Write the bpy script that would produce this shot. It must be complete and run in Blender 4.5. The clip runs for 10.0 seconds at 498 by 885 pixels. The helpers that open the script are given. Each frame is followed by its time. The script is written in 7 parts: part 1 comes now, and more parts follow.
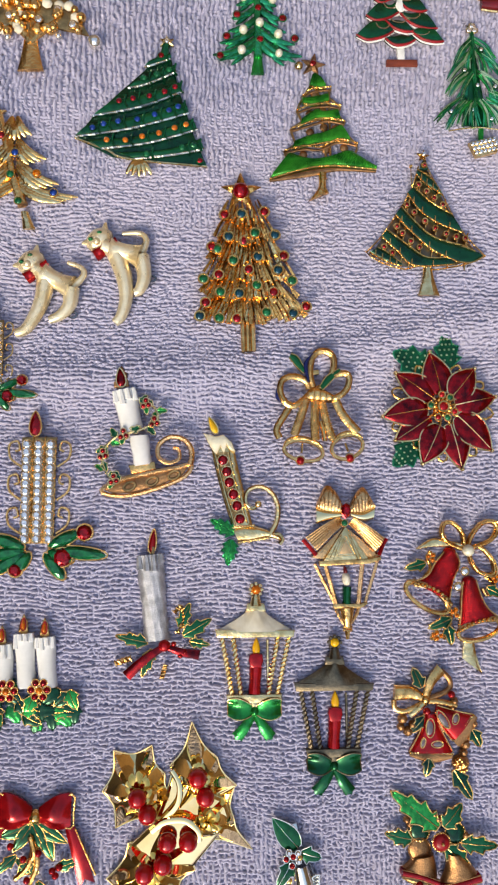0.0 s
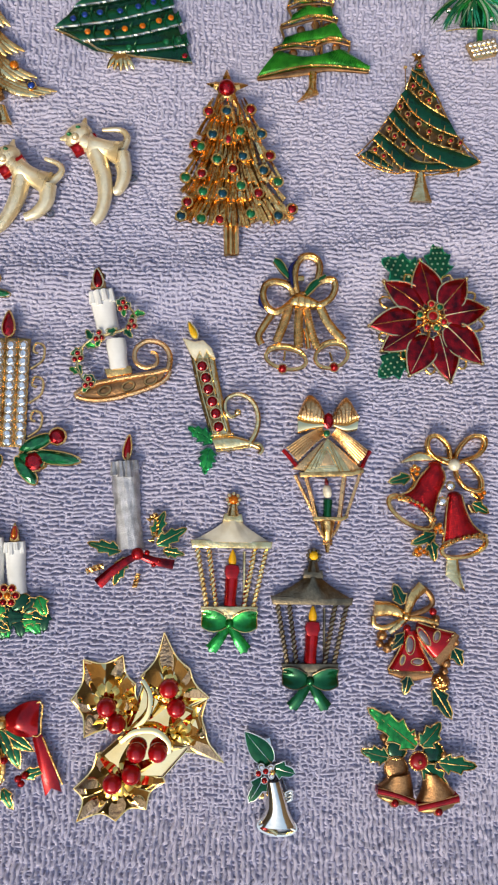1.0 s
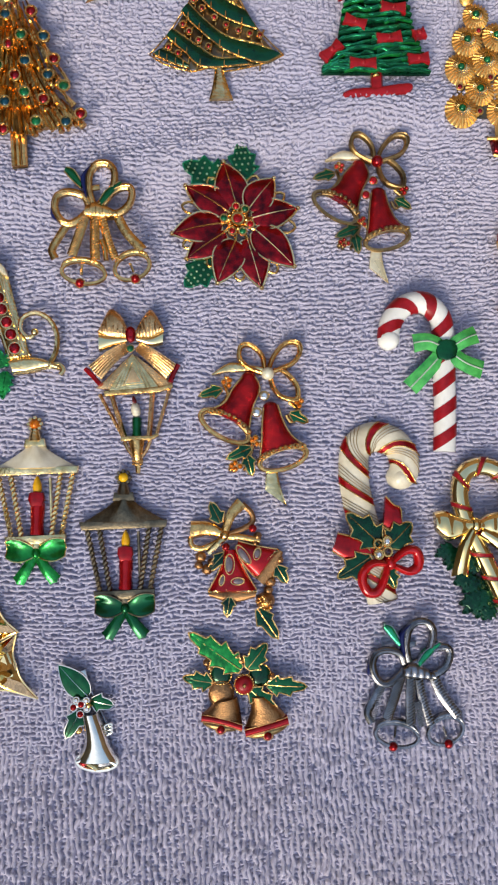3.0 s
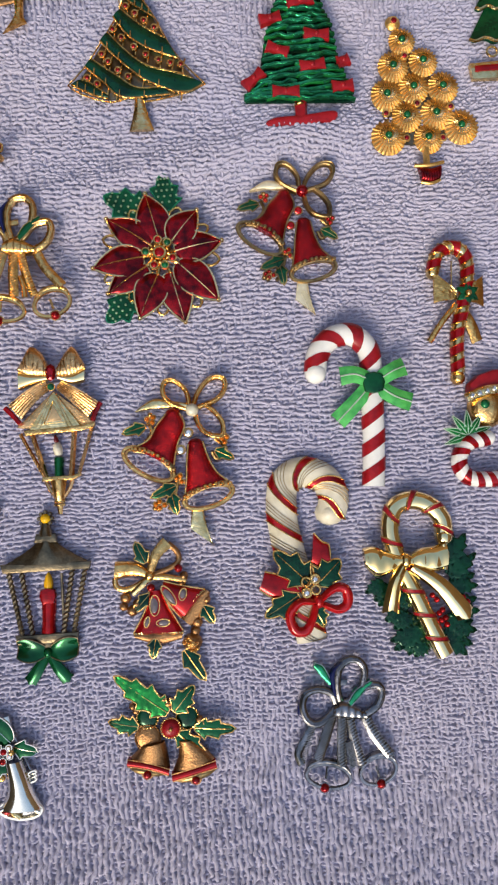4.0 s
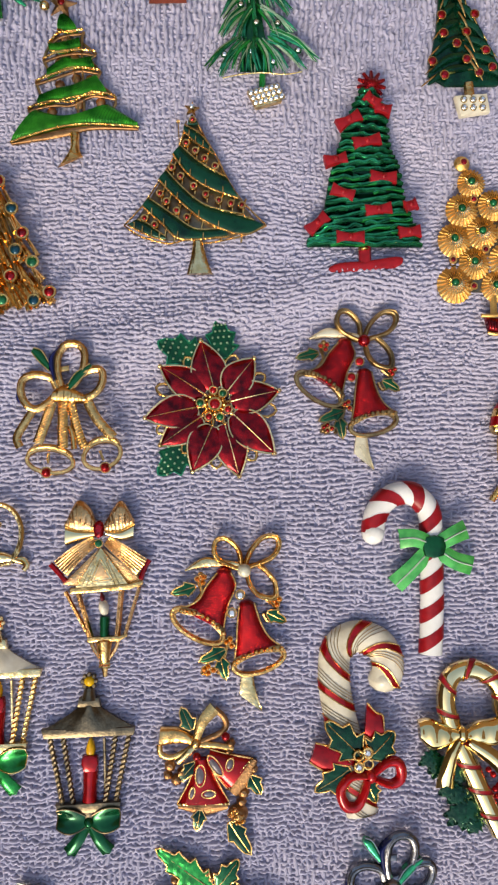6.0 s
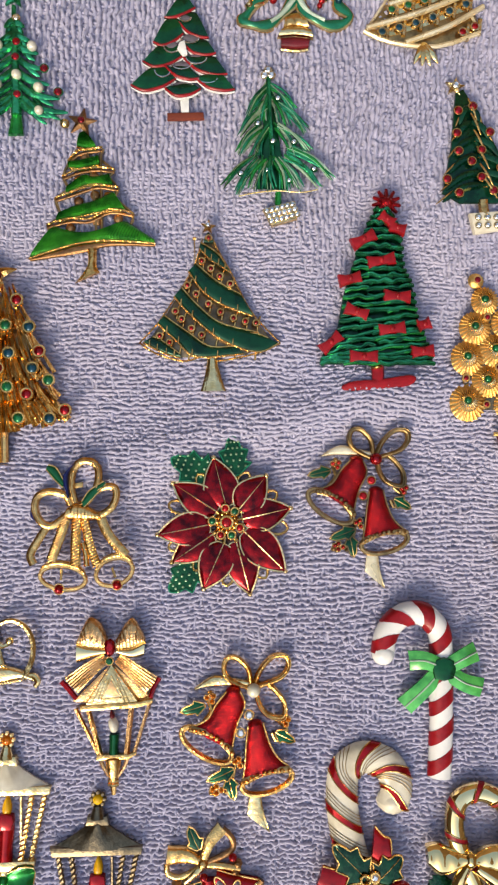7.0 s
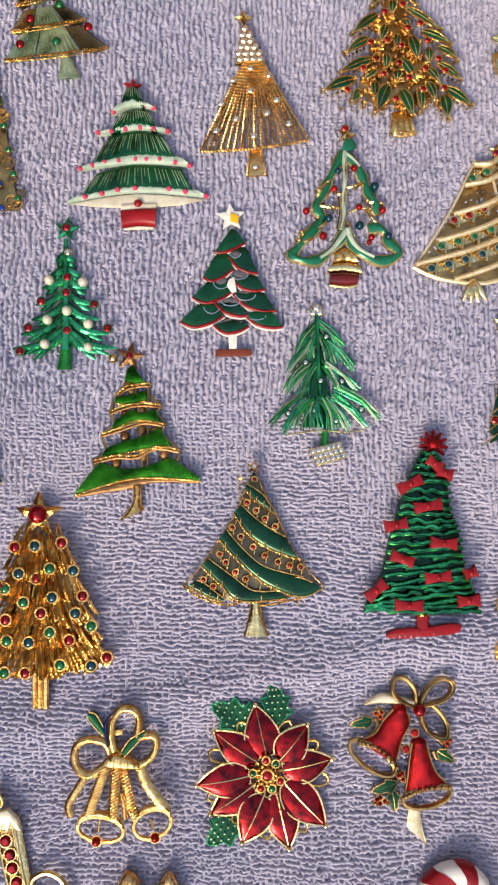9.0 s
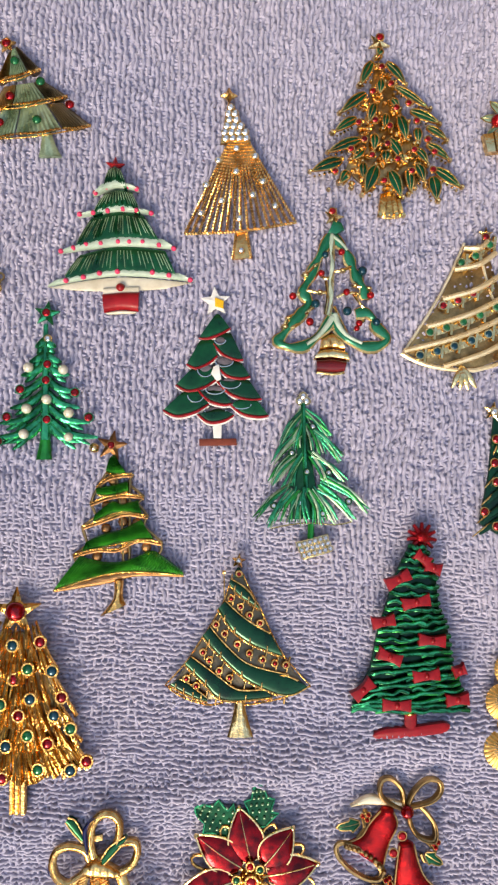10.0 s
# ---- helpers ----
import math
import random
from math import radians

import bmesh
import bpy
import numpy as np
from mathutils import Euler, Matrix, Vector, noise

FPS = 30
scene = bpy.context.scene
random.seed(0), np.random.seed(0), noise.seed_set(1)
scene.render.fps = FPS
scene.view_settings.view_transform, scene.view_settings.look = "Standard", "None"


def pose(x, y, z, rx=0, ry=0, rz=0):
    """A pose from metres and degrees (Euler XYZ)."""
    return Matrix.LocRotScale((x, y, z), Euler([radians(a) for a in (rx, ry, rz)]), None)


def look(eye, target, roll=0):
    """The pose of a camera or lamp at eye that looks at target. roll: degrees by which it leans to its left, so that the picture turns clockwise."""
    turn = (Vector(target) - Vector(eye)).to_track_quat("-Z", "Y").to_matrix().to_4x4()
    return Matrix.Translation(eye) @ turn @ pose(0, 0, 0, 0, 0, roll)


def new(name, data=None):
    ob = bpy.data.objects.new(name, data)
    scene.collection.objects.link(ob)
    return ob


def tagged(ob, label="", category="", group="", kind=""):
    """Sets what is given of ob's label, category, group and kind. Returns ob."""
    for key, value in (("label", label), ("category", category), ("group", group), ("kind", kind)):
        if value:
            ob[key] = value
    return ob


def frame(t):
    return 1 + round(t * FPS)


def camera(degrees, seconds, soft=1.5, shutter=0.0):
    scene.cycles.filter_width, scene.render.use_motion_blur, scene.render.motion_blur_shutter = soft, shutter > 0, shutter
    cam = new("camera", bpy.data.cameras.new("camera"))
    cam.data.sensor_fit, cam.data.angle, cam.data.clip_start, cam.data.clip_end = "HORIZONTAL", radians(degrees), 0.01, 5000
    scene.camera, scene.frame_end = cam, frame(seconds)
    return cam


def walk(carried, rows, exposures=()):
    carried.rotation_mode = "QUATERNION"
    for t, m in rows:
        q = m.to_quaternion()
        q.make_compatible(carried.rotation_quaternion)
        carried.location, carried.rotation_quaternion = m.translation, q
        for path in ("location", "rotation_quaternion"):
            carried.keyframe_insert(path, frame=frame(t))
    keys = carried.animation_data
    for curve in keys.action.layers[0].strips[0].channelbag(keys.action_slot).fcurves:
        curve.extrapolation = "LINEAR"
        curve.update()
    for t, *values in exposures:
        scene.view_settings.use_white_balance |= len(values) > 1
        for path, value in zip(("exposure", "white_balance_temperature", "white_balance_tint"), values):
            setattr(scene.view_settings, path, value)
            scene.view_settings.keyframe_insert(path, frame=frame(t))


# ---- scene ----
cam = camera(40.0, 10.0, soft=2.2)
PATH = [
    (0.0, -0.08550, -0.07783, 0.26110, 5.368, -3.634, 0.973),
    (0.5, -0.08494, -0.08911, 0.25603, 4.900, -3.632, 1.744),
    (1.0, -0.07510, -0.10588, 0.25045, 4.164, -3.377, 2.109),
    (1.5, -0.07082, -0.11838, 0.24692, 3.687, -3.287, 2.314),
    (2.0, -0.06165, -0.12832, 0.24472, 3.468, -3.137, 2.159),
    (2.5, -0.03773, -0.12990, 0.24169, 3.536, -3.607, 0.680),
    (3.0, -0.00697, -0.13092, 0.23962, 3.629, -3.314, -1.518),
    (3.2, 0.00179, -0.13020, 0.24045, 3.713, -3.357, -2.253),
    (4.3, 0.01941, -0.11437, 0.23524, 3.615, -3.595, -2.456),
    (4.5, 0.01503, -0.11197, 0.23386, 3.623, -3.800, -2.236),
    (5.0, 0.00865, -0.09819, 0.23352, 3.377, -3.926, -1.480),
    (5.5, 0.00427, -0.08191, 0.23041, 3.351, -3.625, -1.124),
    (7.0, 0.00290, -0.02718, 0.23440, 4.000, -2.403, 0.115),
    (7.5, 0.00134, -0.01018, 0.23798, 4.572, -1.915, 0.388),
    (8.0, -0.00332, 0.01096, 0.23911, 4.737, -1.585, 0.840),
    (8.5, -0.00578, 0.02909, 0.23733, 4.853, -1.388, 1.144),
    (9.0, -0.00971, 0.04998, 0.23871, 5.271, -1.616, 1.456),
    (9.5, -0.01899, 0.07028, 0.23978, 5.533, -1.958, 1.859),
    (10.0, -0.00875, 0.08118, 0.23609, 5.412, -2.483, 1.491),
]
walk(cam, [(t, pose(x, y, z, rx, ry, rz)) for t, x, y, z, rx, ry, rz in PATH], [(0.0, 1.19, 7400, 6), (1.5, 1.10, 7300, 4), (3.0, 1.05, 7150, 4), (4.5, 1.02, 7400, 6), (5.0, 1.02, 7450, 6), (7.0, 1.18, 7700, 6), (9.5, 1.29, 7850, 7), (10.0, 1.30, 7850, 7)])

# ---- light: open shade under a bright sky, the sun veiled ----
SUN_HIGH, SUN_TURN = 38.0, 205.0
world = bpy.data.worlds.new("sky")
scene.world = world
world.use_nodes = True
sky = world.node_tree.nodes.new("ShaderNodeTexSky")
sky.sky_type, sky.sun_disc = "NISHITA", False
sky.sun_elevation, sky.sun_rotation = radians(SUN_HIGH), radians(SUN_TURN)
sky.dust_density, sky.ozone_density = 1.6, 1.0
back = world.node_tree.nodes["Background"]
back.inputs["Strength"].default_value = 0.175
world.node_tree.links.new(sky.outputs["Color"], back.inputs["Color"])
sun_data = bpy.data.lights.new("sun", "SUN")
sun_data.energy, sun_data.angle, sun_data.color = 1.05, radians(17), (1.0, 0.90, 0.78)
sun = new("sun", sun_data)
sun.matrix_world = look((math.sin(radians(SUN_TURN)) * 2, math.cos(radians(SUN_TURN)) * 2, 2 * math.tan(radians(SUN_HIGH))), (0, 0, 0))

# ---- materials ----
def material(name, color, metal=0.0, rough=0.4, coat=0.0, vary=0.12, grain=600.0, bump=0.15, big=60.0, second=None, ior=1.4, spread=0.5):
    """Colour varied at two scales, with fine relief; second: a tone shown in patches, for wear, dirt, painted shade and
    reflections.
    """
    m = bpy.data.materials.new(name)
    m.use_nodes = True
    nt = m.node_tree
    b = nt.nodes["Principled BSDF"]
    b.inputs["Metallic"].default_value = metal
    b.inputs["Coat Weight"].default_value = coat * 0.45
    b.inputs["Specular IOR Level"].default_value = 0.5 if metal else 0.35
    b.inputs["Coat Roughness"].default_value = 0.06
    b.inputs["IOR"].default_value = ior
    b.inputs["Coat IOR"].default_value = 1.4
    at = nt.nodes.new("ShaderNodeTexCoord")
    fine = nt.nodes.new("ShaderNodeTexNoise")
    fine.inputs["Scale"].default_value, fine.inputs["Detail"].default_value = grain, 4
    wide = nt.nodes.new("ShaderNodeTexNoise")
    wide.inputs["Scale"].default_value, wide.inputs["Detail"].default_value = big, 3
    nt.links.new(at.outputs["Object"], fine.inputs["Vector"])
    nt.links.new(at.outputs["Object"], wide.inputs["Vector"])
    ramp = nt.nodes.new("ShaderNodeValToRGB")
    base = Vector(color)
    dark = Vector(second) if second else base * (1 - 2.2 * vary)
    ramp.color_ramp.elements[0].position, ramp.color_ramp.elements[1].position = spread - 0.2, spread + 0.12
    ramp.color_ramp.elements[0].color, ramp.color_ramp.elements[1].color = (*dark, 1), (*base, 1)
    nt.links.new(wide.outputs["Fac"], ramp.inputs["Fac"])
    mix = nt.nodes.new("ShaderNodeMix")
    mix.data_type, mix.blend_type = "RGBA", "MULTIPLY"
    mix.inputs["Factor"].default_value = min(1.0, 3 * vary)
    nt.links.new(ramp.outputs["Color"], mix.inputs["A"])
    nt.links.new(fine.outputs["Fac"], mix.inputs["B"])
    gain = nt.nodes.new("ShaderNodeMix")
    gain.data_type, gain.blend_type = "RGBA", "MULTIPLY"
    gain.inputs["Factor"].default_value = 1
    g = 1 + 1.0 * min(1.0, 3 * vary) * 0.5
    gain.inputs["B"].default_value = (g, g, g, 1)
    nt.links.new(mix.outputs["Result"], gain.inputs["A"])
    nt.links.new(gain.outputs["Result"], b.inputs["Base Color"])
    rr = nt.nodes.new("ShaderNodeMapRange")
    rr.inputs["To Min"].default_value, rr.inputs["To Max"].default_value = max(0.02, rough * 0.6), rough * 1.4
    nt.links.new(wide.outputs["Fac"], rr.inputs["Value"])
    nt.links.new(rr.outputs["Result"], b.inputs["Roughness"])
    bp = nt.nodes.new("ShaderNodeBump")
    bp.inputs["Strength"].default_value, bp.inputs["Distance"].default_value = bump, 0.0004
    nt.links.new(fine.outputs["Fac"], bp.inputs["Height"])
    nt.links.new(bp.outputs["Normal"], b.inputs["Normal"])
    return m


# gold's brown second tone paints in dark reflections at random
GOLD = material("gold", (1.0, 0.60, 0.20), 1, 0.15, vary=0.12, second=(0.56, 0.26, 0.06), grain=900, bump=0.8, big=300)
# dark fill for hoops and cutouts: the shade in these openings as colour
GREYISH = material("shaded_opening", (0.15, 0.13, 0.155), 0.0, 0.25, 0.5, second=(0.10, 0.09, 0.105), bump=0.2, big=300)
# brown patches here too imitate what the metal reflects
SATIN = material("satin_gold", (1.0, 0.62, 0.23), 1, 0.22, vary=0.12, second=(0.60, 0.32, 0.10), grain=1100, bump=0.5, big=300)
PALE = material("pale_gold", (1.0, 0.77, 0.38), 1, 0.12, vary=0.08, second=(0.74, 0.48, 0.17), grain=800, bump=0.6, big=300)
MATTE = material("matte_yellow_gold", (0.98, 0.62, 0.21), 1, 0.42, vary=0.15, second=(0.74, 0.43, 0.12), grain=1500, bump=0.4, big=200)
BRIGHT = material("polished_gold", (1.0, 0.80, 0.42), 1, 0.05, vary=0.05, second=(0.90, 0.62, 0.24), grain=220, bump=0.12)
ANTIQUE = material("antique_gold", (0.55, 0.36, 0.15), 1, 0.36, vary=0.2, second=(0.20, 0.13, 0.06), grain=1200, bump=0.4, big=200)
BRONZE = material("dark_bronze", (0.27, 0.21, 0.13), 1, 0.34, vary=0.18, second=(0.11, 0.09, 0.06), grain=1200, bump=0.4, big=150)
COPPER = material("worn_copper_gold", (0.50, 0.26, 0.11), 1, 0.38, vary=0.2, second=(0.20, 0.10, 0.045), grain=1600, bump=0.5, big=180)
SILVER = material("silver", (0.90, 0.86, 0.74), 1, 0.12, vary=0.06, second=(0.60, 0.60, 0.56), bump=0.08)
GLOSS_RED = material("glossy_red_paint", (0.42, 0.006, 0.010), 0.2, 0.10, 1.0, second=(0.34, 0.005, 0.008), bump=0.02)
IVORY_GOLD = material("ivory_gold", (0.95, 0.82, 0.55), 0.6, 0.28, 0.3, vary=0.1, second=(0.78, 0.60, 0.32), grain=700, bump=0.4, big=150)
BOW_GOLD = material("coppery_satin_gold", (0.92, 0.55, 0.25), 1, 0.26, vary=0.14, second=(0.58, 0.30, 0.11), grain=1400, bump=0.5, big=160)
PEWTER = material("grey_pewter", (0.30, 0.30, 0.32), 1, 0.26, vary=0.18, second=(0.12, 0.12, 0.12), grain=900, bump=0.3, big=150)
SILVER_PAINT = material("silver_glitter", (0.62, 0.62, 0.64), 0.7, 0.4, vary=0.2, grain=2500, bump=0.6, big=300)
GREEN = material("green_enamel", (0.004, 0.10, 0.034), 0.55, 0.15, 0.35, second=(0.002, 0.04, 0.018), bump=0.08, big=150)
DEEP = material("dark_green_enamel", (0.003, 0.055, 0.024), 0.5, 0.14, 0.35, second=(0.0015, 0.022, 0.013), bump=0.08, big=150)
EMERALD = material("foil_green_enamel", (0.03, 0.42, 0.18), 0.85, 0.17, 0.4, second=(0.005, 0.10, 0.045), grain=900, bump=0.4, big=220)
LEAFY = material("bright_green_enamel", (0.015, 0.32, 0.06), 0.65, 0.2, 0.5, second=(0.004, 0.10, 0.02), grain=900, bump=0.3, big=220)
SPRING = material("brushed_green_enamel", (0.05, 0.36, 0.045), 0.45, 0.22, 0.5, second=(0.008, 0.13, 0.02), grain=1500, bump=0.5, big=260)
LIME = material("light_green_enamel", (0.09, 0.48, 0.11), 0.1, 0.2, 0.6, second=(0.02, 0.24, 0.05), bump=0.1, big=220)
MINT = material("minty_green_enamel", (0.42, 0.56, 0.38), 0.6, 0.3, 0.4, second=(0.09, 0.16, 0.08), grain=1200, bump=0.3, big=150)
TEAL = material("sea_green_enamel", (0.006, 0.16, 0.085), 0.3, 0.18, 0.5, second=(0.006, 0.14, 0.07), bump=0.1, big=150)
WHITEGREEN = material("pale_green_white_enamel", (0.42, 0.52, 0.44), 0.0, 0.3, 0.4, second=(0.30, 0.40, 0.32), bump=0.1, big=200)
RED = material("red_enamel", (0.44, 0.007, 0.012), 0.5, 0.14, 0.5, second=(0.18, 0.003, 0.006), bump=0.08, big=200)
GLITTER_RED = material("sparkling_red_enamel", (0.44, 0.008, 0.013), 0.8, 0.24, 0.5, second=(0.17, 0.003, 0.006), grain=3000, bump=0.7, big=250)
# wide dark second tone leaves bright red patches as painted glints
WINE = material("wine_red_enamel", (0.36, 0.006, 0.012), 0.8, 0.12, 0.4, second=(0.06, 0.002, 0.005), grain=500, bump=0.3, big=320, spread=0.54)
MATTE_RED = material("matte_red_paint", (0.32, 0.009, 0.015), 0.0, 0.36, 0.2, second=(0.20, 0.005, 0.009), bump=0.2, big=220)
MAROON = material("maroon_enamel", (0.14, 0.010, 0.014), 0.0, 0.2, 0.6, second=(0.07, 0.006, 0.008), bump=0.1)
PINK = material("pink_paint", (0.75, 0.05, 0.14), 0.0, 0.3, 0.3, bump=0.1)
WHITE = material("white_enamel", (0.78, 0.78, 0.76), 0.0, 0.2, 0.6, second=(0.66, 0.66, 0.63), vary=0.05, bump=0.06)
CREAM = material("cream_enamel", (0.70, 0.66, 0.54), 0.0, 0.22, 0.6, second=(0.52, 0.46, 0.33), vary=0.06, bump=0.1, big=160)
YELLOW = material("yellow_enamel", (0.80, 0.48, 0.02), 0.0, 0.25, 0.5, second=(0.62, 0.28, 0.01), bump=0.1)
BLUE = material("blue_enamel", (0.006, 0.010, 0.075), 0.0, 0.16, 0.7, bump=0.05)
RUBY = material("ruby_stone", (0.40, 0.004, 0.012), 0.7, 0.07, 1.0, second=(0.12, 0.002, 0.004), bump=0.02, big=500)
RUST = material("brown_paint", (0.20, 0.045, 0.025), 0.0, 0.4, 0.1)
EMERALD_STONE = material("green_stone", (0.006, 0.16, 0.05), 0.35, 0.07, 1.0, second=(0.002, 0.06, 0.025), bump=0.02, big=500)
BLUE_STONE = material("blue_stone", (0.008, 0.05, 0.30), 0.35, 0.07, 1.0, second=(0.003, 0.02, 0.13), bump=0.02, big=500)
TEAL_STONE = material("teal_stone", (0.004, 0.05, 0.08), 0.35, 0.07, 1.0, bump=0.02, big=500)
AMBER_STONE = material("amber_stone", (0.75, 0.20, 0.01), 0.35, 0.07, 1.0, second=(0.45, 0.09, 0.005), bump=0.02, big=500)
CRYSTAL = material("clear_rhinestone", (0.98, 0.95, 0.90), 0.85, 0.06, 1.0, vary=0.1, second=(0.55, 0.55, 0.56), bump=0.0, big=900)
PEARL = material("pearl", (0.66, 0.64, 0.50), 0.15, 0.25, 0.7, vary=0.05, second=(0.60, 0.58, 0.50), bump=0.02)
# bluer, darker patches put the towel's broad shading into its colour
TERRY = material("lilac_terry", (0.425, 0.405, 0.515), 0, 0.95, vary=0.08, second=(0.375, 0.37, 0.50), grain=1200, bump=0.5, big=14)
for node in TERRY.node_tree.nodes:
    if node.type == "BSDF_PRINCIPLED":
        node.inputs["Specular IOR Level"].default_value = 0.05
        node.inputs["Sheen Weight"].default_value = 0.12
# for the added walls out of view that darken reflections
UNSEEN_WALL = material("unseen_wall_brown", (0.20, 0.13, 0.075), 0, 0.9, vary=0.15, grain=90, bump=0.4, big=4)
CONCRETE = material("concrete", (0.30, 0.29, 0.27), 0, 0.9, vary=0.15, grain=120, bump=0.4, big=6)


# ---- the towel's gentle folds, in millimetres ----
def towel_height(x, y):
    crease = y + 9 - 0.17 * x - 4 * math.sin(x / 38)
    ridge = 3.5 * math.exp(-(crease / 8) ** 2) - 1.6 * math.exp(-((crease + 16) / 10) ** 2)
    second = y - 128 + 0.25 * x
    roll = 1.3 * math.exp(-(second / 16) ** 2) * (1 / (1 + math.exp(-(x - 20) / 20)))
    fold = 1.6 * math.exp(-((y - 40 + 0.5 * x + 6 * math.sin(x / 30)) / 10) ** 2) / (1 + math.exp(-(x - 10) / 14))
    return ridge + roll + fold + 2.6 * noise.noise((x / 75, y / 62, 3.1)) + 0.8 * noise.noise((x / 30, y / 34, 9.4))


PILE = 0.9


# ---- building kit: plan coordinates are x to the right, y towards the near edge, in units of u millimetres; z in millimetres ----
def catmull(pts, k, closed=False):
    pts = [Vector(p) for p in pts]
    n = len(pts)
    if k <= 1 or n < 3:
        return pts
    out = []
    for i in range(n if closed else n - 1):
        if closed:
            a, b, c, d = pts[i - 1], pts[i], pts[(i + 1) % n], pts[(i + 2) % n]
        else:
            a, b, c, d = pts[max(i - 1, 0)], pts[i], pts[i + 1], pts[min(i + 2, n - 1)]
        for s in range(k):
            t = s / k
            out.append(0.5 * (2 * b + (c - a) * t + (2 * a - 5 * b + 4 * c - d) * t * t + (3 * b - a - 3 * c + d) * t ** 3))
    if not closed:
        out.append(pts[-1])
    return out


class Shape:
    """Collects the faces of one part."""

    def __init__(self, u, origin=(0, 0)):
        self.u, self.o, self.v, self.f = u, origin, [], []

    def at(self, p):
        return Vector(((p[0] - self.o[0]) * self.u, (self.o[1] - p[1]) * self.u, p[2] if len(p) > 2 else 0.0))

    def add(self, verts, faces):
        o = len(self.v)
        self.v += [tuple(v) for v in verts]
        self.f += [tuple(i + o for i in f) for f in faces]
        return self

    def rings(self, rings, cap=True, loop=False):
        n, m = len(rings[0]), len(rings)
        verts = [p for r in rings for p in r]
        faces = []
        for j in range(m if loop else m - 1):
            a, b = j * n, (j + 1) % m * n
            faces += [(a + i, a + (i + 1) % n, b + (i + 1) % n, b + i) for i in range(n)]
        if cap and not loop:
            faces += [tuple(range(n))[::-1], tuple(range((m - 1) * n, m * n))]
        return self.add(verts, faces)

    def slab(self, pts, z0, z1, bevel=0.25, dome=0.0, smooth=1):
        """A plate over an outline, with a rounded edge and, with dome, a raised middle."""
        p = [Vector((q[0], q[1])) for q in pts]
        if smooth > 1:
            p = [Vector((q[0], q[1])) for q in catmull([(q[0], q[1], 0) for q in p], smooth, True)]
        n = len(p)
        area = sum(p[i - 1].x * p[i].y - p[i].x * p[i - 1].y for i in range(n))
        sign = 1 if area > 0 else -1

        def inset(d):
            out = []
            for i in range(n):
                e, g = (p[i] - p[i - 1]), (p[(i + 1) % n] - p[i])
                if e.length < 1e-6 or g.length < 1e-6:
                    out.append(p[i])
                    continue
                a, b = Vector((-e.y, e.x)).normalized() * sign, Vector((-g.y, g.x)).normalized() * sign
                k = a + b
                k = k / max(0.35, k.dot(a)) if k.length > 1e-6 else a
                out.append(p[i] + k * d)
            return out

        b = bevel / self.u
        levels = [(0, z0), (0, z1 - bevel), (0.3 * b, z1 - 0.3 * bevel), (b, z1)]
        if dome:
            levels.append((2.2 * b, z1 + dome))
        self.rings([[self.at((q.x, q.y, z)) for q in inset(d)] for d, z in levels])
        return self

    def tube(self, pts, r, closed=False, n=8, flat=1.0, k=4, taper=None, twist=0.0, oval=1.0):
        """A rod along pts (x, y, z); flat squeezes its height, oval its section, which twist turns (turns per unit): a rope."""
        path = [self.at(q) for q in catmull([(q[0], q[1], q[2] if len(q) > 2 else 0.0) for q in pts], k, closed)]
        m, rings, run = len(path), [], 0.0
        for i, c in enumerate(path):
            a = path[i - 1] if i or closed else c
            b = path[(i + 1) % m] if i < m - 1 or closed else c
            run += (c - path[i - 1]).length / self.u if i else 0
            d = (b - a).normalized() if (b - a).length > 1e-9 else Vector((1, 0, 0))
            side = Vector((-d.y, d.x, 0))
            side = side.normalized() if side.length > 1e-6 else Vector((1, 0, 0))
            up = d.cross(side)
            s = r * self.u * (taper(i / max(1, m - 1)) if taper else 1)
            ring = []
            for j in range(n):
                t = math.tau * j / n
                x, y = math.cos(t), math.sin(t) * oval
                w = math.tau * twist * run
                x, y = x * math.cos(w) - y * math.sin(w), x * math.sin(w) + y * math.cos(w)
                ring.append(c + side * x * s + up * y * s * flat)
            rings.append(ring)
        return self.rings(rings, loop=closed)

    def rope(self, pts, r, closed=False, pitch=3.2, k=1):
        """A twisted wire rope: densely stepped along its way."""
        q = catmull([(a[0], a[1], a[2]) for a in pts], max(k, 1), closed)
        dense = []
        for i in range(len(q) if closed else len(q) - 1):
            a, b = q[i], q[(i + 1) % len(q)]
            steps = max(1, int((a - b).length / (r * pitch / 4)))
            dense += [a.lerp(b, s / steps) for s in range(steps)]
        if not closed:
            dense.append(q[-1])
        return self.tube(dense, r, closed, 6, 1, 1, None, 1 / (r * pitch), 0.55)

    def dome(self, x, y, z, r, h, ry=None, n=12, m=3, turn=0.0):
        """A rounded cap of radius r (ry) and height h in millimetres on a flat base."""
        ry = ry or r
        rings, c, s = [], math.cos(turn), math.sin(turn)
        for j in range(m + 1):
            t = math.pi / 2 * j / m * (0.97 if j == m else 1)
            ring = []
            for i in range(n):
                a, b = r * math.cos(t) * math.cos(math.tau * i / n), ry * math.cos(t) * math.sin(math.tau * i / n)
                ring.append(self.at((x + a * c - b * s, y + a * s + b * c, z + h * math.sin(t))))
            rings.append(ring)
        return self.rings(rings)

    def ball(self, x, y, z, r, n=14, m=8):
        rings = []
        for j in range(1, m):
            t = math.pi * j / m
            rings.append([self.at((x + r * math.sin(t) * math.cos(math.tau * i / n), y + r * math.sin(t) * math.sin(math.tau * i / n), z - r * self.u * math.cos(t))) for i in range(n)])
        return self.rings(rings)

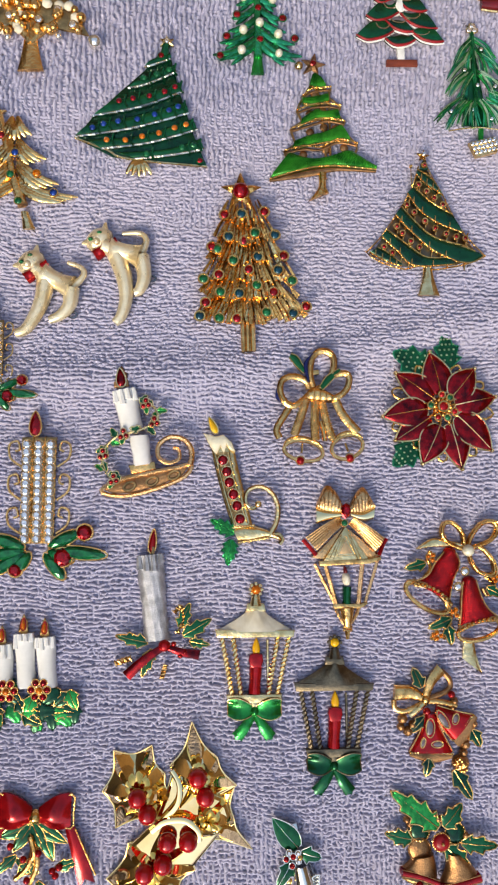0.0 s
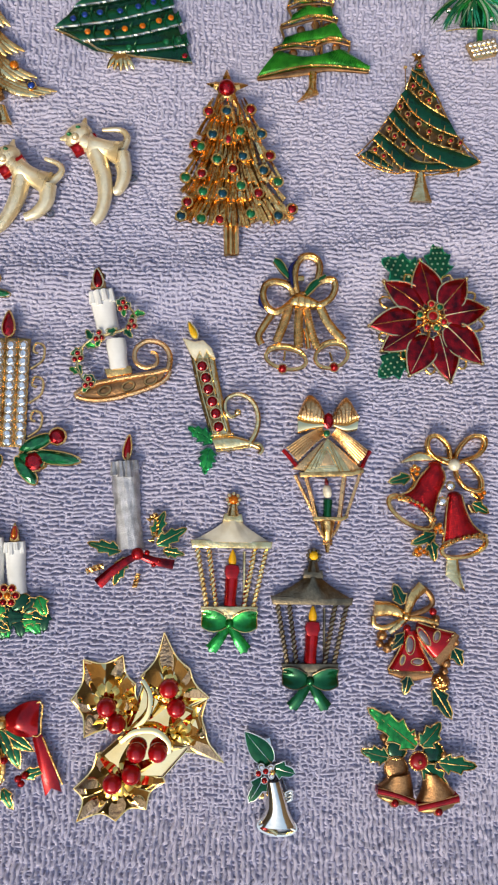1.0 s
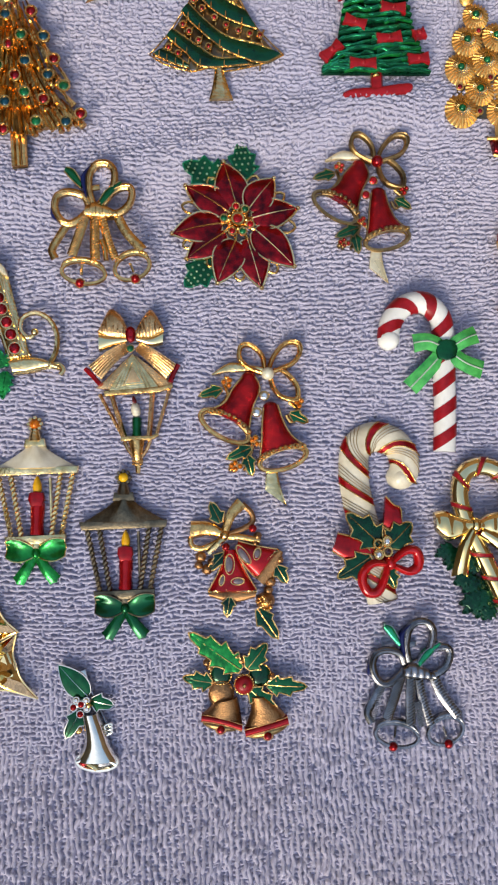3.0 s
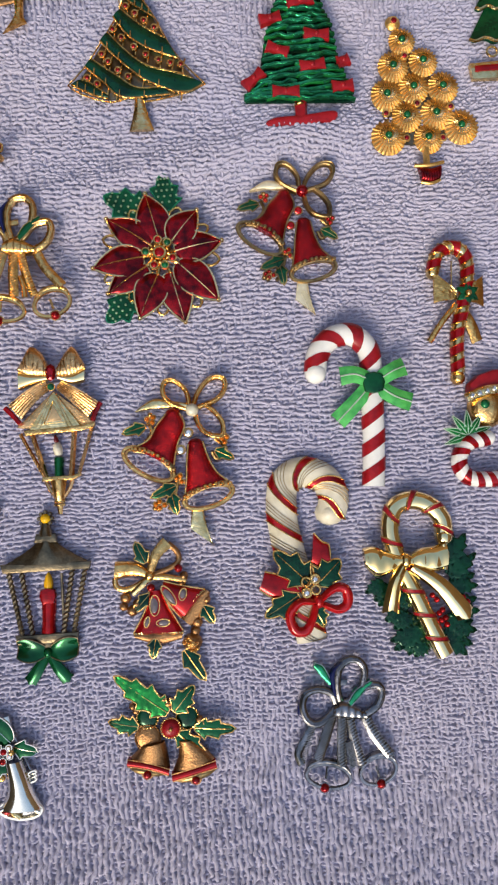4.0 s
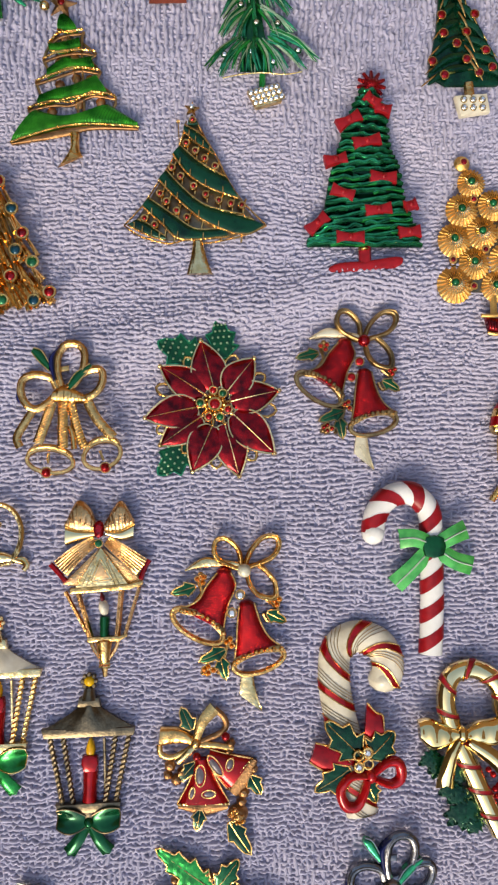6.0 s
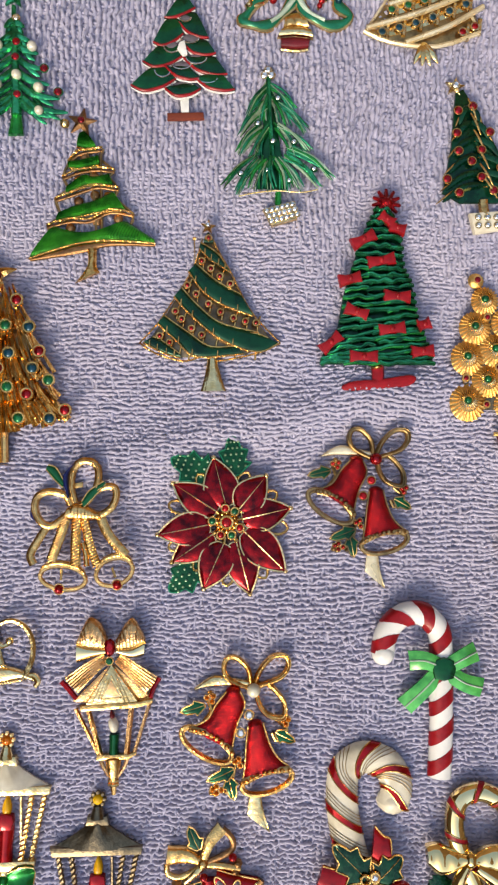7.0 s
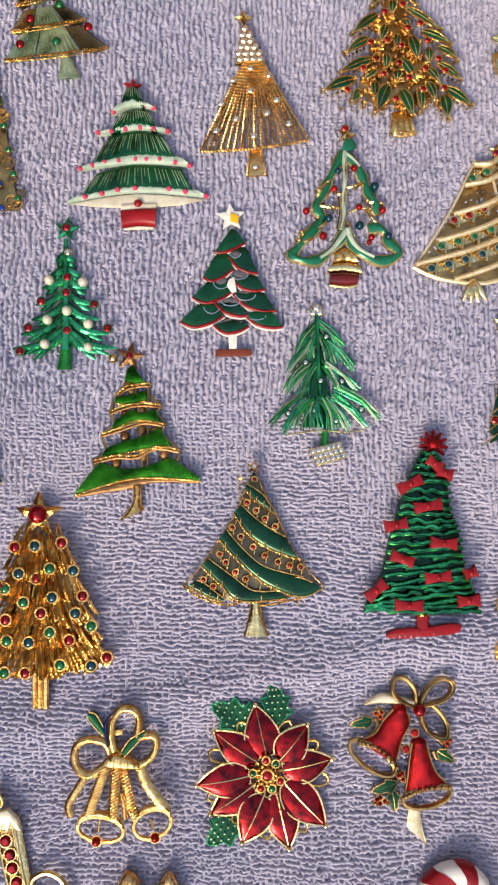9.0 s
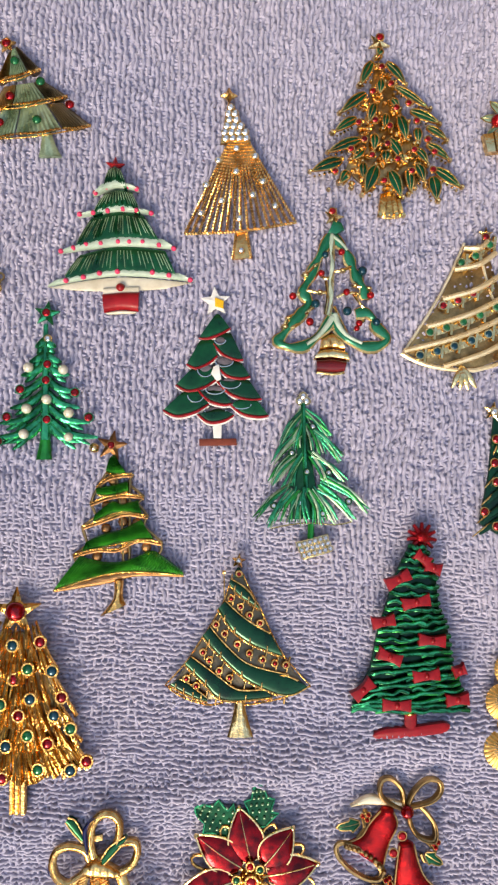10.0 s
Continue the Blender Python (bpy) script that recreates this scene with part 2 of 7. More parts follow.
    def gem(self, x, y, z, r, h=0.8, ry=None, n=8, turn=0.0):
        """A cut stone: girdle, crown facets and table."""
        ry = ry or r
        c, s = math.cos(turn), math.sin(turn)
        rings = []
        for k, q, o in ((0.9, 0.0, 0), (1.0, 0.35, 0), (0.86, 0.72, 0.5), (0.55, 1.0, 0)):
            ring = []
            for i in range(n):
                t = math.tau * (i + o) / n
                a, b = r * k * math.cos(t), ry * k * math.sin(t)
                ring.append(self.at((x + a * c - b * s, y + a * s + b * c, z + h * q)))
            rings.append(ring)
        return self.rings(rings)

    def ring(self, x, y, z, r, w, ry=None, n=18, turn=0.0):
        ry = ry or r
        c, s = math.cos(turn), math.sin(turn)
        pts = []
        for i in range(n):
            a, b = r * math.cos(math.tau * i / n), ry * math.sin(math.tau * i / n)
            pts.append((x + a * c - b * s, y + a * s + b * c, z))
        return self.tube(pts, w, True, 6, 1, 1)

    def patch(self, fn, nu, nv, thick=0.6, drop=None):
        """A bent plate: fn(s, t) gives (x, y, z) for s, t from 0 to 1."""
        top = [[self.at(fn(i / nu, j / nv)) for i in range(nu + 1)] for j in range(nv + 1)]
        w = nu + 1
        verts = [p for row in top for p in row]
        low = [Vector((p.x, p.y, drop if drop is not None else p.z - thick)) for p in verts]
        o = len(verts)
        faces = []
        for j in range(nv):
            for i in range(nu):
                a = j * w + i
                faces += [(a, a + 1, a + w + 1, a + w), (o + a, o + a + w, o + a + w + 1, o + a + 1)]
        edge = [i for i in range(w)] + [j * w + nu for j in range(1, nv + 1)] + [nv * w + i for i in range(nu - 1, -1, -1)] + [j * w for j in range(nv - 1, 0, -1)]
        for i in range(len(edge)):
            a, b = edge[i], edge[(i + 1) % len(edge)]
            faces.append((b, a, o + a, o + b))
        return self.add(verts + low, faces)

    def strap(self, pts, w, t=0.5, k=5, bow=0.35, flare=None, ends=None, ribs=0, rib=0.12):
        """A ribbon lying along pts (x, y, z), w wide, its section bowed up; flare(s) widens it."""
        path = catmull([(q[0], q[1], q[2]) for q in pts], k)
        m = len(path) - 1
        nv = max(4, ribs * 2)

        def fn(s, v):
            i = min(m, int(round(s * m)))
            d = path[min(m, i + 1)] - path[max(0, i - 1)]
            d.z = 0
            d = d.normalized() if d.length > 1e-9 else Vector((1, 0, 0))
            side = Vector((-d.y, d.x, 0))
            half = w / 2 * (flare(s) if flare else 1)
            q = 2 * v - 1
            c = path[i] + side * q * half
            if ends and i == m:
                c = c + d * (abs(q) * ends)
            return (c.x, c.y, c.z + bow * (1 - q * q) + (rib * math.cos(math.pi * nv * v) if ribs else 0))

        return self.patch(fn, m, nv, t)


def part(name, shape, mat, parent, label="", flat=False):
    """Links a shape (millimetres) as one mesh under a thing or a part."""
    me = bpy.data.meshes.new(name)
    bm = bmesh.new()
    vs = [bm.verts.new((v[0] * 0.001, v[1] * 0.001, v[2] * 0.001)) for v in shape.v]
    for f in shape.f:
        if len(set(f)) > 2:
            try:
                bm.faces.new([vs[i] for i in f])
            except ValueError:
                pass
    bmesh.ops.recalc_face_normals(bm, faces=bm.faces)
    if not flat:
        for f in bm.faces:
            f.smooth = True
        for e in bm.edges:
            if len(e.link_faces) == 2 and e.calc_face_angle(0) > 0.75:
                e.smooth = False
    bm.to_mesh(me)
    bm.free()
    me.materials.append(mat)
    ob = new(name, me)
    ob.parent = parent
    if label:
        ob["label"] = label
    return ob


class Brooch:
    """A pinned ornament resting on the towel at (x, y) millimetres, turned by turn degrees; u: millimetres a unit."""

    def __init__(self, name, label, x, y, turn=0.0, u=0.2, category="brooch", group="brooches on the towel", lift=0.0, origin=(0, 0)):
        self.u, self.o = u, origin
        around = [towel_height(x + 19 * i, y + 19 * j) for i in (-1, 0, 1) for j in (-1, 0, 1)]
        rest = 0.3 * sum(around) / 9 + 0.7 * max(around) - 0.2
        self.thing = tagged(new(name), label, category, group)
        self.thing.matrix_basis = pose(x * 0.001, y * 0.001, (rest + PILE + lift) * 0.001, 0, 0, turn)

    def shape(self):
        return Shape(self.u, self.o)

    def span(self, name, upper, lower, mat, z=1.4, bulge=0.8, under=None, rim=None, rimw=1.6, nu=20, nv=8, ribs=0, rib=0.15, drop=0.4, label="", flat=False, beads=None):
        """A domed plate between two smooth edges given as (x, y) points; rim: a wire along both; beads: a beaded lower edge."""
        def even(pts):
            p = catmull([(q[0], q[1], 0) for q in pts], 8)
            cum = [0.0]
            for i in range(1, len(p)):
                cum.append(cum[-1] + (p[i] - p[i - 1]).length)
            out = []
            for k in range(nu + 1):
                d = cum[-1] * k / nu
                i = max(1, next((j for j in range(1, len(cum)) if cum[j] >= d - 1e-6), len(cum) - 1))
                out.append(p[i - 1].lerp(p[i], (d - cum[i - 1]) / max(1e-6, cum[i] - cum[i - 1])))
            return out

        a, c = even(upper), even(lower)

        def fn(s, v):
            i = int(round(s * nu))
            q = a[i].lerp(c[i], v)
            return (q.x, q.y, z + bulge * math.sqrt(max(0.0, 1 - (2 * v - 1) ** 2)) + (rib * math.cos(math.tau * ribs * s) * math.sin(math.pi * v) ** 0.5 if ribs else 0))

        ob = self.put(name, self.shape().patch(fn, nu, nv, 0.7, drop=drop), mat, under, label, flat)
        if rim:
            for v in (0, 1):
                self.put(name + "_edge", self.shape().tube([(q[0], q[1], q[2] + 0.15) for q in (fn(i / nu, v) for i in range(nu + 1))], rimw, False, 6, 1, 1), rim, ob if under is None else under)
        if beads:
            self.put(name + "_beading", self.shape().rope([(q[0], q[1], q[2] + 0.2) for q in (fn(i / nu, 1) for i in range(nu + 1))], rimw * 1.25, k=1), beads, ob if under is None else under)
        return ob

    def wire(self, name, pts, w, mat, z=1.4, closed=False, flat=1.0, taper=None, k=5, under=None, rise=0.0):
        """A bent wire over (x, y) points."""
        n = max(1, len(pts) - 1)
        return self.put(name, self.shape().tube([(p[0], p[1], z + rise * math.sin(math.pi * i / n)) for i, p in enumerate(pts)], w, closed, 7, flat, k, taper), mat, under)
    def put(self, name, shape, mat, under=None, label="", flat=False):
        return part(name, shape, mat, under or self.thing, label, flat)

    # -- common parts --
    def stones(self, spots, mat, name="stone", r=4, z=2.0, h=0.9, bezel=GOLD, cut=True, label="", rim=1.2):
        """Set stones one by one, each in its own bezel."""
        for s in spots:
            x, y = s[0], s[1]
            rr = s[2] if len(s) > 2 else r
            zz = s[3] if len(s) > 3 else z
            g = self.shape()
            g.gem(x, y, zz, rr, h) if cut else g.dome(x, y, zz, rr, h, n=10)
            ob = self.put(name, g, mat, label=label, flat=cut)
            if bezel:
                self.put("bezel", self.shape().ring(x, y, zz + 0.2, rr * 1.05, rim, n=12), bezel, ob)

    def pearls(self, spots, mat=PEARL, name="pearl", r=6, z=2.0, label=""):
        for s in spots:
            self.put(name, self.shape().ball(s[0], s[1], z, s[2] if len(s) > 2 else r), mat, label=label)

    def star(self, x, y, r, mat, z0=0.6, z1=1.6, inner=0.42, n=5, turn=0.0, name="star", label="", peak=1.0):
        pts = []
        for i in range(2 * n):
            t = math.pi * i / n + radians(turn)
            q = r if i % 2 == 0 else r * inner
            pts.append((x + q * math.sin(t), y - q * math.cos(t)))
        g = self.shape()
        ring0 = [g.at((*p, z0)) for p in pts]
        ring1 = [g.at((*p, z1)) for p in pts]
        top = [g.at((x + (p[0] - x) * 0.08, y + (p[1] - y) * 0.08, z1 + peak)) for p in pts]
        return self.put(name, g.rings([ring0, ring1, top]), mat, label=label, flat=True)

    def leaf(self, x, y, heading, length, width, mat=GREEN, rim=GOLD, z=1.2, spikes=3, arch=0.9, droop=0.4, name="leaf", vein=True, veins=0, rimw=1.1, bend=0.0, label=""):
        """A leaf from its stem at (x, y), heading in degrees clockwise from away; spikes: points along each edge."""
        a = radians(heading)
        d, sd = Vector((math.sin(a), -math.cos(a))), Vector((math.cos(a), math.sin(a)))

        def half(s):
            w = math.sin(math.pi * min(1, s * 0.94 + 0.06) ** 0.85) ** 0.8
            if spikes:
                ph = (s * spikes + 0.15) % 1.0
                w *= 0.62 + 0.5 * ph ** 2.2
            return w * width / 2 * (1 - 0.25 * s)

        def spot(s, q, e=1.0):
            c = Vector((x, y)) + d * length * s + sd * (q * half(s) * e + bend * s * s)
            return c

        def top(s, v):
            q = 2 * v - 1
            c = spot(s, q)
            zz = z + arch * (math.sin(math.pi * min(1, 0.15 + 0.8 * s))) - droop * abs(q) ** 2 + 0.35 * abs(q) ** 0.5 - 0.2
            if veins:
                zz += 0.16 * math.cos(math.tau * veins * (s - 0.25 * abs(q)))
            return (c.x, c.y, zz)

        nu = max(14, spikes * 6, veins * 4)
        ob = self.put(name, self.shape().patch(top, nu, 6, 0.5), mat, label=label)
        if rim:
            left = [(*spot(i / nu, -1), top(i / nu, 0)[2]) for i in range(nu + 1)]
            right = [(*spot(i / nu, 1), top(i / nu, 1)[2]) for i in range(nu, -1, -1)]
            self.put("leaf_edge", self.shape().tube(left + right, rimw, True, 6, 1, 1), rim, ob)
            if vein:
                mid = [(*spot(i / 8 * 0.92, 0), top(i / 8 * 0.92, 0.5)[2] + 0.05) for i in range(9)]
                self.put("leaf_vein", self.shape().tube(mid, rimw * 0.75, False, 5, 1, 1, lambda s: 1 - 0.6 * s), rim, ob)
        return ob

    def pin(self, x0, y0, x1, y1, mat=GOLD, z=0.3):
        """The pin's wire and hinge, seen past the edge."""
        self.put("pin", self.shape().tube([(x0, y0, z), (x1, y1, z)], 1.0, False, 6, 1, 1), mat)
        self.put("pin_hinge", self.shape().tube([(x0 - 3, y0, z), (x0 + 3, y0, z)], 3.2, False, 8, 1, 1), mat)

# ---- the ground and the towel ----
def ground():
    me = bpy.data.meshes.new("ground")
    me.from_pydata([(-60, -60, -0.03), (60, -60, -0.03), (60, 60, -0.03), (-60, 60, -0.03)], [], [(0, 1, 2, 3)])
    me.materials.append(CONCRETE)
    tagged(new("ground", me), "plain grey concrete ground under the towel", "ground", kind="structure")


def towel():
    """The woven back of the towel as one hemmed sheet, and its pile of leaning loops as a part."""
    x0, x1, y0, y1, step = -330, 330, -420, 420, 6
    nx, ny = (x1 - x0) // step, (y1 - y0) // step
    verts, faces = [], []
    for j in range(ny + 1):
        for i in range(nx + 1):
            x, y = x0 + i * step, y0 + j * step
            verts.append((x * 0.001, y * 0.001, (towel_height(x, y) - 0.9) * 0.001))
    w = nx + 1
    for j in range(ny):
        for i in range(nx):
            a = j * w + i
            faces.append((a, a + 1, a + w + 1, a + w))
    edge = [i for i in range(w)] + [j * w + nx for j in range(1, ny + 1)] + [ny * w + i for i in range(nx - 1, -1, -1)] + [j * w for j in range(ny - 1, 0, -1)]
    low = len(verts)
    verts += [(verts[i][0], verts[i][1], -0.0297) for i in edge]
    for i in range(len(edge)):
        k = (i + 1) % len(edge)
        faces.append((edge[k], edge[i], low + i, low + k))
    me = bpy.data.meshes.new("terry_towel")
    me.from_pydata(verts, [], faces)
    me.materials.append(TERRY)
    me.polygons.foreach_set("use_smooth", [True] * len(me.polygons))
    base = tagged(new("terry_towel", me), "lilac cotton terry towel spread with soft creases", "towel")

    # the nap: wandering ribs of crinkled yarn, along the towel at its ends and across it in the middle
    rng = np.random.default_rng(5)
    cx, cy = np.arange(-200, 166, 2.5), np.arange(-300, 306, 2.5)
    hz = np.array([[towel_height(a, b) for a in cx] for b in cy])
    warp_a = np.array([[2.6 * noise.noise((a / 30, b / 34, 8.0)) + 1.0 * noise.noise((a / 7, b / 8, 2.0)) for a in cx] for b in cy])
    warp_b = np.array([[2.6 * noise.noise((a / 34, b / 30, 4.0)) + 0.9 * noise.noise((a / 8, b / 7, 6.0)) for a in cx] for b in cy])
    mask = np.array([[max(-1.0, min(1.0, (135 - abs(b + 70)) / 40)) + 0.9 * noise.noise((a / 26, b / 22, 5.0)) for a in cx] for b in cy])

    def table(t, x, y):
        fx, fy = (x - cx[0]) / 2.5, (y - cy[0]) / 2.5
        i, j = np.clip(fx.astype(int), 0, len(cx) - 2), np.clip(fy.astype(int), 0, len(cy) - 2)
        u, v = fx - i, fy - j
        return (t[j, i] * (1 - u) + t[j, i + 1] * u) * (1 - v) + (t[j + 1, i] * (1 - u) + t[j + 1, i + 1] * u) * v

    def ribs(span_along, span_over, pitch, step, across, rise, thick, wild):
        """Strands side by side: rows of stations with a kinked way, dipping between tufts."""
        lo, hi = span_over
        m = int((hi - lo) / pitch)
        along = np.arange(span_along[0], span_along[1], step)
        k = len(along)
        t = along[None, :] + rng.uniform(-0.25, 0.25, (m, k)) * step
        o = (lo + pitch * np.arange(m))[:, None] + np.zeros((m, k))
        kink = rng.normal(0, wild, (m, k))
        kink = 0.7 * kink + 0.3 * np.roll(kink, 1, 1)
        x, y = (t, o) if across else (o, t)
        w = table(warp_b if across else warp_a, x, y)
        o = o + w + kink
        x, y = (t, o) if across else (o, t)
        keep = table(mask, x, y)
        keep = 0.72 + 0.28 * np.clip((keep if across else -keep) * 1.4, -1, 1)
        beat = (np.arange(k)[None, :] + rng.integers(0, 2, (m, 1)) + (rng.random((m, k)) < 0.12).cumsum(1)) % 2
        tuft = rng.normal(0.92, 0.18, (m, k)) - 0.5 * beat - 0.4 * (rng.random((m, k)) < 0.10)
        z = table(hz, x, y) - 1.15 + rise * np.clip(tuft, 0, 1.15) * keep
        r = thick * rng.uniform(0.8, 1.15, (m, k)) * (0.8 + 0.2 * keep)
        dx, dy = np.gradient(x, axis=1), np.gradient(y, axis=1)
        ln = np.maximum(1e-6, np.hypot(dx, dy))
        nx, ny = -dy / ln, dx / ln
        ring = []
        for q, e in ((-1.0, -0.5), (-0.62, 0.55), (0.0, 0.9), (0.62, 0.55), (1.0, -0.5)):
            ring.append(np.stack([x + nx * q * r, y + ny * q * r, z + e * r], -1))
        v = np.stack(ring, 2).reshape(-1, 3)
        base_i = (np.arange(m)[:, None] * k + np.arange(k - 1)[None, :])
        base_i = base_i.ravel() * 5
        f = np.stack([np.stack([base_i + c, base_i + c + 5, base_i + c + 6, base_i + c + 1], -1) for c in range(4)], 1).reshape(-1, 4)
        return v, f

    sheets = [ribs((-285, 285), (-186, 146), 2.0, 0.95, False, 1.8, 0.86, 0.40), ribs((-186, 146), (-285, 285), 1.5, 0.95, True, 1.7, 0.70, 0.30)]
    pts, quads, first = [], [], 0
    for v, f in sheets:
        pts.append(v)
        quads.append(f + first)
        first += len(v)
    pts, quads = np.concatenate(pts), np.concatenate(quads)
    me = bpy.data.meshes.new("terry_nap")
    me.vertices.add(len(pts))
    me.vertices.foreach_set("co", (pts * 0.001).astype(np.float32).ravel())
    nq = len(quads)
    me.loops.add(nq * 4)
    me.loops.foreach_set("vertex_index", quads.astype(np.int32).ravel())
    me.polygons.add(nq)
    me.polygons.foreach_set("loop_start", np.arange(0, nq * 4, 4, dtype=np.int32))
    me.polygons.foreach_set("use_smooth", np.ones(nq, dtype=bool))
    me.update(calc_edges=True)
    me.materials.append(TERRY)
    pile = new("terry_nap", me)
    pile.parent = base
    tagged(pile, kind="stuff")


def walls():
    """Plain unseen walls, added round the towel so that the metal reflects dark brown."""
    for name, cx, cy, lx, ly in (("unseen_wall_north", 0, 1.75, 1.9, 0.06), ("unseen_wall_south", 0, -2.3, 1.9, 0.06), ("unseen_wall_east", 1.85, -0.27, 0.06, 1.96), ("unseen_wall_west", -1.85, -0.27, 0.06, 1.96)):
        high = 0.9 if name == "unseen_wall_south" else 2.4
        bm = bmesh.new()
        bmesh.ops.create_cube(bm, size=1, matrix=Matrix.Translation((cx, cy, high / 2 - 0.03)) @ Matrix.Diagonal((2 * lx, 2 * ly, high, 1)))
        bmesh.ops.bevel(bm, geom=bm.edges[:], offset=0.01, segments=2, affect="EDGES")
        me = bpy.data.meshes.new(name)
        bm.to_mesh(me)
        bm.free()
        me.materials.append(UNSEEN_WALL)
        tagged(new(name, me), "unseen brown wall added to darken metal reflections", "wall", kind="structure")


ground()
walls()
towel()

# ---- tree brooches ----
def flute(b, spine, width, mat, z=1.0, name="trunk", label="", h=1.2, flare=0.6):
    """A fluted trunk flaring to its foot."""
    (x0, y0), (x1, y1) = spine

    def fn(s, v):
        q = 2 * v - 1
        w = width * (1 + flare * s ** 1.5)
        return (x0 + (x1 - x0) * s + q * w, y0 + (y1 - y0) * s, z + h * math.sqrt(max(0, 1 - q * q)) * 0.8 + 0.12 * math.cos(v * 19))

    return b.put(name, b.shape().patch(fn, 8, 10, 0.8, drop=0.2), mat, label=label)


def tier(b, top, low, mat, z=1.0, bulge=1.0, ribs=10, rib=0.15, name="tier", label="", wave=0.0, waves=5, sag=0.0, drop=0.3, rim=None, rimw=1.4, nu=None, jag=0.0):
    """A skirt of branches between a short upper line and a long lower one: ((x, y), (x, y)) each."""
    (ax, ay), (bx, by) = top
    (cx, cy), (dx, dy) = low
    nu = nu or max(20, ribs * 4)

    def fn(s, v):
        x0, y0, x1, y1 = ax + (bx - ax) * s, ay + (by - ay) * s, cx + (dx - cx) * s, cy + (dy - cy) * s
        arc = math.sin(math.pi * s)
        y1 += sag * arc + wave * math.sin(math.tau * waves * s) + jag * ((s * ribs) % 1 - 0.5)
        y0 += sag * 0.5 * arc
        zz = z + bulge * arc ** 0.6 * (0.55 + 0.45 * v) + rib * math.cos(math.tau * ribs * s) * (0.3 + 0.7 * v)
        return (x0 + (x1 - x0) * v, y0 + (y1 - y0) * v, zz)

    ob = b.put(name, b.shape().patch(fn, nu, 6, 0.7, drop=drop), mat, label=label)
    if rim:
        b.put("rim", b.shape().tube([fn(i / nu, 1.0) for i in range(nu + 1)], rimw, False, 6, 1, 1), rim, ob)
    return ob


def sprig(b, x0, y0, x1, y1, w, mat, z=1.4, bend=0.0, name="branch", rim=None, lift=0.6, label=""):
    """A tapering branch."""
    mx, my = (x0 + x1) / 2, (y0 + y1) / 2
    nx, ny = -(y1 - y0), x1 - x0
    pts = [(x0, y0, z), (mx + nx * bend, my + ny * bend, z + lift), (x1, y1, z + lift * 0.2)]
    ob = b.put(name, b.shape().tube(pts, w, False, 7, 0.8, 4, lambda s: 0.55 + 0.9 * s * (1 - s) * 2 - 0.35 * s), mat, label=label)
    if rim:
        b.put("branch_ridge", b.shape().tube([(p[0], p[1], p[2] + w * b.u * 0.8) for p in pts], w * 0.28, False, 5, 1, 4), rim, ob)
    return ob


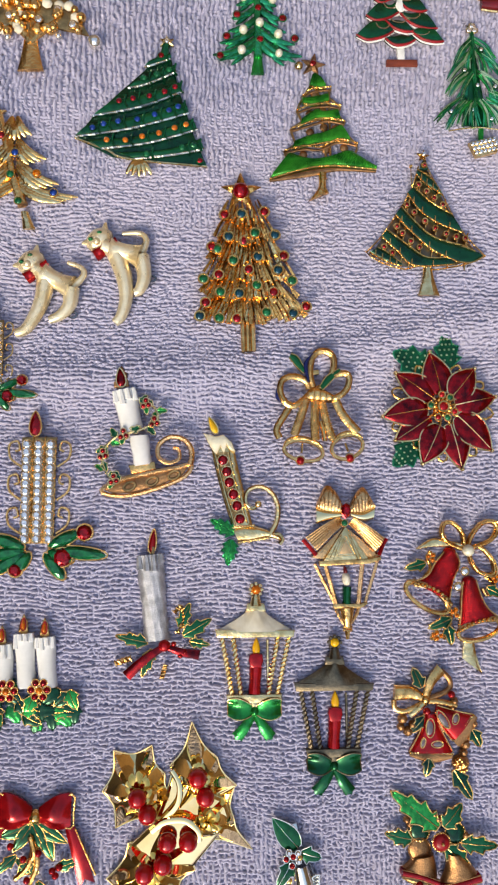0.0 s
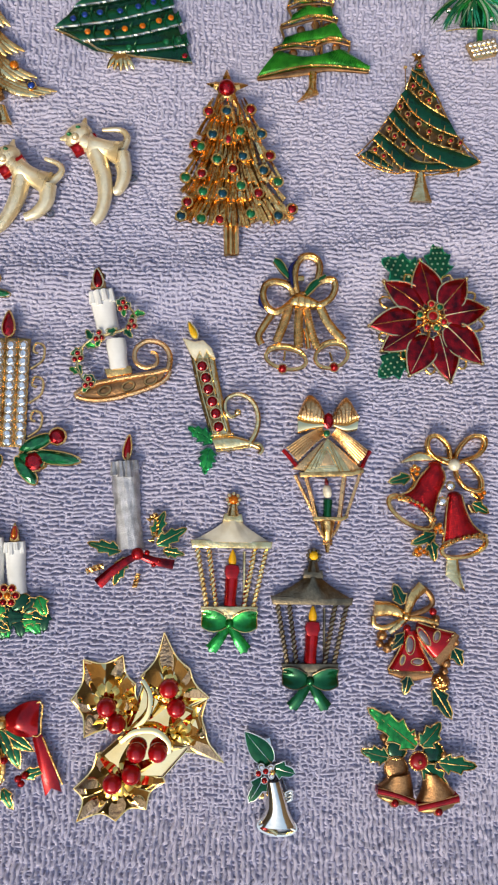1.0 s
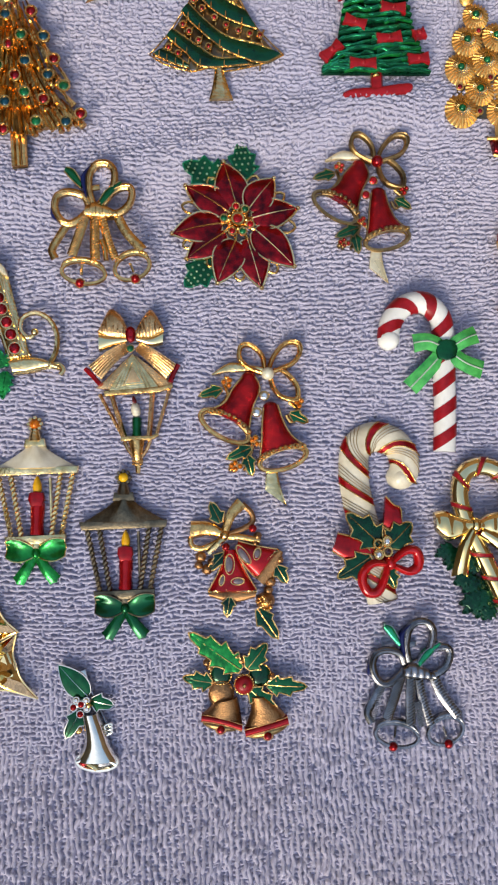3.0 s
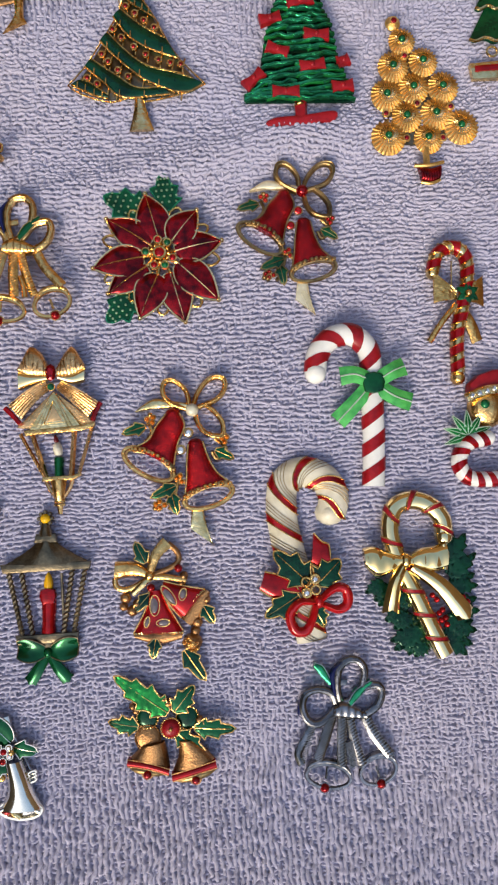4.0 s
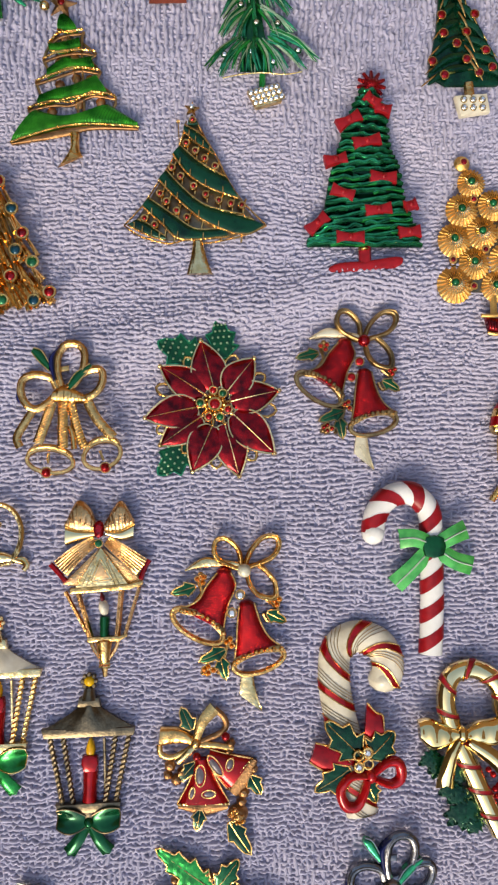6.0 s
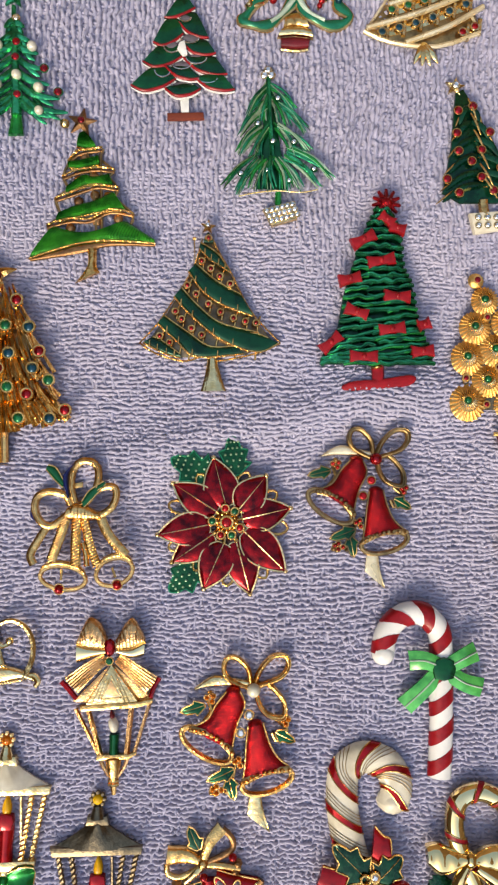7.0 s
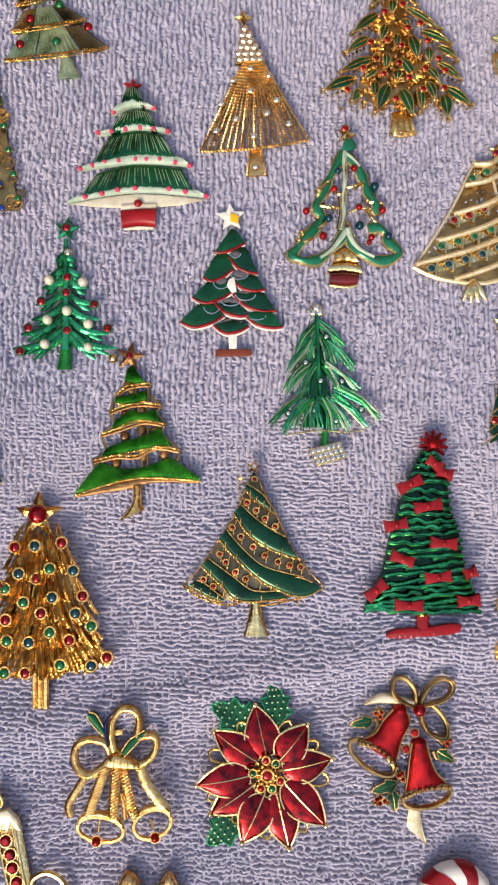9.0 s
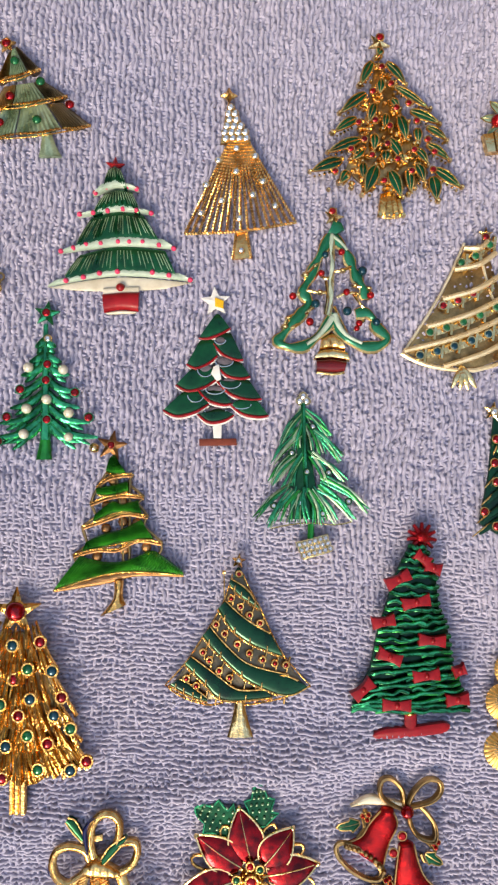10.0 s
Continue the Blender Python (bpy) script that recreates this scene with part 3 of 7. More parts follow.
def striped_tree():
    b = Brooch("striped_tree_brooch", "gold tree brooch with dark green enamel swags and ruby stones", -1.3, 32.4, 1.17, 0.1915, lift=0.6, origin=(435, 870))
    swags = (([(422, 738), (440, 748), (456, 762), (466, 780)], [(420, 748), (438, 768), (456, 780), (474, 792)]),
             ([(414, 776), (440, 800), (466, 818), (492, 832)], [(400, 790), (425, 826), (462, 852), (514, 872)]),
             ([(388, 820), (416, 852), (456, 884), (524, 902)], [(374, 836), (400, 866), (450, 910), (506, 936)]),
             ([(356, 870), (400, 902), (436, 926), (482, 926)], [(344, 884), (376, 914), (412, 944), (496, 940)]),
             ([(336, 908), (350, 914), (366, 926), (384, 940)], [(318, 918), (340, 930), (362, 940), (384, 946)]))
    for i, (up, low) in enumerate(swags):
        ob = b.span("enamel_swag", up, low, DEEP, 1.6, 0.7, rim=GOLD, rimw=1.8, nu=26, label="dark green enamel swag")
        edge = catmull([(p[0], p[1], 0) for p in low], 7)
        b.put("swag_beading", b.shape().rope([(p.x, p.y + 1, 2.0) for p in edge], 2.0), GOLD, ob)
        for k in range(1, 5):
            p = edge[min(len(edge) - 1, k * len(edge) // 5)]
            b.put("gold_thorn", b.shape().tube([(p.x, p.y + 2, 2.2), (p.x + 1, p.y - 10, 2.4)], 2.2, False, 6, 1, 1, lambda v: 1 - 0.5 * v), GOLD, ob)
    b.span("enamel_swag", [(500, 904), (520, 904), (540, 912)], [(500, 934), (530, 936), (558, 922)], DEEP, 1.6, 0.6, rim=GOLD, rimw=1.8)
    b.put("edge_rope", b.shape().rope([(426, 730, 1.2), (412, 776, 1.2), (392, 812, 1.2), (370, 846, 1.2), (344, 884, 1.2), (312, 918, 1.2)], 1.9, k=2), GOLD)
    b.put("edge_rope", b.shape().rope([(444, 730, 1.2), (456, 756, 1.2), (476, 792, 1.2), (496, 836, 1.2), (520, 876, 1.2), (562, 921, 1.2)], 1.9, k=2), GOLD)
    b.put("edge_rope", b.shape().rope([(312, 918, 1.3), (330, 932, 1.3), (356, 944, 1.4), (392, 952, 1.4), (424, 944, 1.4), (450, 952, 1.4), (490, 946, 1.4), (530, 936, 1.4), (562, 921, 1.3)], 2.4, k=3), GOLD)
    # added dark sheet: the towel's shade between the swags put into colour
    b.put("back_plate", b.shape().slab([(428, 735), (446, 735), (478, 800), (520, 880), (552, 920), (500, 940), (436, 944), (380, 944), (324, 918), (350, 882), (400, 800)], 0.1, 0.5, 0.1), BRONZE)
    stones = [(424, 772), (440, 786), (456, 800), (474, 814), (398, 816), (413, 832), (435, 850), (456, 865), (479, 876), (500, 882), (519, 885), (376, 863), (387, 877), (404, 894), (422, 906), (348, 907), (365, 919)]
    b.stones(stones, RUBY, r=5.0, z=1.9, rim=2.2, cut=False)
    b.stones([(437, 730)], RUBY, r=4.4, z=2.0, rim=2.2)
    for x, y in stones + [(444, 920), (462, 926), (478, 934), (514, 938), (380, 930), (396, 938)]:
        b.put("lattice_bar", b.shape().tube([(x + 8, y - 13, 1.1), (x + 4, y, 1.3), (x + 2, y + 13, 1.1)], 1.8, False, 6, 1, 2), GOLD)
    b.star(436, 708, 14, GOLD, turn=8)
    b.stones([(436, 707)], CRYSTAL, r=4.5, z=2.4, bezel=None)
    b.span("top_point", [(430, 726), (436, 718), (442, 726)], [(428, 736), (436, 737), (446, 736)], DEEP, 1.4, 0.4)
    flute(b, ((440, 948), (441, 1006)), 9, PALE, flare=1.5, label="brushed gold trunk")
    b.pin(411, 728, 412, 775)


def red_bow_tree():
    b = Brooch("garland_tree_brooch", "green foil enamel tree brooch covered in small red bows", 56.5, 38.0, -0.52, 0.2024, origin=(585, 160), lift=0.8)
    left, right = [(582, 0), (560, 45), (543, 100), (528, 150), (518, 205), (492, 255), (488, 270)], [(606, 0), (626, 45), (632, 100), (648, 140), (656, 190), (670, 225), (684, 268)]
    b.put("back_plate", b.shape().slab(left + right[::-1], 0.2, 1.6, 0.4), DEEP)
    a, c = catmull([(x, y, 0) for x, y in left], 8), catmull([(x, y, 0) for x, y in right], 8)
    rnd = random.Random(4)
    rows = 24
    for i in range(rows):
        k = (i + 0.6) / rows * (len(a) - 1)
        p, q = a[int(k)].lerp(a[min(len(a) - 1, int(k) + 1)], k % 1), c[int(k)].lerp(c[min(len(c) - 1, int(k) + 1)], k % 1)
        n = 2 + i // 8
        for m in range(n):
            s0, s1 = max(0, (m - 0.15) / n + rnd.uniform(-0.06, 0.06)), min(1, (m + 1.1) / n + rnd.uniform(-0.06, 0.06))
            pts = []
            for j in range(5):
                s = s0 + (s1 - s0) * j / 4
                g = p.lerp(q, s)
                pts.append((g.x, g.y + rnd.uniform(-3.2, 3.2), 1.8 + 1.6 * math.sqrt(max(0.02, 1 - (2 * s - 1) ** 2)) + rnd.uniform(-0.2, 0.3)))
            ob = b.put("garland", b.shape().tube(pts, rnd.uniform(3.6, 5.0), False, 8, 0.9, 5, lambda v: 0.85 + 0.15 * math.sin(9 * v)), GREEN if rnd.random() < 0.7 else LEAFY)
            # lighter foil green strand on top: the garland's glint put into colour
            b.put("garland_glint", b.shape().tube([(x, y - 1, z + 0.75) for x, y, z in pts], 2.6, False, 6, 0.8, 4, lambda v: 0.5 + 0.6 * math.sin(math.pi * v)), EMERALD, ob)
    for x, y, t, w in ((600, 21, 35, 12), (618, 36, 15, 12), (560, 57, -28, 18), (590, 93, -12, 20), (537, 126, -12, 16), (617, 154, 2, 19), (548, 182, 18, 17), (608, 210, -8, 19), (663, 201, -20, 9), (505, 235, -42, 17), (660, 247, -6, 16), (560, 258, 0, 20)):
        co, si = math.cos(radians(t)), math.sin(radians(t))
        pts = [(x + e * co - f * si, y + e * si + f * co) for e, f in ((-w * 1.2, -11), (-6, -7), (6, -7), (w * 1.2, -11), (w * 1.2, 11), (6, 8), (-6, 8), (-w * 1.2, 11))]
        ob = b.put("red_bow", b.shape().slab(pts, 2.4, 5.0, 0.7), MATTE_RED)
        b.put("bow_knot", b.shape().dome(x, y, 4.6, 5, 0.9, 6, n=8), MATTE_RED, ob)
    for i in range(11):
        d = math.tau * i / 11
        b.put("star_ray", b.shape().tube([(602, -12, 1.6), (602 + 25 * math.sin(d), -12 - 25 * math.cos(d), 1.2)], 6, False, 6, 1, 1, lambda v: 1 - 0.55 * v), GLITTER_RED)
    b.put("star_boss", b.shape().dome(602, -12, 1.2, 13, 2), GLITTER_RED)
    b.wire("trunk", [(587, 268), (587, 298)], 11, MATTE_RED, 1.0, flat=0.7, k=1)
    b.put("trunk_band", b.shape().dome(585, 274, 1.0, 10, 2.2, 5, n=10), GOLD)
    b.put("stand", b.shape().slab([(524, 308), (545, 298), (590, 294), (640, 286), (652, 292), (640, 304), (590, 311), (536, 316)], 0.3, 2.4, 0.8, smooth=3), MATTE_RED)


def spiral_tree():
    b = Brooch("tiered_tree_brooch", "gold tree brooch with brushed bright green enamel tiers", -42.0, 74.2, 1.70, 0.1948, origin=(230, 650))
    tiers = (([(212, 530), (217, 527), (223, 534)], [(204, 557), (222, 562), (240, 560)], None),
             ([(188, 584), (212, 580), (242, 572)], [(190, 596), (215, 598), (244, 590)], [(188, 584), (205, 568), (226, 562), (250, 560)]),
             ([(188, 628), (215, 608), (232, 612), (260, 606)], [(184, 644), (215, 630), (240, 626), (268, 632)], [(178, 612), (205, 601), (240, 596), (270, 600)]),
             ([(174, 676), (200, 664), (232, 656), (266, 640)], [(166, 694), (205, 686), (242, 678), (288, 674)], [(164, 652), (200, 640), (240, 628), (277, 634)]),
             ([(162, 702), (200, 712), (240, 710), (282, 694), (302, 702), (338, 728)], [(118, 760), (165, 744), (212, 732), (262, 729), (340, 735)], [(150, 700), (190, 690), (226, 690), (262, 674), (302, 680)]))
    for k, (up, low, rope) in enumerate(tiers):
        n = 10 + 8 * k
        ob = b.span("green_tier", up, low, SPRING, 1.4, 1.6, nu=4 * n, ribs=n, rib=0.4, label="brushed green enamel tier")
        b.put("tier_beading", b.shape().rope([(x, y + 1, 1.9) for x, y in low], 2.4, k=4), GOLD, ob)
        if rope:
            b.put("gold_scroll", b.shape().rope([(x, y, 2.0 + 0.5 * (i % 2)) for i, (x, y) in enumerate(rope)], 2.6, k=4), GOLD)
            b.put("gold_scroll", b.shape().strap([(x, y + 4, 1.2) for x, y in rope], 4.5, 0.5, 5, 0.2), COPPER)
    b.span("gold_hem", [(118, 760), (165, 745), (212, 733), (262, 730), (340, 736)], [(120, 764), (178, 755), (216, 748), (262, 738), (340, 740)], COPPER, 0.8, 0.5, nu=30)
    for pts in ([(204, 560), (190, 584), (178, 612), (188, 634), (164, 652), (174, 682), (150, 700), (160, 716)], [(250, 560), (246, 580), (270, 600), (260, 612), (277, 634), (270, 652), (302, 680), (296, 702)], [(245, 570), (246, 640), (246, 712)], [(222, 566), (232, 640), (236, 712)]):
        b.wire("gold_frame", pts, 2.6, ANTIQUE, 0.9, k=2)
    # dark copper domes fill the back windows between the tiers
    for x, y in ((216, 572), (233, 609), (205, 616), (234, 644), (205, 655), (258, 646), (237, 692), (190, 704), (275, 688)):
        b.put("dark_back_window", b.shape().dome(x, y, 0.5, 9, 0.8, n=8), COPPER)
    for i in range(5):
        d = radians(10 + 72 * i)
        b.put("star_ray", b.shape().tube([(213, 511, 1.6), (213 + 27 * math.sin(d), 511 - 27 * math.cos(d), 1.0)], 10, False, 4, 0.5, 1, lambda v: 1 - 0.9 * v), COPPER, flat=True)
    b.stones([(213, 510)], RUBY, r=6.5, z=2.2, bezel=COPPER)
    b.span("trunk", [(220, 744), (219, 775), (197, 805)], [(237, 744), (236, 772), (241, 786)], GOLD, 0.9, 1.4, label="smooth flaring gold trunk")


def emerald_tree():
    b = Brooch("emerald_tree_brooch", "metallic green enamel tree brooch with a crystal-set pot", 21.1, 91.8, 1.10, 0.1984, origin=(555, 570))
    rnd = random.Random(2)
    tips = ((512, 512, 545, 455), (592, 502, 550, 452), (530, 530, 545, 470), (575, 535, 552, 470), (497, 549, 540, 490), (612, 544, 558, 486), (493, 586, 535, 530), (618, 580, 565, 525), (520, 592, 542, 530), (592, 588, 560, 528), (466, 642, 525, 580), (656, 630, 580, 570), (490, 657, 530, 590), (632, 646, 575, 585), (520, 650, 540, 590), (600, 652, 565, 590), (545, 652, 548, 590), (575, 652, 556, 592))
    for i, (tx, ty, sx, sy) in enumerate(tips):
        z = 1.0 + 0.08 * i
        for j in range(6):
            ex, ey = tx + (j - 2.5) * 5 * (1 if abs(tx - 552) < 40 else 0.5), ty - abs(j - 2) * 3 + rnd.uniform(-5, 3)
            x0, y0 = sx + rnd.uniform(-5, 5), sy + rnd.uniform(-8, 8)
            sprig(b, x0, y0, ex, ey, rnd.uniform(2.2, 3.8), (EMERALD, EMERALD, LEAFY, MINT)[(i + j) % 4], z + rnd.uniform(0, 0.7), rnd.uniform(-0.05, 0.05) + (0.06 if tx < 552 else -0.06), rim=MINT if j == 2 else None)
    b.put("back_plate", b.shape().slab([(546, 450), (552, 450), (562, 530), (578, 640), (522, 640), (536, 530)], 0.2, 0.9, 0.3), GREEN)
    b.wire("spine", [(547, 440), (549, 520), (553, 600)], 4.5, EMERALD, 1.8)
    b.wire("gold_edge", [(492, 656), (520, 650), (560, 646), (600, 649), (630, 644)], 1.4, PALE, 2.0)
    b.stones([(553, 559), (541, 612), (580, 630), (496, 617), (624, 609), (527, 527), (563, 481), (590, 560)], CRYSTAL, r=4.6, z=2.8, bezel=GREEN, rim=1.8)
    b.star(547, 430, 14, SILVER, n=6)
    b.stones([(547, 427), (541, 436), (553, 436)], CRYSTAL, r=6, z=2, bezel=PALE)
    b.wire("trunk", [(561, 648), (560, 674)], 6, LEAFY, 1.0, k=1)
    b.put("pot", b.shape().slab([(533, 679), (590, 664), (593, 696), (548, 709)], 0.2, 2.2, 0.4), PALE)
    b.stones([(540 + 9 * i + 4 * j, 683 - 2.4 * i + 9 * j) for j in range(3) for i in range(6)], CRYSTAL, r=4.6, z=2.1, bezel=PALE, rim=1.0)


def scallop_tree():
    b = Brooch("scalloped_tree_brooch", "white-edged green enamel tree brooch with red scallops and star", -10.9, 131.2, 1.88, 0.1955, origin=(385, 640))
    fans = ((386, 553, 3, 352, 598, 408, 580, 6), (398, 588, 12, 378, 608, 431, 637, 10), (366, 600, 12, 331, 645, 385, 630, 12), (410, 640, 16, 384, 648, 443, 667, 12), (358, 648, 16, 312, 682, 384, 672, 14),
            (420, 672, 20, 384, 675, 463, 707, 14), (340, 692, 16, 290, 727, 370, 716, 14), (378, 692, 16, 350, 690, 412, 716, 12), (436, 706, 16, 408, 718, 475, 737, 10), (384, 726, 16, 350, 734, 414, 736, 14))
    for i, (tx, ty, tw, lx, ly, rx, ry, sag) in enumerate(fans):
        low = [(lx, ly), (lx * 0.7 + rx * 0.3, ly * 0.7 + ry * 0.3 + sag), (lx * 0.3 + rx * 0.7, ly * 0.3 + ry * 0.7 + sag * 0.8), (rx, ry)]
        up = [(tx - tw, ty + (3 if tw > 5 else 0)), (tx, ty - (2 if tw > 5 else 0)), (tx + tw, ty + 1)]
        z = 1.2 + 0.12 * i
        ob = b.span("green_fan", up, low, DEEP if i % 2 else GREEN, z, 0.7)
        edge = catmull([(p[0], p[1], 0) for p in low], 6)
        b.put("red_edge", b.shape().tube([(p.x, p.y, z + 0.5) for p in edge], 2.5, False, 7, 1, 1, lambda v: 0.6 + 0.5 * math.sin(math.pi * v)), MATTE_RED, ob)
        b.put("white_edge", b.shape().tube([(p.x, p.y + 3.4, z - 0.1) for p in edge], 2.0, False, 6, 1, 1, lambda v: 0.4 + 0.8 * v * (1.2 - v) * 2), WHITE, ob)
    for x, y, r, q in ((390, 602, 10, 8), (397, 640, 16, 10), (364, 655, 14, 13), (381, 690, 17, 9), (408, 678, 18, 11), (347, 701, 14, 12), (381, 727, 19, 8), (427, 717, 17, 8)):
        b.put("window_rim", b.shape().tube([(x + r * math.cos(math.pi * k / 10), y + q * math.sin(math.pi * k / 10), 2.6) for k in range(11)], 1.5, False, 6, 1, 1), SILVER)
        # solid dark fill where the hoop is open to the shaded towel
        b.put("window", b.shape().dome(x, y, 2.0, r * 0.9, 0.35, q * 0.8, n=14), GREYISH)
    b.put("mast", b.shape().slab([(378, 650), (388, 646), (392, 672), (384, 676), (374, 662)], 2.2, 3.2, 0.3), WHITE)
    b.star(382, 531, 27, WHITE, 0.5, 1.4, 0.46, turn=-4, peak=0.3)
    b.put("star_point", b.shape().slab([(381, 524), (397, 530), (396, 544), (381, 540)], 1.4, 2.2, 0.2), YELLOW)
    b.put("trunk", b.shape().slab([(376, 748), (393, 748), (392, 776), (378, 776)], 0.3, 1.5, 0.3), WHITE)
    b.put("base", b.shape().slab([(353, 777), (418, 776), (419, 788), (353, 789)], 0.2, 1.8, 0.4), RUST, label="brown painted base bar")


def pearl_tree():
    b = Brooch("pearl_tree_brooch", "green enamel tree brooch with pearls and red stones", -69.9, 119.9, 2.29, 0.1956)
    b.put("spine", b.shape().tube([(2, -115, 1.2), (4, 0, 2.2), (4, 90, 1.6)], 8, False, 8, 0.9, 4, lambda s: 0.5 + 0.7 * s), EMERALD)
    for y, w, d in ((-78, 18, 10), (-55, 28, 14), (-34, 42, 16), (-10, 52, 22), (14, 60, 26), (38, 78, 28), (58, 92, 34), (66, 64, 34)):
        for s in (-1, 1):
            sprig(b, 3, y - 12, 3 + s * w, y + d - 6, 8.5, EMERALD, 1.4, 0.14 * s)
            sprig(b, 3 + s * w * 0.35, y, 3 + s * w * 0.85, y + d + 6, 6.5, EMERALD, 1.2, 0.12 * s)
    b.star(4, -134, 24, EMERALD, turn=8)
    b.stones([(5, -134), (8, -42), (-38, 2), (6, -14), (56, 8), (-60, 50), (8, 55), (80, 52), (-74, 92)], RUBY, r=7.5, z=2.8, bezel=EMERALD)
    b.stones([(8, -88)], CRYSTAL, r=6, z=2.4)
    b.pearls([(-24, -36, 9), (36, -32, 9), (8, 20, 9), (-26, 36, 9), (46, 44, 9), (-30, 80, 9), (46, 86, 8)], z=3.4)
    flute(b, ((4, 76), (2, 124)), 8, LEAFY, flare=0.7)
    b.put("gold_tip", b.shape().dome(88, 104, 0.8, 9, 1.6), PALE)


def pleated_tree():
    b = Brooch("pleated_tree_brooch", "pleated green tree brooch with white snowy edges, pink dots", -50.6, 176.0, 2.06, 0.2055, origin=(205, 150))
    tiers = (([(158, 190), (222, 175), (302, 181)], [(130, 229), (222, 213), (322, 219)], [(104, 244), (222, 225), (350, 234)], 26),
             ([(178, 125), (225, 114), (266, 121)], [(150, 173), (222, 156), (294, 160)], [(122, 187), (222, 174), (320, 178)], 22),
             ([(202, 82), (222, 76), (246, 80)], [(180, 113), (225, 101), (260, 109)], [(154, 123), (225, 114), (284, 118)], 16),
             ([(208, 40), (217, 36), (227, 41)], [(198, 66), (217, 58), (238, 66)], [(180, 86), (218, 72), (258, 77)], 9))
    for k, (up, mid, low, n) in enumerate(tiers):
        z = 0.7 + 0.6 * k
        b.span("snow_edge", mid, low, WHITEGREEN, z + 0.3, 1.0, nu=36, ribs=n // 2, rib=0.15, label="pale greenish white edge")
        ob = b.span("pleated_tier", up, [(x, y + 9) for x, y in mid], GREEN, z + 0.6, 1.0, nu=40, ribs=n, rib=0.22, label="pleated green enamel tier")
        a, c = catmull([(x, y, 0) for x, y in up], 16), catmull([(x, y, 0) for x, y in mid], 16)
        for i in range(1, n):
            j = i * 32 // n
            p, q = a[j].lerp(c[j], 0.2), a[j].lerp(c[j], 0.98)
            b.put("pleat_ridge", b.shape().tube([(p.x, p.y, z + 1.3), ((p.x + q.x) / 2, (p.y + q.y) / 2, z + 1.66), (q.x, q.y, z + 1.2)], 0.9, False, 5, 1, 2), MINT, ob)
    dots = ((184, 82), (202, 72), (218, 67), (238, 70), (254, 74), (158, 120), (181, 117), (205, 113), (231, 110), (254, 112), (279, 117), (127, 184), (148, 178), (169, 172), (194, 170), (223, 167), (242, 167), (264, 167), (292, 172), (317, 178), (136, 235), (165, 229), (192, 222), (222, 219), (281, 220), (309, 225), (345, 233))
    for x, y in dots:
        b.put("pink_dot", b.shape().dome(x, y, 1.9 + (0.5 if y < 130 else 0), 4.8, 1.2, n=8), PINK)
    b.span("snow_base", [(104, 245), (222, 227), (348, 236)], [(150, 250), (222, 252), (300, 247)], CREAM, 0.5, 0.4)
    b.star(216, 31, 17, MATTE_RED, turn=5)
    b.span("pot_rim", [(198, 246), (228, 244), (258, 243)], [(198, 260), (228, 258), (258, 257)], CREAM, 0.8, 1.0)
    b.span("pot", [(197, 257), (228, 254), (259, 253)], [(200, 289), (228, 284), (257, 287)], MATTE_RED, 1.2, 1.8)
    b.span("pot_foot", [(202, 289), (228, 285), (255, 287)], [(206, 292), (228, 291), (252, 290)], CREAM, 0.8, 0.6)
    b.put("red_knob", b.shape().dome(227, 246, 1.2, 8, 1.6), MATTE_RED)


def ray_tree():
    b = Brooch("rope_tree_brooch", "fan-shaped gold rope tree brooch with a crystal crown", -5.3, 195.4, 2.89, 0.2053)
    for i in range(17):
        s = i / 16
        x1 = -94 + 192 * s
        y1 = 86 - 18 * s + 4 * math.sin(math.pi * s)
        b.put("gold_rope", b.shape().rope([(-13 + 30 * s, -82, 1.6), (x1, y1, 1.0 + 1.3 * math.sin(math.pi * s))], 3.5, pitch=3.4), SATIN)
    b.put("lower_bar", b.shape().rope([(-95, 86, 1.2), (0, 84, 2.0), (98, 67, 1.2)], 3.4, k=3), SATIN)
    b.put("crown_plate", b.shape().slab([(-16, -150), (-6, -150), (24, -78), (-30, -76)], 0.3, 1.5, 0.3), GOLD)
    spots = []
    for j, n in enumerate((1, 2, 2, 3, 4, 4)):
        for i in range(n):
            spots.append((-10 + (i - (n - 1) / 2) * 12 + 1.6 * j, -142 + 11.5 * j))
    b.stones(spots, CRYSTAL, r=5.6, z=1.6, rim=0.8, bezel=PALE)
    b.stones([(-2, -64), (-34, -42), (30, -50), (-4, -22), (-56, 2), (42, -4), (-30, 30), (24, 20), (-66, 52), (62, 40), (0, 62)], CRYSTAL, r=5, z=2.4, bezel=PALE)
    b.star(-13, -164, 15, GOLD, n=4, inner=0.5)
    b.put("trunk", b.shape().slab([(-6, 82), (12, 82), (20, 130), (-14, 132)], 0.3, 1.5, 0.4), SATIN)
    for x0, x1 in ((-6, -13), (12, 19)):
        b.put("trunk_edge", b.shape().rope([(x0, 82, 1.6), (x1, 131, 1.6)], 3.0), SATIN)
    b.stones([(2, 116)], CRYSTAL, r=5, z=1.4)


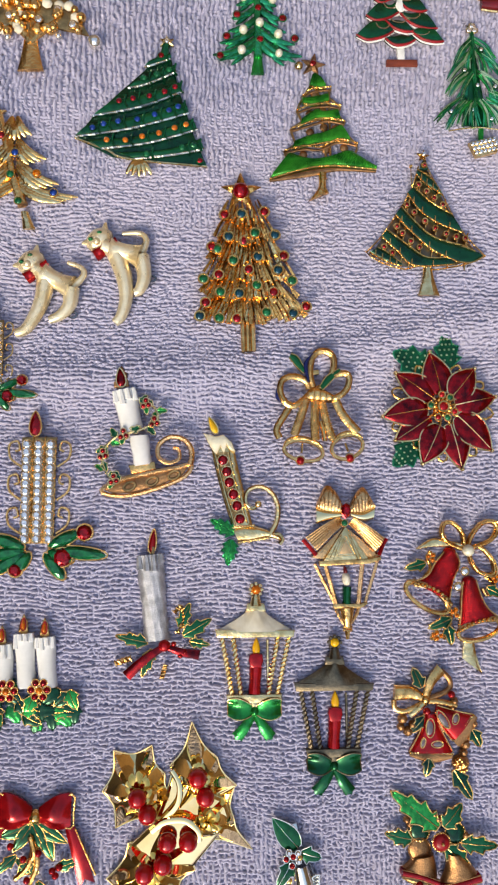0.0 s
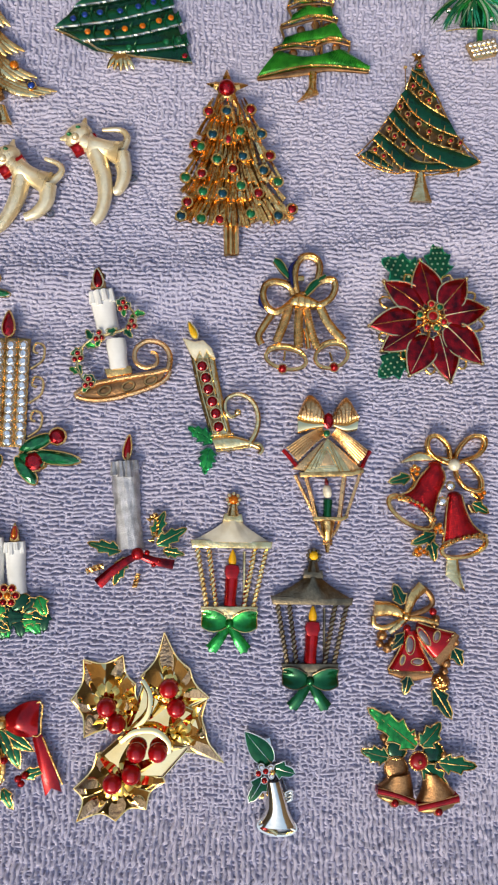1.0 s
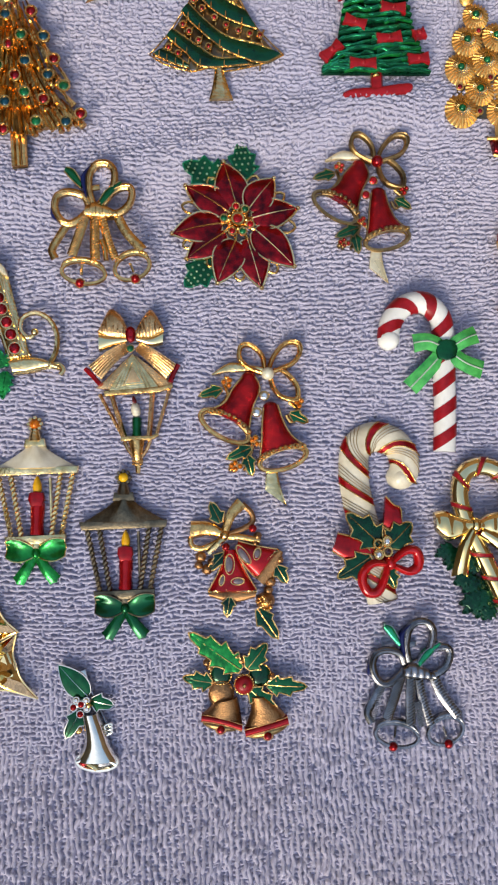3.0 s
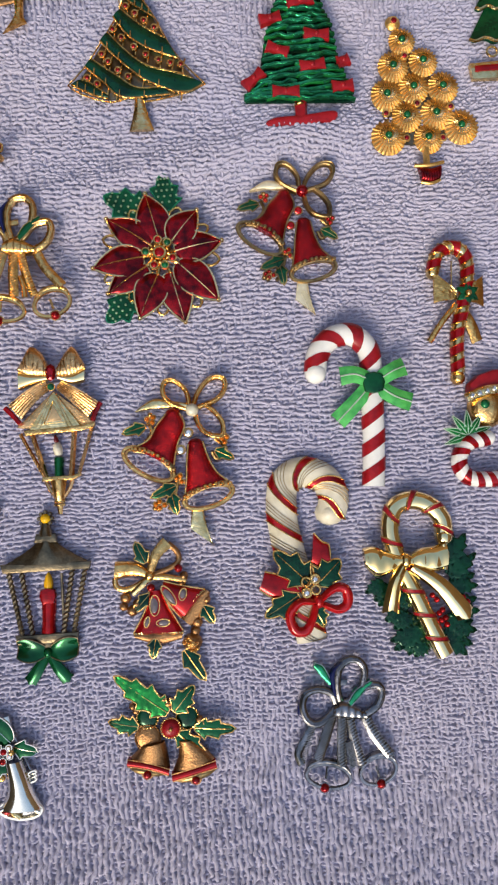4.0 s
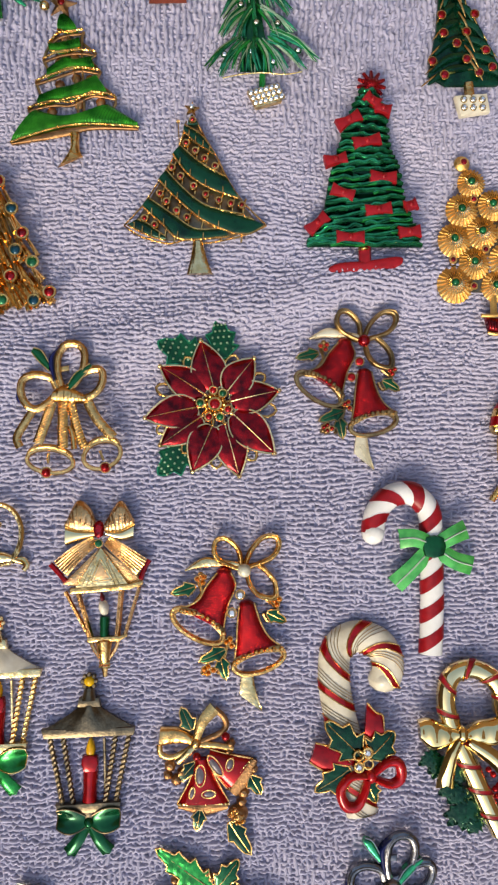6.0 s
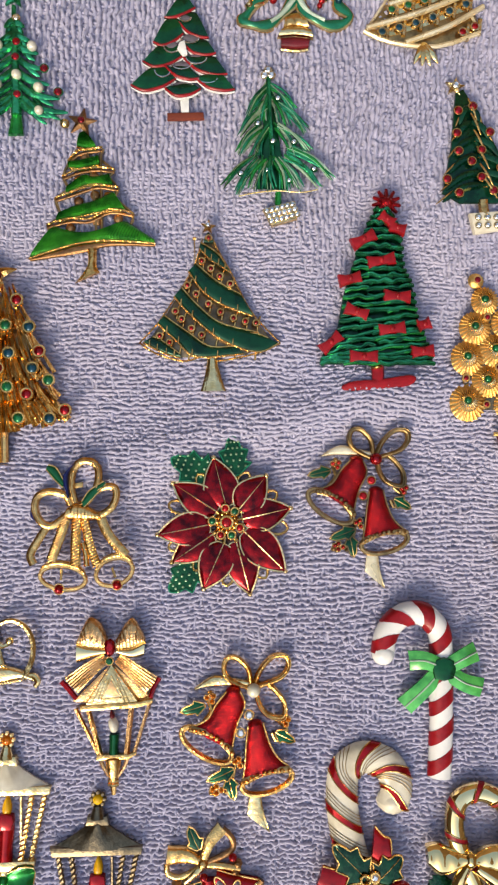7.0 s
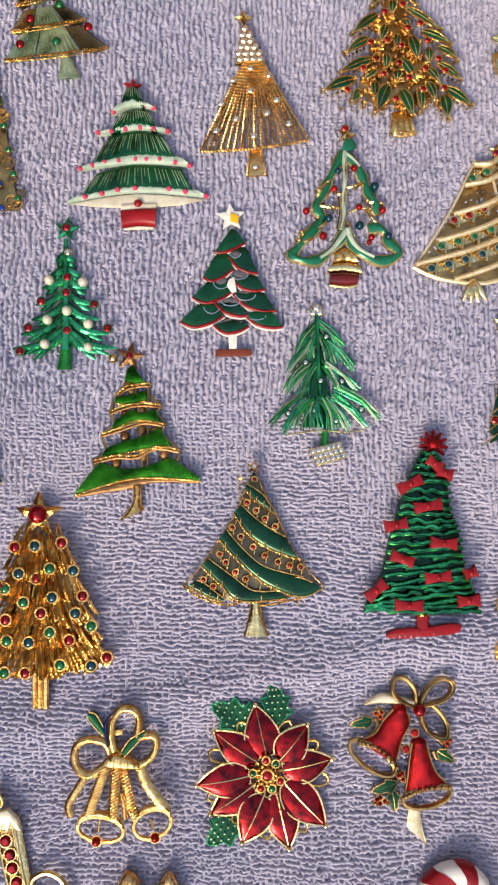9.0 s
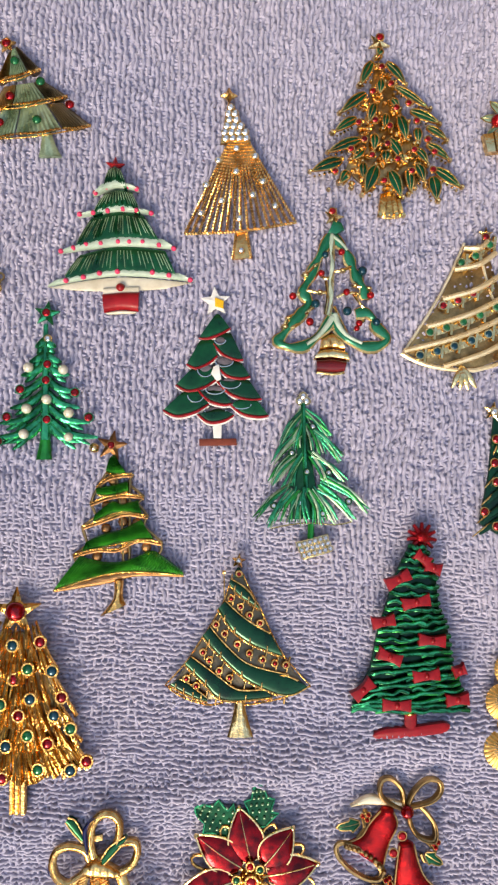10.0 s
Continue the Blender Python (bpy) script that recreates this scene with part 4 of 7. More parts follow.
def holly_tree():
    b = Brooch("leafy_tree_brooch", "gold tree brooch with green enamel leaves and red stones", 48.4, 220.2, 1.66, 0.2093, lift=0.6, origin=(690, 220))
    rnd = random.Random(21)
    leaves = ((663, 105, 640, 145, 10), (688, 108, 722, 143, 10), (676, 140, 677, 165, 9), (703, 150, 762, 186, 9), (650, 165, 605, 197, 11), (665, 185, 652, 215, 9), (695, 172, 710, 188, 8),
              (728, 195, 780, 214, 11), (632, 212, 594, 233, 10), (686, 200, 680, 225, 8), (708, 205, 722, 245, 12), (755, 225, 790, 244, 9), (740, 225, 738, 250, 9), (638, 248, 582, 269, 11),
              (663, 240, 665, 268, 9), (690, 245, 718, 284, 11), (755, 255, 795, 279, 10), (735, 265, 757, 288, 9), (645, 265, 625, 281, 9), (682, 268, 684, 287, 10), (605, 288, 554, 304, 13),
              (618, 305, 602, 323, 10), (643, 290, 640, 318, 9), (665, 297, 644, 343, 14), (690, 303, 711, 347, 13), (722, 300, 722, 341, 9), (735, 292, 750, 321, 10), (768, 298, 814, 327, 12), (763, 313, 772, 352, 14), (678, 84, 670, 94, 9))
    for i, (x0, y0, x1, y1, w) in enumerate(leaves):
        ln = math.hypot(x1 - x0, y1 - y0)
        a = math.degrees(math.atan2(x1 - x0, y0 - y1))
        b.leaf(x0, y0, a, ln, w * 1.65, GREEN, GOLD, 2.7 + 0.5 * (i % 3), 0, 0.8, 0.5, "green_leaf", rimw=1.9, bend=3 * (1 if x1 > x0 else -1))
        nx, ny = -(y1 - y0) / ln, (x1 - x0) / ln
        side = 1 if ny > 0 else -1
        for k in range(5):
            s = 0.25 + 0.17 * k
            b.put("gold_bead", b.shape().ball(x0 + (x1 - x0) * s + side * nx * w * 0.75, y0 + (y1 - y0) * s + side * ny * w * 0.75, 1.6, rnd.uniform(2.2, 3.2), 6, 5), PALE)
        b.put("leaf_tip", b.shape().dome(x1 + rnd.uniform(-2, 2), y1, 1.3, rnd.uniform(4.5, 7), 2.0, n=6), PALE, flat=True)
    b.put("gold_core", b.shape().slab([(670, 100), (684, 100), (715, 190), (760, 300), (735, 325), (640, 322), (615, 295), (655, 190)], 0.2, 1.0, 0.4), ANTIQUE)
    for i in range(150):
        t = rnd.random() ** 0.65
        x, y = 680 + rnd.uniform(-1, 1) * (10 + 88 * t), 105 + 232 * t
        b.put("gold_bud", b.shape().dome(x, y, 1.2 + rnd.uniform(0, 1.1), rnd.uniform(3.2, 6.5), 1.6, n=6), (GOLD, GOLD, PALE)[i % 3], flat=True)
    b.stones([(678, 118), (694, 148), (662, 163), (724, 183), (702, 192), (737, 215), (665, 215), (636, 220), (645, 250), (685, 257), (755, 248), (622, 268), (658, 278), (731, 267), (766, 270), (702, 284), (594, 308), (678, 323), (763, 302), (726, 305), (690, 225)], RUBY, r=5.4, z=4.0, rim=1.5)
    b.star(677, 66, 20, PALE, turn=30)
    b.stones([(678, 58)], RUBY, r=6.5, z=2.4)
    b.span("trunk", [(674, 340), (690, 336), (704, 342)], [(668, 380), (690, 384), (714, 380)], GOLD, 1.0, 1.4, ribs=4)
    for x in (672, 684, 690, 700, 712):
        b.put("gold_bead", b.shape().ball(x, 379, 1.8, 5.5, 7, 5), PALE)


def ribbon_tree():
    b = Brooch("open_tree_brooch", "openwork sea-green enamel tree brooch with gold beads", 28.4, 157.7, 1.21, 0.2057, origin=(595, 250))
    arms = ([(595, 150), (580, 178), (566, 205), (556, 230), (546, 250), (556, 268), (546, 285), (534, 298)],
            [(546, 288), (530, 304), (512, 326), (504, 338), (522, 347), (548, 345), (570, 328), (588, 308), (597, 288)],
            [(598, 152), (618, 176), (630, 200), (638, 222), (650, 244), (654, 262)],
            [(636, 288), (654, 286), (668, 296), (672, 310), (690, 330), (676, 342), (650, 344), (624, 334), (608, 314), (598, 288)])
    for pts in arms:
        way = [(x, y, 1.6 + 0.35 * math.sin(2 * i)) for i, (x, y) in enumerate(pts)]
        ob = b.put("green_ribbon", b.shape().strap(way, 15, 0.8, 5, 0.6, lambda v: 0.85 + 0.25 * math.sin(23 * v)), TEAL)
        b.put("ribbon_setting", b.shape().strap([(x, y + 1, z - 0.45) for x, y, z in way], 20, 0.7, 5, 0.3, lambda v: 0.9 + 0.25 * math.sin(23 * v)), SATIN, ob)
    b.wire("white_spine", [(596, 150), (594, 180), (596, 205), (592, 235), (594, 262), (588, 292)], 3.6, WHITEGREEN, 2.2, taper=lambda v: 0.8 + 0.3 * math.sin(19 * v))
    b.wire("gold_spine", [(599, 152), (598, 200), (596, 250), (592, 296)], 3.2, PALE, 1.6)
    b.wire("white_spine", [(598, 154), (610, 164), (622, 178)], 2.6, WHITEGREEN, 2.4)
    for pts in ([(596, 296), (584, 314), (570, 330), (552, 343)], [(599, 290), (608, 312), (622, 328), (646, 340)]):
        b.put("pale_swag", b.shape().strap([(x, y, 2.5) for x, y in pts], 9, 0.6, 5, 0.5, lambda v: 1.1 - 0.5 * v), WHITEGREEN)
    for pts in ([(548, 224), (562, 210), (572, 200)], [(528, 261), (550, 250), (575, 253), (592, 250)], [(577, 222), (586, 228), (594, 224)], [(548, 290), (562, 280), (568, 272)], [(514, 312), (520, 298), (534, 290)], [(516, 316), (530, 312), (540, 306)], [(598, 214), (614, 213), (632, 204)], [(604, 260), (620, 253), (640, 252)], [(630, 250), (642, 268), (656, 284)], [(634, 240), (648, 242), (662, 250)], [(600, 276), (606, 292), (614, 306)], [(634, 318), (640, 308), (650, 300)], [(586, 232), (588, 260), (584, 290)]):
        b.wire("gold_branch", pts, 2.8, PALE, 1.2, rise=0.6)
    for x, y, r in ((550, 222, 8), (575, 252, 7), (515, 313, 8), (520, 298, 6), (614, 213, 7), (635, 239, 7), (659, 244, 7), (566, 207, 5), (640, 255, 5)):
        b.put("gold_nub", b.shape().dome(x, y, 1.2, r, 1.8, r * 0.75, n=6), PALE, flat=True)
    b.pearls([(577, 220, 6), (528, 261, 6.5), (557, 305, 7), (612, 182, 6), (620, 252, 6), (661, 257, 6.5), (641, 306, 6), (637, 315, 5)], RED, "red_bead", z=2.6)
    b.pearls([(584, 187, 6), (567, 273, 7.5), (648, 214, 8), (621, 285, 8), (671, 303, 7)], TEAL_STONE, "dark_bead", z=2.4)
    b.star(600, 118, 18, PALE, turn=15)
    b.span("green_point", [(600, 124), (612, 128), (618, 140)], [(590, 146), (600, 150), (608, 146)], TEAL, 1.6, 0.6)
    b.stones([(597, 110)], RED, r=6, z=2.4)
    b.span("trunk", [(578, 330), (596, 322), (612, 332)], [(574, 352), (596, 348), (618, 352)], SATIN, 1.0, 1.2, ribs=3)
    b.span("pot_rim", [(574, 353), (596, 350), (620, 354)], [(563, 369), (596, 367), (625, 371)], PALE, 1.4, 1.3)
    b.span("pot", [(568, 369), (596, 367), (620, 371)], [(569, 388), (596, 390), (616, 388)], MAROON, 1.2, 1.6)
    b.wire("pot_foot", [(569, 390), (596, 393), (616, 390)], 2.6, PALE, 1.2)


def white_swirl_tree():
    b = Brooch("swirl_tree_brooch", "pale gold swirl tree brooch with rows of coloured stones", 74.8, 146.2, 1.64, 0.2076)
    out = [(30, -158), (50, -150), (100, 42), (30, 72), (-60, 66), (-104, 42), (-60, -20), (-18, -100)]
    b.put("back_plate", b.shape().slab([(14, -146), (46, -150), (70, -70), (100, 40), (24, 68), (-60, 60), (-98, 40), (-40, -40)], 0.1, 0.5, 0.1), ANTIQUE)
    for s in (-1, 1):
        b.put("side_frame", b.shape().tube([(22 + s * 12, -150, 0.8), (10 + s * 44, -60, 0.8), (-2 + s * 100, 44, 0.8)], 2.6, False, 6, 1, 3), IVORY_GOLD)
    b.put("lower_frame", b.shape().tube([(-104, 44, 1), (-60, 64, 1.2), (20, 72, 1.2), (98, 46, 1)], 4, False, 7, 1, 3), IVORY_GOLD)
    for x0, y0, x1, y1 in ((8, -140, 48, -152), (-10, -102, 62, -132), (-32, -50, 80, -100), (-60, -2, 88, -64), (-100, 40, 95, -30), (-34, 66, 104, 2)):
        b.put("white_swirl", b.shape().tube([(x0, y0, 1.6), ((x0 + x1) / 2 + 4, (y0 + y1) / 2 + 8, 3.0), (x1, y1, 1.8)], 5.0, False, 8, 1.1, 5), IVORY_GOLD)
    rows = (((2, -114, 52, -146, 3), EMERALD_STONE), ((-32, -38, 46, -76, 4), RUBY), ((-56, 8, 60, -36, 5), EMERALD_STONE), ((-74, 48, 74, -2, 6), TEAL_STONE), ((66, 48, 88, 38, 2), RUBY))
    for (x0, y0, x1, y1, n), mat in rows:
        spots = [(x0 + (x1 - x0) * i / (n - 1), y0 + (y1 - y0) * i / (n - 1) + 4 * math.sin(math.pi * i / (n - 1))) for i in range(n)]
        b.stones(spots, mat, r=6.5, z=1.8, bezel=PALE, rim=1.8)
        b.put("setting_strip", b.shape().strap([(x, y, 0.9) for x, y in spots], 15, 0.6, 4, 0.4), PALE)
        for p in spots:
            b.put("lattice_bar", b.shape().tube([(p[0] + 12, p[1] - 16, 0.9), (p[0] + 8, p[1] + 12, 0.9)], 4.2, False, 6, 1, 1), PALE)
    b.star(48, -166, 13, PALE)
    b.stones([(46, -160)], RUBY, r=6, z=2)
    for i in range(4):
        sprig(b, -2, 66, -20 + 14 * i, 108 - 4 * abs(i - 1.5), 7, PALE, 1.0)


def garnet_tree():
    b = Brooch("garnet_tree_brooch", "dark green and gold tree brooch with red stones", 95.0, 90.5, 1.19, 0.2050)
    core = [(-40, -120), (-26, -126), (20, -40), (66, 66), (50, 78), (-40, 78), (-70, 60), (-52, -20)]
    b.put("back_plate", b.shape().slab(core, 0.3, 1.6, 0.5), DEEP)
    rnd = random.Random(7)
    for k, y in enumerate((-70, -44, -14, 16, 46, 68)):
        w = 18 + 12 * k
        for s in (-1, 1):
            sprig(b, -20 + 5 * k, y - 22, -20 + 4 * k + s * w * (1 if s > 0 else 0.92), y + 10, 8, DEEP, 1.8, -0.1 * s)
            sprig(b, -18 + 5 * k, y - 18, -20 + 4 * k + s * (w + 6), y + 14, 3, GOLD, 1.8, -0.12 * s)
        sprig(b, -22 + 4 * k, y - 34, -8 + 6 * k, y + 6, 2.6, GOLD, 3.0)
    b.stones([(-40, -82), (-14, -90), (-44, -42), (-42, -10), (-2, -12), (-20, 8), (-64, 40), (-4, 36), (-44, 64), (30, 20), (40, 50), (16, 60), (14, -44)], RUBY, r=7, z=3.0)
    b.star(-41, -130, 18, PALE, turn=10)
    b.stones([(-41, -130)], CRYSTAL, r=6, z=2.2, bezel=PALE)
    b.put("trunk", b.shape().tube([(0, 74, 1.2), (2, 100, 1.2)], 9, False, 8, 0.8, 1), SATIN)
    b.put("pot", b.shape().slab([(-26, 98), (30, 94), (34, 126), (-18, 134)], 0.3, 2.6, 0.6), CREAM)
    b.stones([(-12 + 16 * i, 106 + 14 * j) for j in range(2) for i in range(3)], CRYSTAL, r=5, z=2.5, bezel=PALE)


def antique_tree():
    b = Brooch("skirted_tree_brooch", "antique gold tree brooch with minty enamel skirts, coloured dots", -77.7, 224.0, 3.16, 0.2036)
    for k, (y0, y1, w0, w1) in enumerate(((16, 70, 50, 92), (-22, 18, 34, 66), (-84, -30, 7, 38))):
        z = 0.7 + 0.6 * k
        sh = (0, -14, -32)[k]
        for a, c, m in ((0, 0.28, ANTIQUE), (0.3, 0.72, MINT), (0.74, 1.0, BRONZE)):
            tier(b, ((-w0 + sh - 8 + 2 * w0 * a, y0 - 10 * a), (-w0 + sh - 8 + 2 * w0 * c, y0 - 10 * c)), ((-w1 + sh + 2 * w1 * a, y1 - 22 * a), (-w1 + sh + 2 * w1 * c, y1 - 22 * c)), m if k else (MINT if a < 0.7 else BRONZE), z, 1.5, 9, 0.22, "skirt_panel", "", 0, 1, 6, drop=0.2, rim=GOLD, rimw=2.2)
        b.put("gold_rope", b.shape().rope([(sh - w1, y1 + 3, z), (sh, y1 + 2, z + 1.6), (sh + w1, y1 - 20, z)], 1.7, k=4), GOLD)
    b.stones([(-44, 0), (58, 16), (-62, 48)], RUBY, r=8, z=3.0, cut=False, bezel=None)
    b.stones([(-36, -64), (8, -26), (2, 44)], EMERALD_STONE, r=8, z=3.2, cut=False, bezel=None)
    b.star(-52, -100, 16, GOLD)
    b.stones([(-52, -100)], RUBY, r=8, z=2, cut=False)
    flute(b, ((16, 64), (22, 106)), 9, MINT, flare=1.2)


def jewelled_tree():
    b = Brooch("jewelled_tree_brooch", "dull gold filigree tree brooch strewn with coloured stones", -101.0, 176.9, 2.77, 0.1985)
    core = [(-2, -150), (14, -150), (30, -70), (44, 10), (62, 126), (-80, 128), (-58, 20), (-28, -70)]
    b.put("filigree_plate", b.shape().slab(core, 0.3, 1.4, 0.4), ANTIQUE)
    rnd = random.Random(3)
    for i in range(46):
        t = rnd.random() ** 0.7
        y = -145 + 270 * t
        x = rnd.uniform(-1, 1) * (14 + 62 * t)
        b.put("filigree_coil", b.shape().ring(x, y, 1.7, rnd.uniform(6, 11), 2.2, n=12), SATIN if i % 2 else ANTIQUE)
    mats = (RUBY, EMERALD_STONE, BLUE_STONE, CRYSTAL, PINK)
    for i in range(30):
        t = (i + 0.5) / 30
        y = -140 + 270 * t
        x = (-1, 0.1, 0.95, -0.45, 0.5)[i % 5] * (16 + 56 * t)
        b.stones([(x, y)], mats[(i * 3) % 5], r=6, z=2.3, bezel=ANTIQUE)
    flute(b, ((-6, 136), (-8, 190)), 9, SATIN)


def slanted_tree():
    b = Brooch("slanted_tree_brooch", "dark green enamel tree brooch with slanting rows of stones", -114.2, 77.8, 2.50, 0.2262, origin=(250, 190))
    b.put("back_plate", b.shape().slab([(284, 82), (300, 80), (318, 160), (340, 235), (362, 292), (255, 284), (200, 276), (136, 242), (165, 204), (212, 158), (255, 118)], 0.2, 0.9, 0.3), DEEP)
    rows = (([(268, 98), (285, 90), (302, 86)], [(256, 112), (280, 106), (303, 96)], [(286, 93)], RUBY),
            ([(246, 136), (280, 120), (308, 106)], [(226, 152), (262, 144), (312, 120)], [(255, 135), (278, 128), (299, 119)], EMERALD_STONE),
            ([(206, 172), (262, 158), (316, 138)], [(165, 203), (250, 186), (320, 157)], [(212, 178), (236, 173), (264, 168), (291, 160), (309, 151)], RUBY),
            ([(162, 216), (240, 200), (326, 174)], [(134, 241), (232, 226), (332, 196)], [(166, 227), (185, 220), (210, 215), (243, 211), (273, 202), (298, 194), (314, 187)], BLUE_STONE),
            ([(150, 244), (240, 238), (338, 206)], [(180, 262), (262, 252), (346, 226)], [(190, 249), (222, 249), (251, 242), (280, 236), (307, 226), (327, 220)], AMBER_STONE),
            ([(205, 268), (290, 262), (350, 242)], [(236, 280), (300, 274), (357, 262)], [(258, 274), (320, 262), (340, 257)], EMERALD_STONE))
    for up, low, spots, mat in rows:
        ob = b.span("green_swag", up, low, GREEN, 1.0, 1.0, nu=24)
        b.put("white_beading", b.shape().rope([(x, y + 1, 1.5 + (0.5 if i == 1 else 0)) for i, (x, y) in enumerate(low)], 2.6, k=6, pitch=2.4), SILVER, ob)
        b.stones(spots, mat, r=5.4, z=2.0, bezel=GREEN)
        for x, y in spots:
            b.wire("lattice_bar", [(x + 12, y - 12), (x + 9, y + 2), (x + 14, y + 10)], 2.0, GREEN, 2.0, k=2)
    b.put("gold_hem", b.shape().tube([(136, 243, 0.9), (190, 264, 1.0), (210, 276, 1.0), (256, 284, 1.0), (362, 293, 0.9)], 2.0, False, 6, 1, 4), PALE)
    b.stones([(350, 285)], RUBY, r=5, z=1.8, bezel=GREEN)
    b.star(296, 66, 14, PALE, n=6)
    b.wire("mast", [(296, 66), (290, 92)], 7, GREEN, 1.2, k=1)
    b.stones([(296, 66)], CRYSTAL, r=5, z=2.2, bezel=PALE)
    for i in range(5):
        sprig(b, 240 + 2 * i, 282, 222 + 11 * i, 312 - 2 * abs(i - 2), 6, PALE, 1.0)


def gold_jewel_tree():
    b = Brooch("gold_tree_brooch", "yellow gold bristly tree brooch with star and coloured stones", -72.4, 21.5, 1.88, 0.1885, lift=1.0, origin=(60, 920))
    rnd = random.Random(6)
    rows = ((852, 10, 106, 40), (892, -4, 124, 48), (934, -18, 142, 52), (976, -26, 158, 54), (1016, -36, 172, 54), (1058, -44, 186, 56))
    for k, (y1, xl, xr, ln) in enumerate(rows):
        n = 15 + 5 * k
        for i in range(n):
            s = (i + rnd.uniform(-0.4, 0.4)) / (n - 1)
            x1 = xl + (xr - xl) * s
            q = 2 * s - 1
            x0 = 62 + (x1 - 62) * rnd.uniform(0.55, 0.72)
            yy = y1 + 14 - 16 * abs(q) ** 1.6 + rnd.uniform(-9, 9)
            zz = 1.0 + 2.0 * (1 - q * q) + rnd.uniform(-0.3, 0.8)
            pts = [(x0, yy - ln, zz - 0.3), (x0 * 0.5 + x1 * 0.5 + rnd.uniform(-2, 2), yy - ln * 0.5, zz + 0.9), (x1, yy, zz + 0.6)]
            # some branches in paler gold: highlights put into the colour
            b.put("branch", b.shape().tube(pts, rnd.uniform(2.4, 5.2), False, 5, 1.1, 3, lambda v: 0.5 + 0.75 * v), (GOLD, GOLD, PALE, SATIN, GOLD)[int(rnd.random() * 5)], flat=i % 3 > 0)
    b.put("core", b.shape().slab([(48, 830), (66, 830), (104, 900), (150, 1050), (-20, 1050), (18, 900)], 0.2, 0.8, 0.4), ANTIQUE)
    red = [(100, 843), (18, 850), (57, 905), (138, 936), (66, 965), (5, 976), (116, 1012), (41, 1067), (182, 1042), (-22, 1034), (-8, 918)]
    green = [(80, 888), (2, 922), (35, 946), (82, 998), (154, 988), (8, 1012), (101, 1054), (5, 1066), (-26, 985)]
    teal = [(53, 848), (26, 896), (121, 892), (85, 938), (126, 966), (46, 1015), (155, 1056), (-34, 1062)]
    for spots, mat in ((red, RUBY), (green, EMERALD_STONE), (teal, TEAL_STONE)):
        b.stones(spots, mat, r=9.5, z=4.6, rim=2.4, cut=False)
    for a, ln in ((0, 42), (74, 44), (-74, 42), (148, 48), (-148, 48)):
        d = radians(a)
        b.put("star_ray", b.shape().tube([(53, 793, 1.6), (53 + ln * 0.6 * math.sin(d), 793 - ln * 0.6 * math.cos(d), 1.8), (53 + ln * math.sin(d), 793 - ln * math.cos(d), 1.0)], 13, False, 4, 0.5, 1, lambda s: 1.0 - 0.92 * s), GOLD, flat=True)
    b.put("star_boss", b.shape().dome(53, 793, 2.0, 20, 0.8), GOLD)
    b.put("ruby_dome", b.shape().dome(53, 793, 2.4, 17, 2.4, n=18, m=5), RUBY, label="large domed ruby stone")
    b.put("trunk", b.shape().slab([(48, 1062), (78, 1062), (78, 1130), (50, 1132)], 0.3, 1.8, 0.4), ANTIQUE)
    for x in (53, 62, 73):
        b.put("trunk_rib", b.shape().tube([(x, 1066, 2.0), (x + 1, 1131, 2.0)], 5.2 if x > 70 else 4.2, False, 6, 0.9, 1), SATIN, flat=True)


def flower_tree():
    b = Brooch("flower_tree_brooch", "matte yellow gold tree brooch of rayed flower buttons", 98.1, 16.0, -1.01, 0.2045, origin=(795, 270))
    heads = ((777, 155, 23), (760, 202, 27), (814, 192, 25), (747, 254, 28), (795, 240, 27), (848, 238, 27), (781, 293, 26), (834, 287, 28), (878, 310, 30), (747, 330, 30), (818, 332, 25))
    for x, y, r in heads:
        head = b.put("flower_button", b.shape().dome(x, y + 4, 0.8, r, 1.1, r * 1.05, n=24), MATTE)
        for i in range(24):
            a = math.tau * i / 24
            c, s = math.cos(a), math.sin(a)
            b.put("ray", b.shape().tube([(x + 8 * c, y + 8 * s, 2.3), (x + r * 0.55 * c, y + r * 0.58 * s, 2.2)], 1.3, False, 5, 1, 1, lambda v: 1.1 - 0.5 * v), PALE, head)
            b.put("petal_rib", b.shape().tube([(x + r * 0.55 * c, y + 2 + r * 0.6 * s, 1.9), (x + r * 1.03 * c, y + 4 + r * 1.06 * s, 1.1)], 2.2, False, 5, 1, 1), MATTE, head)
        b.put("green_centre", b.shape().dome(x, y, 2.0, 6.5, 1.0, n=10), EMERALD_STONE, head)
    b.stones([(780, 187), (799, 273), (859, 278), (743, 292), (778, 336), (843, 335)], RUBY, r=5, z=1.8, bezel=MATTE, rim=2)
    b.put("top_button", b.shape().dome(763, 123, 0.5, 14, 1.4), MATTE)
    b.stones([(763, 123)], RUBY, r=6, z=2.0, bezel=MATTE, rim=2)
    b.put("back_frame", b.shape().slab([(765, 125), (800, 190), (850, 250), (870, 300), (830, 345), (750, 345), (740, 300), (750, 220), (762, 180)], 0.2, 0.7, 0.2), BRONZE)
    b.wire("trunk", [(813, 352), (814, 386)], 6, MATTE, 1.0, k=1)
    b.span("pot", [(796, 384), (817, 388), (838, 382)], [(803, 412), (819, 415), (836, 409)], WINE, 1.0, 1.6, nu=24, ribs=8, rib=0.15)
    b.wire("pot_rim", [(790, 386), (815, 386), (842, 379)], 3.4, MATTE, 2.0, rise=0.5)
    b.wire("pot_foot", [(802, 414), (818, 417), (836, 410)], 2.8, MATTE, 1.4, rise=0.4)


